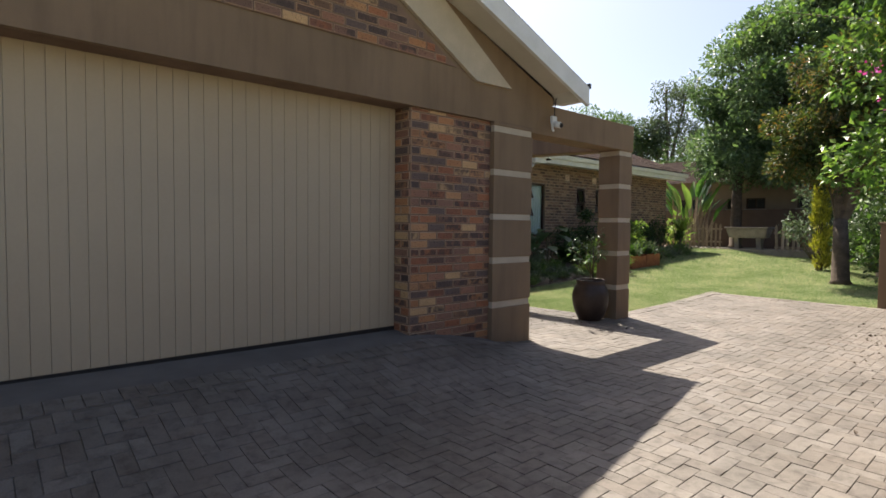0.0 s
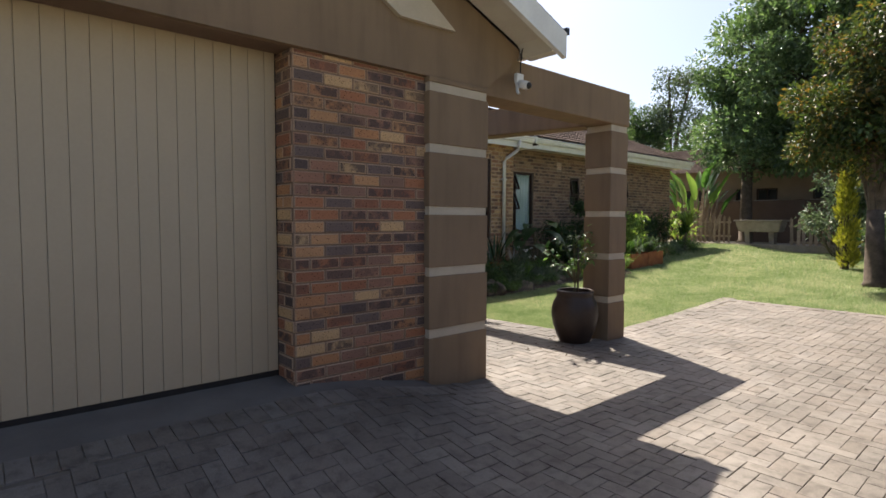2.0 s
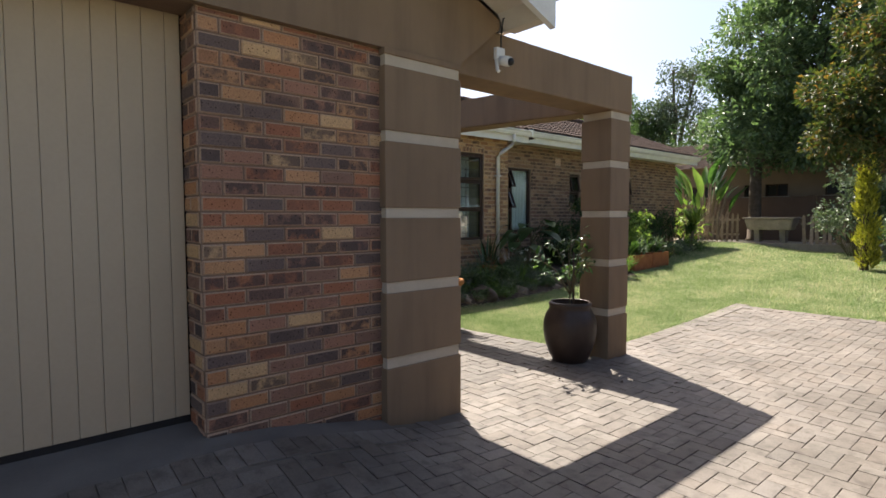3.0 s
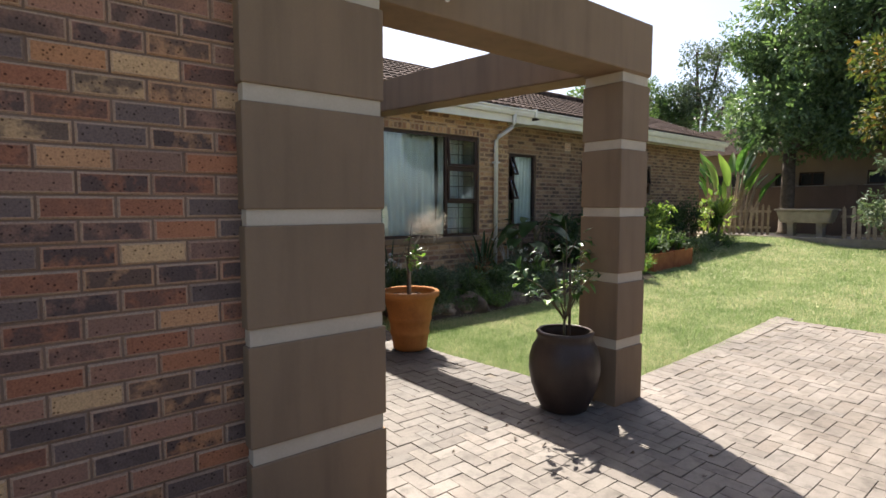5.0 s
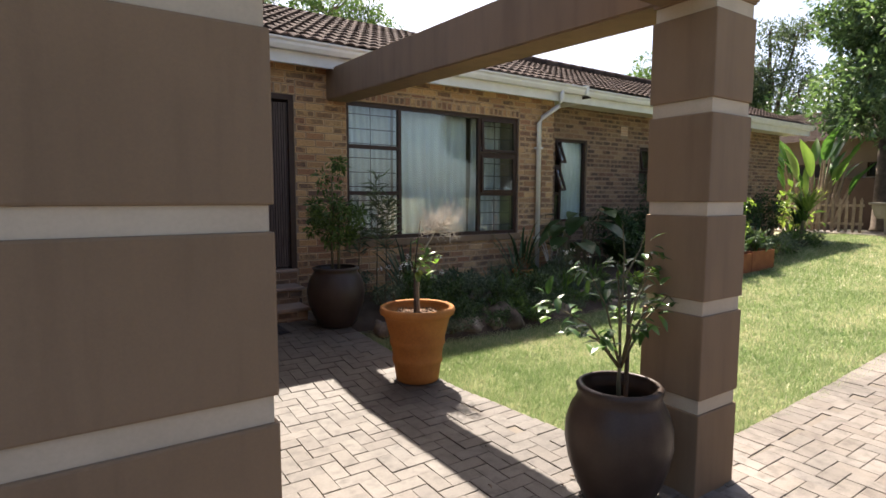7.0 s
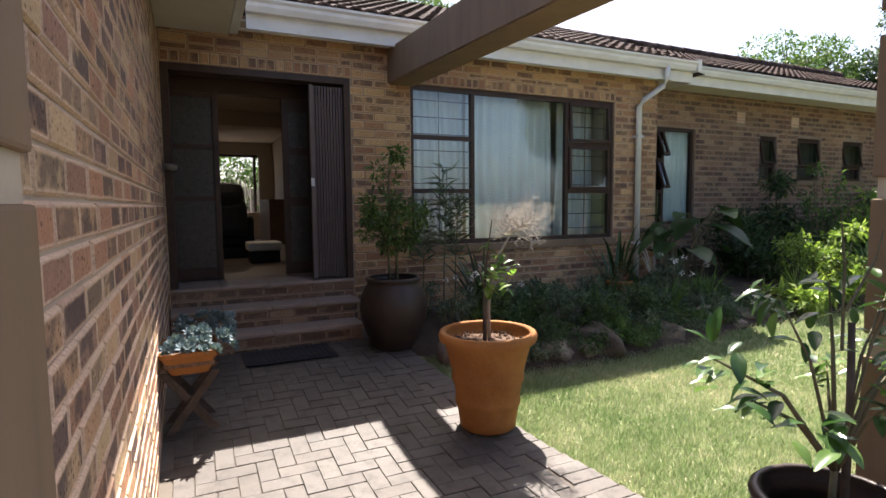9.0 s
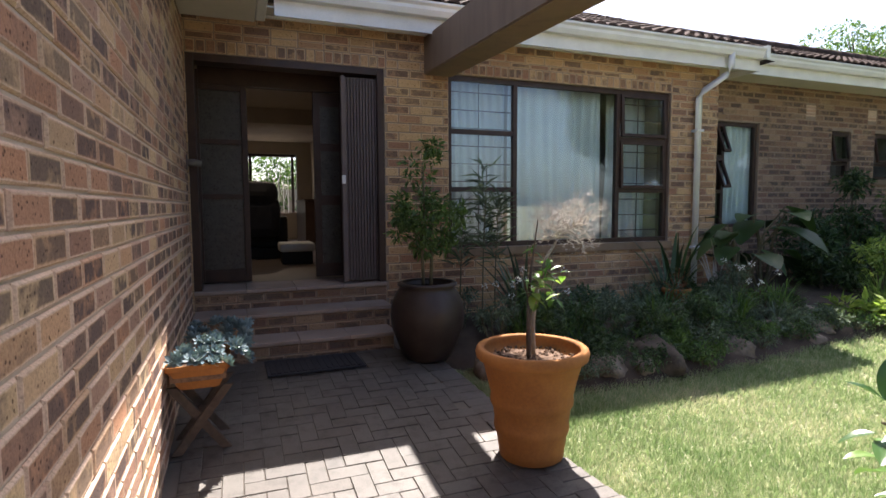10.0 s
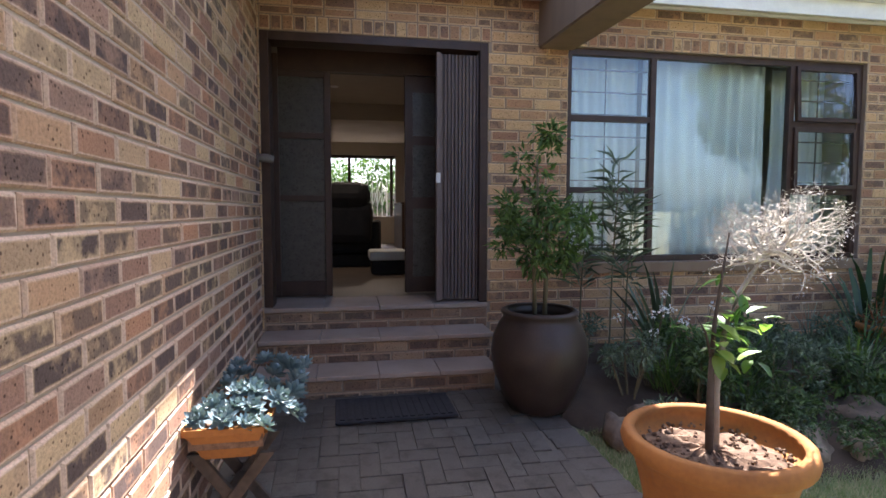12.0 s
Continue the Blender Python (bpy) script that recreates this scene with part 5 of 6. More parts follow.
random.seed(8)
ros = [rosette(0.058), rosette(0.066), rosette(0.05)]
succ = thing("succulents", "blue grey rosettes of echeveria heaped in the trough", "succulent", (BX, BY0, BG + 0.364 + 0.112))
spots = []
for j, y in enumerate((0.03, 0.12, 0.21, 0.30, 0.39, 0.46)):
    for x in (-0.115, -0.025, 0.065, 0.145):
        spots.append((x + 0.02 * (j % 2) + 0.016 * j + random.gauss(0, 0.012), y + random.gauss(0, 0.015), 0.04 + 0.022 * j - 0.9 * x * x + random.gauss(0, 0.012)))
spots += [(0.215, 0.16, 0.03), (0.225, 0.27, 0.06), (0.25, 0.36, 0.09), (0.24, 0.22, -0.01)]
for i, p in enumerate(spots):
    ob = new("rosette", ros[i % 3])
    ob.parent = succ
    tilt = 24 + 26 * abs(p[0]) / 0.17
    ang = math.degrees(math.atan2(p[1] - 0.26, p[0] - 0.03))
    ob.matrix_basis = pose(*p) @ pose(0, 0, 0, 0, 0, ang) @ pose(0, 0, 0, 0, tilt, random.uniform(0, 90))

# door mat
mat_t = thing("door_mat", "black ribbed rubber door mat before the steps", "door mat", (5.86, 8.07, level(5.86, 8.07) + 0.006), 1)
boxes("base", [(-0.36, -0.20, 0, 0.36, 0.20, 0.012)], MAT, mat_t, 0.004)
for k in range(15):
    boxes("rib", [(-0.335 + k * 0.0455, -0.175, 0.0125, -0.305 + k * 0.0455, 0.175, 0.019)], MAT, mat_t, 0.002)
catch = thing("gate_catch", "grey steel gate catch on the wall", "gate catch", (4.96, 8.86, 1.80))
bm = bmesh.new()
tube(bm, [(0, 0, 0), (0.05, 0.0, 0.0), (0.11, 0.01, -0.01)], [0.03, 0.032, 0.028], 12)
part("knob", bm, CEMENT, catch, smooth=True)
boxes("plate", [(-0.004, -0.04, -0.06, 0.006, 0.04, 0.06)], GATE_PAINT, catch, 0.002)

# ---- inside the hall ----
chair = thing("armchair", "black upholstered armchair with a rounded back", "armchair", (5.62, 12.3, ff), 175)
for name, span, bev in (("seat", (-0.30, -0.36, 0.16, 0.30, 0.28, 0.44), 0.06), ("backrest", (-0.33, 0.20, 0.30, 0.33, 0.48, 0.86), 0.12), ("headrest", (-0.30, 0.17, 0.74, 0.30, 0.50, 1.10), 0.15), ("arm", (-0.42, -0.34, 0.12, -0.29, 0.36, 0.60), 0.05), ("arm", (0.29, -0.34, 0.12, 0.42, 0.36, 0.60), 0.05), ("base", (-0.36, -0.30, 0.0, 0.36, 0.36, 0.15), 0.02)):
    boxes(name, [span], BLACK_CLOTH, chair, bev)
stool = thing("footstool", "pale upholstered footstool on the hall floor", "footstool", (6.05, 11.2, ff))
boxes("cushion", [(-0.22, -0.22, 0.16, 0.22, 0.22, 0.27)], CURTAIN, stool, 0.03)
boxes("base", [(-0.19, -0.19, 0.0, 0.19, 0.19, 0.158)], BLACK_CLOTH, stool, 0.01)
cab = thing("cabinet", "dark wooden cabinet against the hall wall", "cabinet", (6.8, 15.2, ff))
boxes("body", [(-0.25, -0.8, 0, 0.19, 0.8, 0.85)], DARK_WOOD, cab, 0.01)
boxes("top", [(-0.27, -0.82, 0.852, 0.19, 0.82, 0.88)], DARK_WOOD, cab, 0.005)
bm = bmesh.new()
box(bm, 4.74, 16.9, ff, 7.29, 17.0, 1.30)
box(bm, 6.66, 16.9, 1.30, 7.29, 17.0, 2.66)
structure("wall_hall_back", bm, INNER, "cream wall below the back window")
slide = tagged(new("window_6"), "glazed window at the back of the house", "window", kind="structure")
boxes("window_frame", [(4.74, 17.02, ff, 4.80, 17.12, 2.65), (7.23, 17.02, ff, 7.29, 17.12, 2.65), (4.80, 17.02, 2.59, 7.23, 17.12, 2.65), (5.62, 17.03, ff, 5.68, 17.11, 2.59), (6.55, 17.03, ff, 6.61, 17.11, 2.59)], DARK_WOOD, slide, 0.004)
g2 = thing("trellis_gate", "white steel trellis security gate drawn across the back door", "security gate", (0, 17.35, 0.45))
for x in steps_to(4.75, 6.5, 0.11):
    boxes("upright", [(x - 0.009, -0.01, 0, x + 0.009, 0.01, 1.65)], WHITE, g2)
for k in range(16):
    bm = bmesh.new()
    tube(bm, [(4.75 + k * 0.11, -0.02, 1.1), (4.86 + k * 0.11, -0.02, 1.55)], 0.006, 4)
    tube(bm, [(4.86 + k * 0.11, -0.025, 1.1), (4.75 + k * 0.11, -0.025, 1.55)], 0.006, 4)
    part("lattice_bar", bm, WHITE, g2)
bm = bmesh.new()
box(bm, 0, 17.21, -0.2, 12, 21.9, 0.40)
structure("pavement_back", bm, CEMENT, "pale paved yard behind the house")
bm = bmesh.new()
box(bm, -2, 22.0, -0.2, 14, 22.2, 2.0)
structure("wall_yard", bm, CONCRETE, "pale yard wall")
random.seed(31)
for k in range(4):
    shrub("dense green hedge over the yard wall", 2.5 + k * 1.9, 23.0, 4.2, 1.3, 0.14, 0.5, LEAF_MID, 4500, "hedge", clump=0.4, category="hedge", n=70)
for x in (5.45, 5.95):
    dl = thing("downlight", "small recessed ceiling light", "downlight", (x, 11.6 if x < 5.6 else 13.6, 2.922))
    bm = bmesh.new()
    lathe(bm, [(0.05, 0.0), (0.05, 0.008), (0.02, 0.009)], 16)
    part("rim", bm, PLASTIC, dl)
    bm = bmesh.new()
    lathe(bm, [(0.019, 0.004), (0.012, 0.001), (0.001, 0.0)], 12)
    part("bulb", bm, BULB, dl, "glowing warm bulb")


# ---- garden bed before the house ----
def rock(x, y, sx, sy, sz, seed, label="rough brown garden rock", z=None):
    bm = bmesh.new()
    bmesh.ops.create_icosphere(bm, subdivisions=3, radius=1)
    for v in bm.verts:
        n = noise.noise(v.co * 1.3 + Vector((seed * 7.1, 0, 0))) * 0.42 + noise.noise(v.co * 3.1 + Vector((0, seed * 3.3, 0))) * 0.24
        v.co *= 1 + n
        v.co = Vector((v.co.x * sx, v.co.y * sy, max(-0.6, v.co.z) * sz))
    ob = new("rock", finish("rock", bm, ROCK, True))
    ob.matrix_basis = pose(x, y, (level(x, y) if z is None else z) + sz * 0.22, 0, 0, seed * 47 % 180)
    return tagged(ob, label, "rock", "rocks along the bed")


bed_edge = lambda x: 7.08 + 0.06 * math.sin(x * 1.3) + 0.012 * (x - 7.4)
xs = steps_to(6.86, 13.0, 0.12)
verts, faces = [], []
rows_n = 12
for x in xs:
    y0 = max(bed_edge(x) + 0.5 * ease((7.45 - x) / 0.2), 4.52 + (7.22 - x) / 0.11 if x < 7.1 else 0)
    back = WY - 0.003 if x < 10.92 else RY - 0.003
    for k in range(rows_n + 1):
        y = y0 + (back - y0) * k / rows_n
        verts.append((x, y, level(x, y) + 0.02 + 0.09 * ease(k / 4) + 0.02 * noise.noise((x * 4, y * 4, 0)) - (0.05 if k == 0 else 0)))
for i in range(len(xs) - 1):
    for k in range(rows_n):
        a = i * (rows_n + 1) + k
        faces.append((a, a + rows_n + 1, a + rows_n + 2, a + 1))
tagged(new("garden_bed", mesh_of("garden_bed", verts, faces, SOIL, True)), "dark soil of the planted bed", kind="structure")
random.seed(17)
for i, (x, y, sx, sy, sz) in enumerate(((8.55, 7.35, 0.30, 0.20, 0.16), (9.32, 7.38, 0.22, 0.15, 0.12), (9.10, 7.72, 0.17, 0.14, 0.13), (8.0, 7.3, 0.22, 0.16, 0.10), (9.75, 7.45, 0.12, 0.11, 0.10), (10.15, 7.5, 0.14, 0.12, 0.12), (7.28, 7.62, 0.12, 0.10, 0.11),
                                        (7.06, 7.52, 0.10, 0.09, 0.11), (10.6, 7.5, 0.2, 0.16, 0.09), (10.95, 7.75, 0.24, 0.16, 0.1), (7.62, 7.4, 0.15, 0.12, 0.09), (11.4, 7.6, 0.2, 0.15, 0.1))):
    rock(x, y, sx, sy, sz, i + 1.5)
bz_ = lambda x, y: level(x, y) + 0.07
for i in range(22):
    x = 7.3 + i * 0.235 + random.uniform(-0.08, 0.08)
    rock(x, bed_edge(x) + random.uniform(0.12, 0.5), random.uniform(0.06, 0.13), random.uniform(0.05, 0.1), random.uniform(0.04, 0.09), i + 20.3)
for i in range(24):
    x = 7.45 + i * 0.2 + random.uniform(-0.08, 0.08)
    y = bed_edge(x) + random.uniform(0.1, 0.42)
    shrub("low creeping plant at the edge of the bed", x, y, random.uniform(0.08, 0.2), random.uniform(0.12, 0.2), random.uniform(0.025, 0.045), 0.4, random.choice((LEAF_DARK, LEAF_MID, LEAF_GREY)), 420, "creeping_plant", bz_(x, y) - 0.05, category="plant", clump=0.07)
# low leafy plants behind the rocks
for i in range(39):
    x = 7.35 + (i % 13) * 0.275 + random.uniform(-0.1, 0.1)
    y = (7.75, 8.35, 7.5)[i // 13] + random.uniform(-0.18, 0.2)
    shrub("low leafy dark green bedding plant", x, y, random.uniform(0.28, 0.55) * (0.5 if i >= 26 else 1), random.uniform(0.18, 0.28), random.uniform(0.032, 0.06), 0.34, random.choice((LEAF_DARK, LEAF_MID, LEAF_GREY, LEAF_GREY)), 760, "bedding_plant", bz_(x, y) - 0.03, category="plant", clump=0.09)
for x, y, n, ln, w in ((7.55, 7.85, 60, 0.45, 0.012), (7.95, 7.65, 50, 0.4, 0.011), (8.9, 7.85, 55, 0.45, 0.012), (9.9, 7.75, 70, 0.45, 0.012), (10.5, 7.75, 60, 0.5, 0.012), (9.45, 8.2, 45, 0.55, 0.014), (8.3, 8.1, 45, 0.5, 0.014)):
    tuft("tuft of thin arching grass leaves", x, y, n, 0.06, ln, w, BLADE, 0.7, "grass_tuft", bz_(x, y))
for k in range(16):
    x, y = 7.5 + k * 0.21 + random.uniform(-0.08, 0.08), random.uniform(7.45, 8.5)
    tuft("tuft of grey green arching leaves", x, y, 40, 0.05, random.uniform(0.3, 0.5), 0.011, LEAF_GREY, 0.75, "grass_tuft", bz_(x, y))
# tall narrow leaved plants below the window
for x, y, h in ((7.42, 8.35, 1.55), (7.62, 8.5, 1.30), (7.30, 8.6, 1.2)):
    t = thing("reed_plant", "tall plant with whorls of narrow leaves", "plant", (x, y, bz_(x, y) - 0.03))
    bm = bmesh.new()
    tube(bm, [(0, 0, 0), (0.02, 0.01, h * 0.5), (0.05, 0.0, h)], [0.008, 0.006, 0.003], 6)
    part("stem", bm, STEM, t)
    at_ = np.array([(0.02 + random.gauss(0, 0.02), random.gauss(0, 0.02), random.uniform(h * 0.5, h)) for k in range(90)])
    wy = np.stack((rng.normal(size=90), rng.normal(size=90), rng.uniform(0.2, 1.2, 90)), axis=1)
    ob = new("leaves", leaf_mesh("leaves", at_, wy, 0.20, 0.10, LEAF_GREY, curl=0.25))
    ob.parent = t
tuft("spiky clump of long stiff leaves", 7.95, 8.55, 16, 0.05, 0.85, 0.05, LEAF_GREY, 0.25, "spiky_plant", bz_(7.95, 8.55), lift=1.0)
tuft("large arching strap leaved plant by the window", 9.9, 8.6, 16, 0.06, 1.15, 0.06, LEAF_DARK, 0.55, "strap_plant", bz_(9.9, 8.6), lift=1.3)
tuft("dry brown leaves round the downpipe", 10.68, 8.70, 10, 0.04, 0.85, 0.03, TWIG, 0.4, "dry_plant", bz_(10.6, 8.7), lift=1.6)
for x, y in ((7.5, 7.95), (7.85, 8.0), (10.15, 7.9)):
    fl = thing("flowering_plant", "small plant with pale lilac flowers", "flowers", (x, y, bz_(x, y) - 0.03))
    bm = bmesh.new()
    heads = []
    for k in range(7):
        p = (random.gauss(0, 0.13), random.gauss(0, 0.13), random.uniform(0.4, 0.6))
        tube(bm, [(0, 0, 0), (p[0] * 0.5, p[1] * 0.5, p[2] * 0.6), p], 0.003, 4)
        heads.append((*p, 0.025))
    tagged(part("stems", bm, STEM, fl), kind="stuff")
    tagged(leaves(fl, heads, 26000, 0.022, 0.6, PETAL, "flowers", "pale lilac flower heads"), kind="stuff")
# elephant ear leaves in front of the recessed window
random.seed(23)
for cx, cy, n, s in ((11.15, 8.75, 11, 1.0), (11.75, 8.95, 9, 0.9), (10.85, 8.55, 6, 0.8)):
    t = thing("elephant_ear", "elephant ear plant with very large dark green leaves", "plant", (cx, cy, bz_(cx, cy) - 0.03))
    st = []
    for k in range(n):
        a, h, q = random.uniform(0, math.tau), random.uniform(0.45, 1.15) * s, random.uniform(0.15, 0.5)
        p = Vector((q * math.cos(a), q * math.sin(a), h))
        bm = bmesh.new()
        tube(bm, [(p.x * 0.1, p.y * 0.1, 0), (p.x * 0.5, p.y * 0.5, h * 0.7), tuple(p)], [0.016, 0.013, 0.008], 6)
        part("stalk", bm, STEM, t)
        st.append((tuple(p), (math.cos(a), math.sin(a), random.uniform(-0.7, 0.1)), random.uniform(0.8, 1.2), 0.72))
    for one in st:
        ob = new("leaf", broad_mesh("leaf", [one], 0.48 * s, LEAF_DARK))
        ob.parent = t
# small terracotta pot with a red stemmed plant
spot_, sz_ = pot_thing("small_terracotta_pot", "small terracotta pot standing in the bed", (9.75, 8.38, bz_(9.75, 8.38) + 0.10), [(0.10, 0.0), (0.105, 0.005), (0.135, 0.10), (0.15, 0.105), (0.152, 0.14), (0.145, 0.145)], TERRACOTTA, 0.015, 0.02)
rock(9.75, 8.38, 0.16, 0.15, 0.10, 77, "flat stone under the small pot", z=bz_(9.75, 8.38) - 0.02)
shrub("red stemmed sparse geranium", 9.75, 8.38, 0.26, 0.16, 0.03, 0.7, LEAF_RED, 120, "geranium", bz_(9.75, 8.38) + 0.23, stem=RUST, category="flowers", clump=0.06, n=14)
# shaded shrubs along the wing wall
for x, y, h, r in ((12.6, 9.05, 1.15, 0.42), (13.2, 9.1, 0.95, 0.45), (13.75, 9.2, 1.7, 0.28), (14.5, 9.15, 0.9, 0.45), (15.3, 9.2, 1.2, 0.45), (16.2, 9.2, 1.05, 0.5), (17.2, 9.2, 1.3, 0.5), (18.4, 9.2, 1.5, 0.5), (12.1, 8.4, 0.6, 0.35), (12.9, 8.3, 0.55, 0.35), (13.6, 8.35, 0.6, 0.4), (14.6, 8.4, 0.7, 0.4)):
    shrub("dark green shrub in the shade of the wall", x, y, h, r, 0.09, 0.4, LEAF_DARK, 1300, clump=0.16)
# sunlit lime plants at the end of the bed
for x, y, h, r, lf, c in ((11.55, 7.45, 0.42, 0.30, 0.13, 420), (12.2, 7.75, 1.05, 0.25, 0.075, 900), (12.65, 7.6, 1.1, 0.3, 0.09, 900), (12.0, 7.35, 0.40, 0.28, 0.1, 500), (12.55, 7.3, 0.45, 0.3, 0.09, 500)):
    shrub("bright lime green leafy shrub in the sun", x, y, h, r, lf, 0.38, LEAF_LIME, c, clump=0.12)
for x, y in ((12.0, 7.6), (12.4, 7.35), (12.9, 7.4), (11.8, 7.55)):
    tuft("sunlit tuft of grassy leaves", x, y, 70, 0.10, 0.6, 0.014, LEAF_LIME, 0.6, "grass_tuft")

# rusty steel planters and the plants in and beside them
for i, x in enumerate((13.35, 14.13)):
    pl = thing("steel_planter", "low rusty steel planter box on the lawn edge", "planter", (x, 7.38, level(x, 7.4) - 0.02), group="row of planters")
    for span in ((0, 0, 0, 0.76, 0.012, 0.36), (0, 0.60, 0, 0.76, 0.612, 0.36), (0, 0.013, 0, 0.012, 0.599, 0.36), (0.748, 0.013, 0, 0.76, 0.599, 0.36)):
        boxes("side", [span], RUST, pl, 0.003)
    boxes("earth", [(0.013, 0.013, 0.02, 0.747, 0.598, 0.31)], SOIL, pl)
    for k in range(3):
        tuft("strap leaved plant in the planter", x + 0.15 + 0.22 * k, 7.68 + 0.06 * (k % 2), 34, 0.06, 0.52, 0.035, BLADE, 0.6, "strap_plant", level(x, 7.4) + 0.28)
    shrub("pale edged leafy plant in the planter", x + 0.4, 7.6, 0.4, 0.3, 0.09, 0.4, LEAF_GREY, 350, z=level(x, 7.4) + 0.28, clump=0.1)
shrub("lime and yellow shrub behind the planters", 14.5, 8.15, 1.45, 0.5, 0.10, 0.45, LEAF_LIME, 1900, clump=0.18)
shrub("tall sparse flowering shrub behind the planters", 13.9, 8.5, 1.95, 0.45, 0.08, 0.45, LEAF_MID, 900, clump=0.16)
t = thing("cordyline", "small palm like plant with bright green leaf fans", "plant", (18.2, 8.35, level(18.2, 8.35)))
bm = bmesh.new()
tube(bm, [(0, 0, 0), (0.05, 0, 0.4), (0.15, 0, 0.85)], [0.05, 0.04, 0.03], 7)
part("stem", bm, STEM, t)
ob = new("leaves", strap_mesh("leaves", 90, 0.1, 0.65, 0.07, LEAF_LIME, 0.75))
ob.matrix_basis = pose(0.12, 0, 0.75)
ob.parent = t
ob = new("leaves", strap_mesh("leaves", 60, 0.1, 0.5, 0.06, LEAF_MID, 0.75))
ob.matrix_basis = pose(0.12, 0.1, 0.45)
ob.parent = t
for k in range(7):
    x = 15.2 + k * 0.5
    shrub("low grey green ground cover", x, 7.75 + 0.14 * k * 0.8 + random.uniform(-0.1, 0.1), 0.35, 0.4, 0.06, 0.4, random.choice((LEAF_GREY, LEAF_MID, LEAF_RED)), 600, "ground_cover", category="plant", clump=0.12)
for x, y in ((15.1, 8.0), (15.7, 8.2), (18.6, 8.7)):
    tuft("strap leaved clump of dark green leaves", x, y, 40, 0.12, 0.6, 0.04, BLADE, 0.6)

# ---- far end of the garden ----
fence = thing("picket_fence", "low weathered wooden picket fence", "fence", (22.0, 8.45, level(22, 9) - 0.03))
for k in range(14):
    bm = bmesh.new()
    prism(bm, [(-0.035, 0), (0.035, 0), (0.035, 0.93), (0, 1.0), (-0.035, 0.93)], -0.01, 0.01)
    for v in bm.verts:
        v.co = Vector((v.co.y, v.co.x + 0.06 + k * 0.165, v.co.z + 0.03 * math.sin(k * 2.1)))
    part("picket", bm, WOOD, fence)
for z in (0.25, 0.75):
    boxes("rail", [(0.012, 0.0, z, 0.04, 2.3, z + 0.07)], WOOD, fence, 0.004)
lean = thing("leaning_fence", "old picket panel leaning against the boundary", "fence panel", (21.7, 5.35, level(21.7, 5.8) - 0.03))
for k in range(7):
    bm = bmesh.new()
    prism(bm, [(-0.045, 0), (0.045, 0), (0.045, 1.05), (0, 1.15), (-0.045, 1.05)], -0.012, 0.012)
    for v in bm.verts:
        v.co = Vector((v.co.y + 0.30 * v.co.z, v.co.x + 0.06 + k * 0.17 + 0.12 * v.co.z * (0.6 if k % 2 else 1.1), v.co.z))
    part("picket", bm, WOOD, lean)
boxes("rail", [(0.11, 0.05, 0.3, 0.14, 1.2, 0.37), (0.27, 0.1, 0.82, 0.30, 1.28, 0.89)], WOOD, lean)
trough = thing("stone_trough", "weathered concrete trough on two stone legs", "trough", (22.2, 6.86, level(22, 7.5) - 0.03))
for y in (0.22, 0.98):
    bm = bmesh.new()
    prism(bm, [(-0.16, 0), (0.16, 0), (0.13, 0.2), (0.2, 0.5), (-0.2, 0.5), (-0.13, 0.2)], y, y + 0.16)
    part("leg", bm, CONCRETE, trough)
bm = bmesh.new()
vs = box(bm, -0.28, 0.05, 0.5, 0.28, 1.31, 0.86)
for v in vs:
    if v.co.z > 0.7:
        v.co.x *= 1.3
        v.co.y += 0.09 if v.co.y > 0.6 else -0.09
bmesh.ops.bevel(bm, geom=bm.edges[:], offset=0.03, segments=2, affect="EDGES")
part("basin", bm, CONCRETE, trough)
boxes("rim", [(-0.40, -0.08, 0.861, 0.40, 1.44, 0.92)], CONCRETE, trough, 0.02)
bm = bmesh.new()
box(bm, 21.6, 4.6, 0.2, 23.2, 10.9, level(22, 8) + 0.02)
structure("pavement_slab", bm, CONCRETE, "pale concrete slab at the end of the lawn")

bm = bmesh.new()
box(bm, 25.0, -8, 0.0, 25.2, 22, 2.19)
bw = structure("wall_boundary", bm, STONE_WALL, "brown plastered boundary wall")
for y in steps_to(-7, 21, 3.5):
    boxes("pier", [(24.95, y, 0.0, 25.25, y + 0.3, 2.21)], STONE_WALL, bw, 0.01)
nb = thing("neighbour_house", "beige neighbouring house with dark windows behind the boundary", "house", (25.5, 0, 0))
panes = ((3.6, 4.6), (5.6, 6.9), (8.08, 8.84), (9.08, 9.62), (10.5, 12.3))
ends = [0.0] + [c for p in panes for c in p] + [15.0]
for a, b in zip(ends[::2], ends[1::2]):
    boxes("wall", [(0, a, 0, 0.25, b, 3.5)], HOUSE_PAINT, nb)
for a, b in panes:
    boxes("wall", [(0, a, 0, 0.25, b, 2.24)], HOUSE_PAINT, nb)
    boxes("wall", [(0, a, 2.7, 0.25, b, 3.5)], HOUSE_PAINT, nb)
    wn = boxes("window", [(0.06, a, 2.24, 0.11, b, 2.29), (0.06, a, 2.65, 0.11, b, 2.7), (0.06, a, 2.29, 0.11, a + 0.05, 2.65), (0.06, b - 0.05, 2.29, 0.11, b, 2.65), (0.06, (a + b) / 2 - 0.025, 2.29, 0.11, (a + b) / 2 + 0.025, 2.65)], DARK_WOOD, nb)
    boxes("pane", [(0.115, a, 2.24, 0.125, b, 2.7)], BLACK, wn)
    boxes("sill", [(-0.08, a - 0.05, 2.205, 0.05, b + 0.05, 2.238)], CONCRETE, wn)
bm = bmesh.new()
v = [bm.verts.new(p) for p in ((-0.5, -0.5, 3.45), (-0.5, 15.5, 3.45), (4, 15.5, 5.0), (4, -0.5, 5.0))]
bm.faces.new(v)
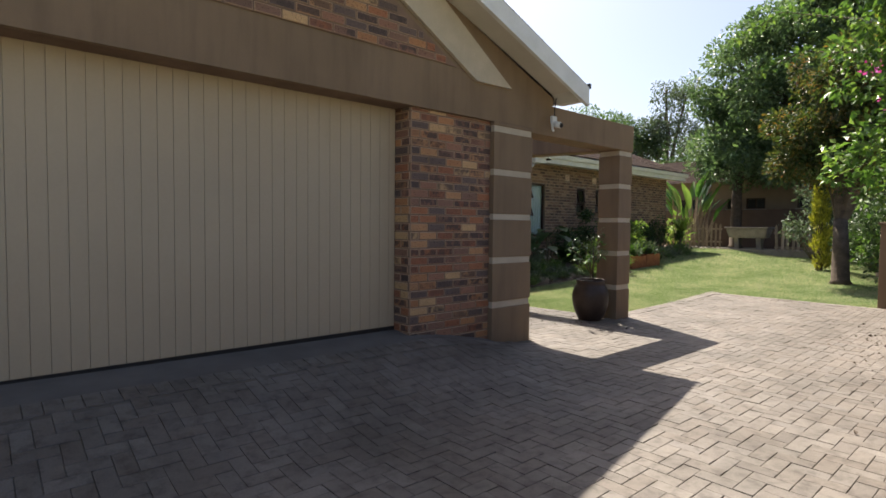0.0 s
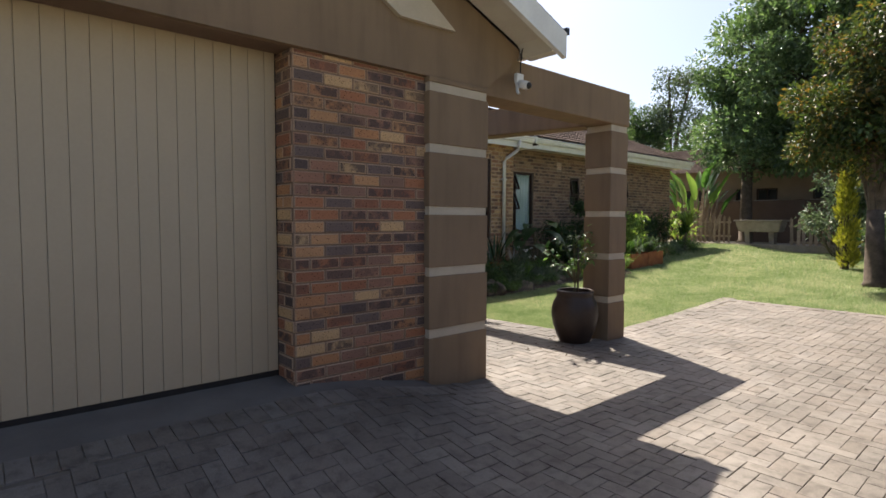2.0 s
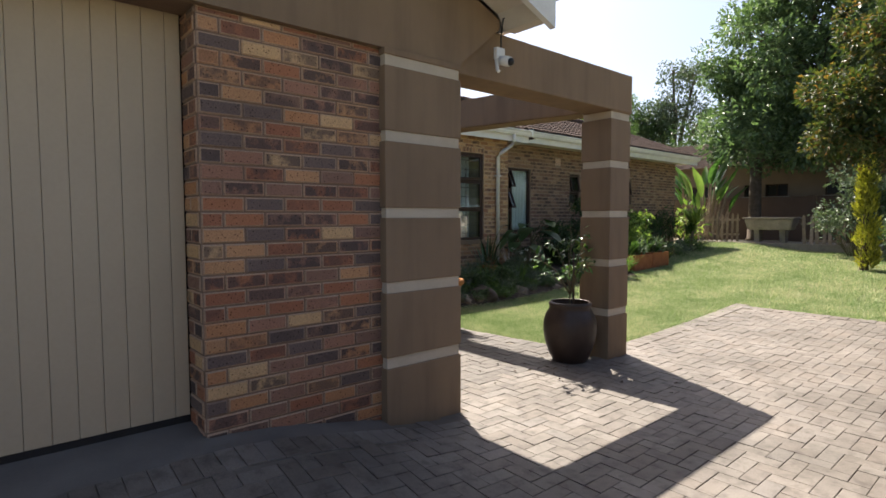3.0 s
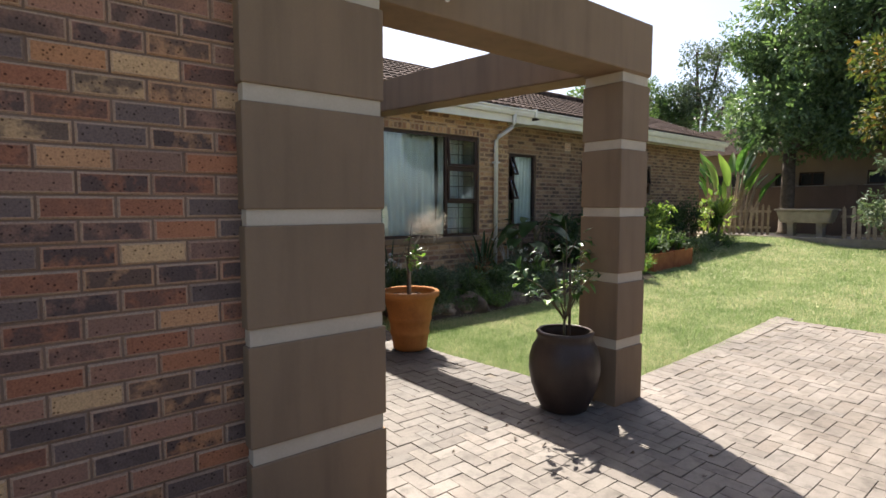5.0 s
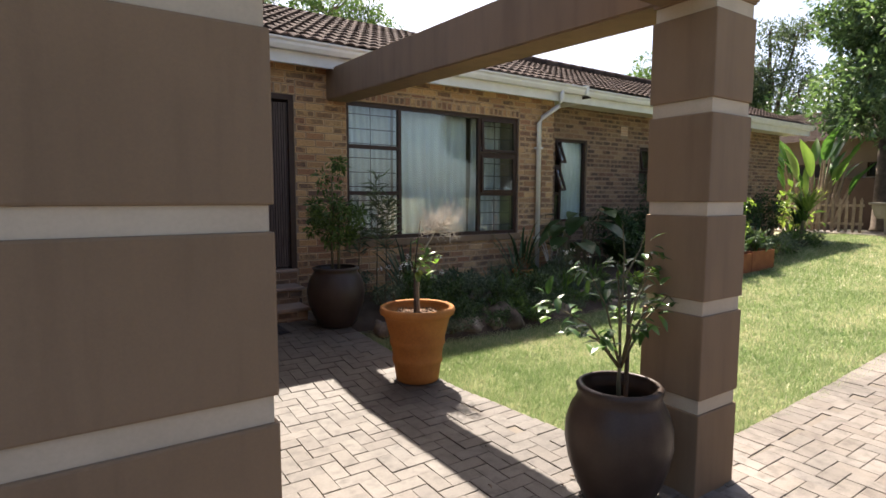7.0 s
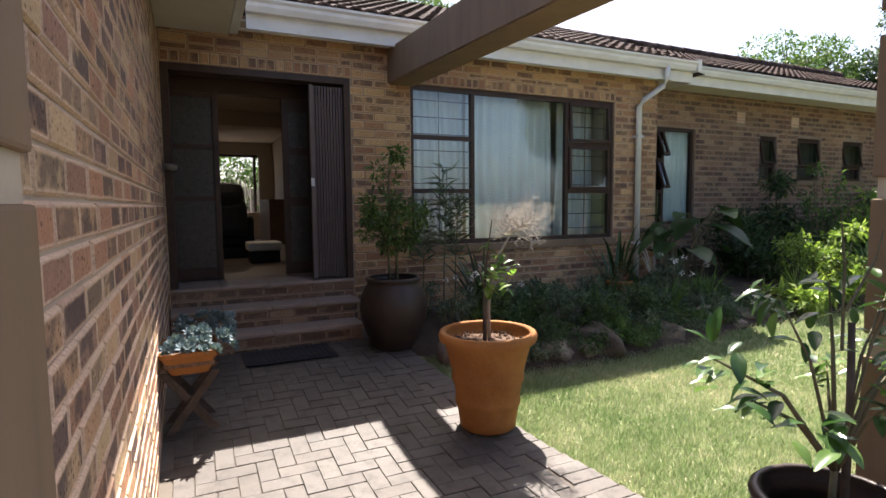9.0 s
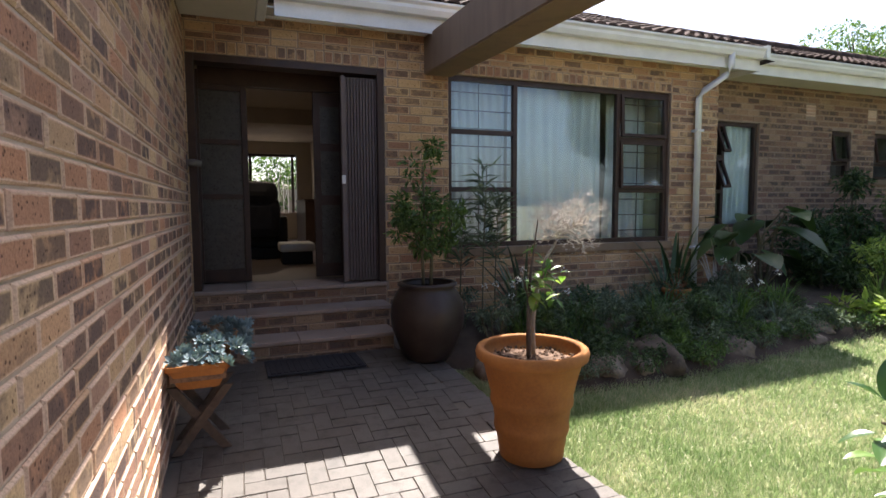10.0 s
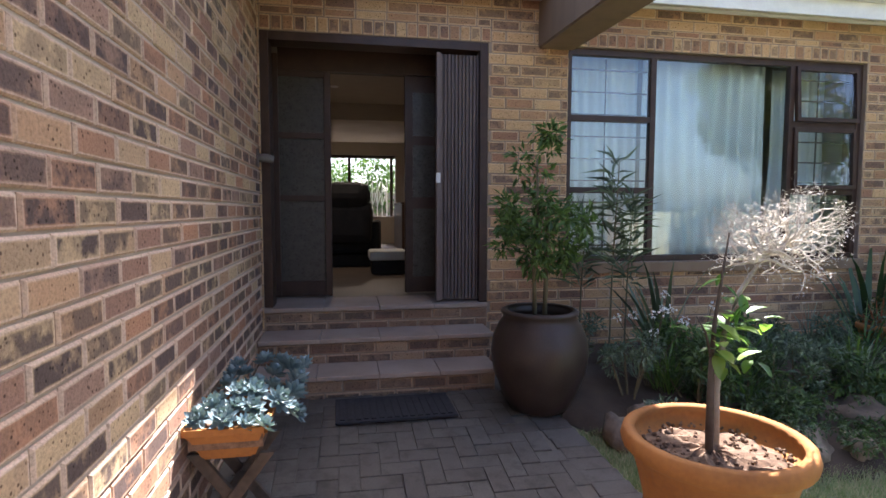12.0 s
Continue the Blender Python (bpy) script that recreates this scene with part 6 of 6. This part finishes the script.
bmesh.ops.solidify(bm, geom=bm.faces[:], thickness=0.12)
part("roof", bm, TILE, nb)

# banana like wild strelitzia clump
random.seed(41)
stre = thing("wild_strelitzia", "clump of giant strelitzia with tall paddle leaves", "plant", (23.0, 10.1, level(23.0, 10.1) - 0.05))
bm = bmesh.new()
st = []
for k in range(30):
    a, q, h = random.uniform(0, math.tau), random.uniform(0.1, 0.75), random.uniform(1.0, 2.3)
    p = Vector((q * math.cos(a), q * math.sin(a) * 1.6, h))
    tube(bm, [(p.x * 0.4, p.y * 0.6, 0), (p.x * 0.6, p.y * 0.8, h * 0.55), tuple(p)], [0.07, 0.05, 0.025], 6)
    st.append((tuple(p), (math.cos(a) * 0.55, math.sin(a) * 0.75, random.uniform(1.3, 2.6)), random.uniform(0.7, 1.15), 0.30))
tagged(part("stalks", bm, WOOD, stre, "pale fibrous stalks"), kind="stuff")
ob = new("leaves", broad_mesh("leaves", st, 1.1, PADDLE))
ob.parent = stre
shrub("yellow green tree fern beside the wall", 20.9, 9.7, 1.3, 0.4, 0.25, 0.5, LEAF_LIME, 120, clump=0.3, n=10)

random.seed(51)
tree("large_tree", "large dense green tree at the end of the garden", (24.2, 8.75), 9.0, [(0.2, 0.6, 4.5, 1.5, 1.3, 1.2), (0.2, -1.2, 4.3, 1.7, 1.6, 1.2), (0.3, -0.3, 7.2, 2.0, 2.0, 2.0), (0, -1.8, 6.0, 2.0, 2.0, 1.8), (0.3, 0.9, 5.8, 1.2, 1.1, 1.4), (0.3, -2.0, 8.9, 2.0, 2.0, 1.6), (0, -3.8, 6.4, 2.0, 1.8, 2.2), (0, -3.6, 4.3, 1.8, 1.6, 1.3), (0, -4.0, 9.4, 2.0, 2.0, 1.8), (-0.4, -0.3, 3.55, 1.3, 1.8, 0.8), (-0.3, -2.6, 3.5, 1.4, 1.6, 0.8)], 0.22, 0.19, LEAF_TREE, 480, clump=0.52, full=1.9)
tree("large_tree", "tall dark tree beyond the boundary wall", (27.5, 0.8), 9.0, [(0, 0.5, 3.6, 2.2, 3.0, 1.2), (0, 0, 6.6, 3.0, 3.0, 2.8), (0, -2, 5.0, 2.4, 2.4, 2.2), (0.5, 1, 8.8, 2.4, 2.4, 1.8)], 0.30, 0.24, LEAF_TREE, 300, clump=0.62, full=1.6)
tree("red_tipped_tree", "small garden tree with red brown leaf tips", (14.6, 3.0), 4.4, [(-0.1, 0.3, 3.9, 1.15, 1.15, 1.0), (0.1, -0.5, 3.5, 1.1, 1.1, 0.9), (0.0, 0.5, 3.1, 1.05, 1.05, 0.8), (0.0, 0.0, 4.7, 0.85, 0.85, 0.7), (0.1, -1.1, 4.0, 1.0, 1.0, 1.0)], 0.17, 0.11, LEAF_RED, 1300, lean=(0.1, 0.1), clump=0.34, full=1.6)
# extra mass of dark leaves: the crown's shaded underside put into colour
shrub("dark leaves standing in for the shade under the small tree", 14.75, 2.9, 1.1, 1.15, 0.12, 0.5, LEAF_DARK, 6500, "tree_understorey", z=2.6, clump=0.38, stem=BARK, n=60)


def conifer(label, x, y, h, r, material, count, z0=0.0):
    t = thing("conifer", label, "conifer", (x, y, level(x, y) - 0.05))
    bm = bmesh.new()
    tube(bm, [(0, 0, 0), (0, 0, h * 0.9)], [0.09, 0.02], 8)
    part("trunk", bm, BARK, t)
    cl = []
    for k in range(70):
        u = random.random()
        rr = r * (1 - u) ** 0.6 * min(1, 0.5 + u * 5)
        a = random.uniform(0, math.tau)
        cl.append((rr * 0.75 * math.cos(a), rr * 0.75 * math.sin(a), z0 + 0.1 + (h - z0 - 0.1) * u, 0.12 + 0.35 * rr))
    at, way = cloud(cl, count, 0.4)
    way = way * np.array((0.5, 0.5, 0.3)) + np.array((0, 0, 1.0))
    ob = new("crown", leaf_mesh("crown", at, way, 0.14, 0.3, material))
    ob.parent = t


conifer("narrow golden conifer at the lawn edge", 17.2, 4.05, 2.5, 0.19, LEAF_GOLD, 1600)
conifer("tall narrow golden conifer behind the garden", 21.0, 3.35, 9.6, 0.62, LEAF_GOLD, 1100, 2.0)
for x, y, h, r, m in ((20.5, 4.9, 2.6, 0.9, LEAF_GREY), (21.2, 4.0, 2.8, 1.0, LEAF_DARK), (18.6, 3.0, 2.0, 0.9, LEAF_GREY), (16.8, 2.5, 2.2, 0.9, LEAF_DARK), (15.6, 2.0, 1.9, 0.8, LEAF_MID), (19.8, 2.6, 2.8, 1.1, LEAF_DARK), (14.2, 1.6, 1.6, 0.7, LEAF_DARK), (22.6, 2.2, 3.4, 1.4, LEAF_DARK), (17.6, 1.4, 2.8, 1.1, LEAF_DARK)):
    shrub("dense evergreen shrub on the garden boundary", x, y, h, r, 0.13, 0.45, m, 2600, clump=0.32, n=46)
random.seed(61)
tree("gum_tree", "tall airy grey green gum tree in the distance", (43, 21.0), 14, [(0, 0, 9.3, 1.6, 1.7, 2.4), (0.3, -1.2, 11.2, 1.2, 1.2, 1.5), (0, 1.5, 7.8, 1.5, 1.5, 1.8), (0, -1.6, 7.6, 1.4, 1.4, 1.8), (0, 0.3, 11.9, 0.8, 0.8, 1.0)], 0.3, 0.22, LEAF_GREY, 210, clump=0.5, full=1.3)
tree("distant_tree", "round dark green tree beyond the roofs", (42, 24.5), 11, [(0, 0, 8.6, 2.2, 2.4, 1.7), (0, 2.2, 7.4, 2.2, 2.2, 1.6), (0, -1.6, 7.0, 2.0, 2.0, 1.6)], 0.3, 0.26, LEAF_DARK, 220, clump=0.6, full=1.6)
tree("distant_tree", "leafy green tree behind the house roof", (30, 19.5), 9, [(0, 0, 6.8, 2.4, 2.4, 1.6), (0, 2.4, 6.2, 2.0, 2.0, 1.4)], 0.3, 0.17, LEAF_MID, 420, clump=0.55, full=1.4)
tree("distant_tree", "feathery light green tree behind the house", (13.2, 24.0), 11, [(0, 0, 8.6, 2.0, 2.0, 1.8), (1.6, 0.3, 7.8, 1.6, 1.6, 1.5), (-1.8, 0, 8.0, 1.8, 1.8, 1.6)], 0.25, 0.15, LEAF_MID, 420, clump=0.5, full=1.2)
for x, y, h in ((36, 9, 6.5), (38, 3, 7.5), (37, 15, 6.0), (34, -4, 8.0), (44, 30, 8)):
    tree("distant_tree", "broad dark tree in the distance", (x, y), h, [(0, 0, h * 0.7, 3.2, 3.2, 2.2), (0, 3, h * 0.6, 2.6, 2.6, 1.8), (0, -3, h * 0.6, 2.6, 2.6, 1.8)], 0.3, 0.34, LEAF_DARK, 90, clump=0.85)

# ---- street side boundary, bougainvillea ----
bm = bmesh.new()
v0, v1 = Vector((-6, -3.2, 0)), Vector((11.35, 1.35, 0))
d = (v1 - v0).normalized()
s = Vector((-d.y, d.x, 0)) * 0.1
vs = [bm.verts.new(p) for p in (v0 - s, v1 - s, v1 + s, v0 + s)]
vt = [bm.verts.new(v.co + Vector((0, 0, 1.7))) for v in vs]
for k in range(4):
    bm.faces.new((vs[k], vs[(k + 1) % 4], vt[(k + 1) % 4], vt[k]))
bm.faces.new(vt)
structure("wall_street", bm, STONE_WALL, "brown plastered wall along the driveway")
gp = thing("gate_pillar", "short brown plastered pillar at the end of the driveway", "pillar", (11.62, 1.55, level(11.62, 1.55) - 0.03), kind="structure")
boxes("shaft", [(-0.2, -0.25, 0, 0.2, 0.25, 1.42)], PLASTER, gp, 0.012)
boxes("cap", [(-0.23, -0.28, 1.421, 0.23, 0.28, 1.47)], PLASTER, gp, 0.01)
bf = thing("board_fence", "weathered upright timber fence boards", "fence", (12.9, 2.0, level(12.9, 2.1) - 0.03))
for k in range(6):
    boxes("board", [(0.0 + 0.2 * k, 0.02 * (k % 2), 0, 0.13 + 0.2 * k, 0.03 + 0.02 * (k % 2), 1.45 + 0.06 * math.sin(k * 3))], WOOD, bf, 0.004)
boxes("rail", [(0, 0.055, 0.4, 1.2, 0.09, 0.48)], WOOD, bf)
random.seed(71)
bou = thing("bougainvillea", "bougainvillea with bright green leaves arching over the driveway", "climbing shrub", (5.35, -0.55, level(5.35, -0.55) - 0.05))
bm = bmesh.new()
cl = []
tube(bm, [(0, 0, 0), (0.05, 0.1, 1.2), (-0.05, 0.5, 2.1)], [0.05, 0.045, 0.03], 8)
for k in range(26):
    e = Vector((random.uniform(-0.6, 0.9), random.uniform(1.05, 1.6), random.uniform(1.65, 3.6)))
    m = Vector((e.x * 0.4, 0.7, 2.2 + (e.z - 1.7) * 0.45))
    tube(bm, [(-0.05, 0.45, 2.0), tuple(m), tuple(e)], [0.014, 0.009, 0.003], 5)
    for q in (0.4, 0.6, 0.8, 1.0):
        c = m.lerp(e, q) if q < 1 else e
        cl.append((*c, random.uniform(0.10, 0.2)))
for pts in (((0.1, 0.6, 2.2), (0.6, 1.6, 3.3), (1.0, 2.4, 3.7), (1.35, 3.0, 3.62)), ((0.1, 0.6, 2.2), (0.7, 1.5, 3.0), (1.0, 2.2, 3.25), (1.2, 2.7, 3.15)), ((0.1, 0.6, 2.2), (0.8, 1.3, 3.5), (1.3, 1.9, 4.0), (1.8, 2.4, 4.05))):
    tube(bm, pts, [0.014, 0.009, 0.006, 0.002], 5)
    for a, b in zip(pts[1:], pts[2:]):
        for q in np.linspace(0, 1, 9):
            c = Vector(a).lerp(Vector(b), q)
            cl.append((*c, 0.055))
part("canes", bm, STEM, bou, "long arching canes")
leaves(bou, cl, 3000, 0.07, 0.62, CLIMBER, shell=0.3)
tagged(leaves(bou, [(0.1, 1.45, 2.75, 0.07), (0.35, 1.4, 2.5, 0.06)], 3500, 0.05, 0.7, BRACT, "bracts", "a few magenta bracts", shell=0.3), kind="stuff")

# dead leaves blown onto the paving
lf = []
random.seed(81)
for k in range(90):
    x = random.uniform(4.2, 9.5)
    y = 0.0 + 0.26 * (x - 4.2) + abs(random.gauss(0, 0.35))
    lf.append((x, y, level(x, y) + 0.012))
for k in range(34):
    x, y = 6.35 + random.gauss(0, 0.35), 4.25 + random.gauss(0, 0.35)
    lf.append((x, y, level(x, y) + 0.012))
at_ = np.array(lf)
wy = rng.normal(size=(len(lf), 3)) * np.array((1, 1, 0.12))
tagged(new("dead_leaves", leaf_mesh("dead_leaves", at_, wy, 0.045, 0.5, BARK, curl=0.2)), "scattered dry brown leaves on the paving", "leaves", kind="stuff")

# ---- lawn ----
def lawn_points(n, x0, x1, y0, y1):
    p = rng.uniform((x0, y0), (x1, y1), (n, 2))
    keep = [lawn_side(x, y) and y < bed_edge(x) + (0.55 if x < 7.3 else 0.15 if x < 13 else 1.2 + (x - 13) * 0.25) and x < 21.7 for x, y in p]
    return p[np.array(keep)]


crowd = lambda x: 15000 / (1 + (np.clip(x - 7.0, 0, None) / 2.6) ** 1.6)
pts = np.concatenate([lawn_points(int(crowd(x + 0.1) * 0.2 * 9.4), x, x + 0.2, 0.4, 9.8) for x in np.arange(6.78, 21.9, 0.2)])
zz = np.array([level(x, y) - 0.036 for x, y in pts])
base = np.column_stack((pts, zz))
far = np.sqrt(15000 / crowd(pts[:, 0]))
patch = np.array([noise.noise((x * 1.1, y * 1.1, 3.0)) for x, y in pts])
h = rng.uniform(0.022, 0.042, len(pts)) + 0.008 * (1 + 0.25 * patch) + 0.002 * far
ang = rng.uniform(0, math.tau, len(pts))
w = (0.0032 * far)[:, None]
side = np.column_stack((np.cos(ang), np.sin(ang), np.zeros(len(pts)))) * w
tip = base + np.column_stack((rng.normal(0, 0.018, len(pts)), rng.normal(0, 0.018, len(pts)), h))
v = np.stack((base - side, base + side, tip), axis=1).reshape(-1, 3)
me = bpy.data.meshes.new("grass")
me.from_pydata(v.tolist(), [], np.arange(len(v)).reshape(-1, 3).tolist())
me.materials.append(GRASS)
tagged(new("grass", me), "mown green lawn with paler dry patches", "lawn", kind="stuff")

# ---- pavers, laid in herringbone along the walls ----
random.seed(91)
def paver_data(x, y, lx, ly, z, slope=(0, 0)):
    c, g = 0.0025, 0.0016
    ring = lambda i, dz: [(px, py, z + dz + slope[0] * (px - x - lx / 2) + slope[1] * (py - y - ly / 2)) for px, py in ((x + g + i, y + g + i), (x + lx - g - i, y + g + i), (x + lx - g - i, y + ly - g - i), (x + g + i, y + ly - g - i))]
    v = ring(c, 0) + ring(0, -c) + ring(0, -0.03)
    f = [(0, 1, 2, 3)]
    for a, b in ((4, 0), (8, 4)):
        f += [(a + k, a + (k + 1) % 4, b + (k + 1) % 4, b + k) for k in range(4)]
    return v, f


U = 0.102
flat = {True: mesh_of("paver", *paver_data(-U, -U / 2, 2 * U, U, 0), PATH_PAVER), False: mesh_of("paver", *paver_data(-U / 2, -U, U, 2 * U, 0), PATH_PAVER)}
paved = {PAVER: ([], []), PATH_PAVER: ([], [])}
made = 0


def put(x, y, lx, ly, whole=None):
    global made
    cx, cy = x + lx / 2, y + ly / 2
    z = level(cx, cy) + random.uniform(-0.0025, 0.0025)
    sx, sy = (level(cx + 0.05, cy) - level(cx - 0.05, cy)) / 0.1, (level(cx, cy + 0.05) - level(cx, cy - 0.05)) / 0.1
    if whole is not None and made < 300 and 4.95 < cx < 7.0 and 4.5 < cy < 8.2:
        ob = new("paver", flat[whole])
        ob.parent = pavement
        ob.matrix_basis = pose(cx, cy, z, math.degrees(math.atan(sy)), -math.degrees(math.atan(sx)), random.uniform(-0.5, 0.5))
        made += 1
        return
    # the entrance path takes the tone with the shade in its colour
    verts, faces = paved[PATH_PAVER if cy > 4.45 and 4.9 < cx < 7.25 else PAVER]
    n = len(verts)
    v, f = paver_data(x, y, lx, ly, z, (sx + random.gauss(0, 0.004), sy + random.gauss(0, 0.004)))
    verts += v
    faces += [tuple(n + i for i in q) for q in f]


edge_x = lambda y: 7.22 - 0.11 * (y - 4.5)
edge_y = lambda x: 4.40 + 0.04 * (x - 7.3)
def on_paving(x, y):
    if x < -4.6 or y < -3.6 or x > 11.15 or y > 8.34 or (y > 3.9 and x < 4.99) or (y > 3.70 and x < 4.35):
        return False
    if y > 4.3 and x > edge_x(y) - 0.21:
        return False
    return not (x > 7.3 and y > edge_y(x) - 0.21)


for i in range(-60, 180):
    for j in range(-60, 120):
        k = (i - j) % 4
        x, y = -1.0 + i * U, -1.0 + j * U
        if k == 0 and on_paving(x + U, y + U / 2):
            put(x, y, 2 * U, U, True)
        elif k == 3 and on_paving(x + U / 2, y + U):
            put(x, y, U, 2 * U, False)
for k in range(40):
    y = 4.62 + k * U
    if y < 8.3:
        put(edge_x(y + U / 2) - 0.205, y, 0.2, U)
for k in range(40):
    x = 7.62 + k * U
    if x < 11.4:
        put(x, edge_y(x + U / 2) - 0.205, U, 0.2)
for k in range(88):
    put(-4.6 + k * U, 3.73, U, 0.2)
for k in range(34):
    y = 1.2 + k * U
    if y < 4.5:
        put(11.17, y, 0.2, U)
for material, (verts, faces) in paved.items():
    rest = new("pavers", mesh_of("pavers", verts, faces, material))
    rest.parent = pavement
    tagged(rest, kind="stuff")
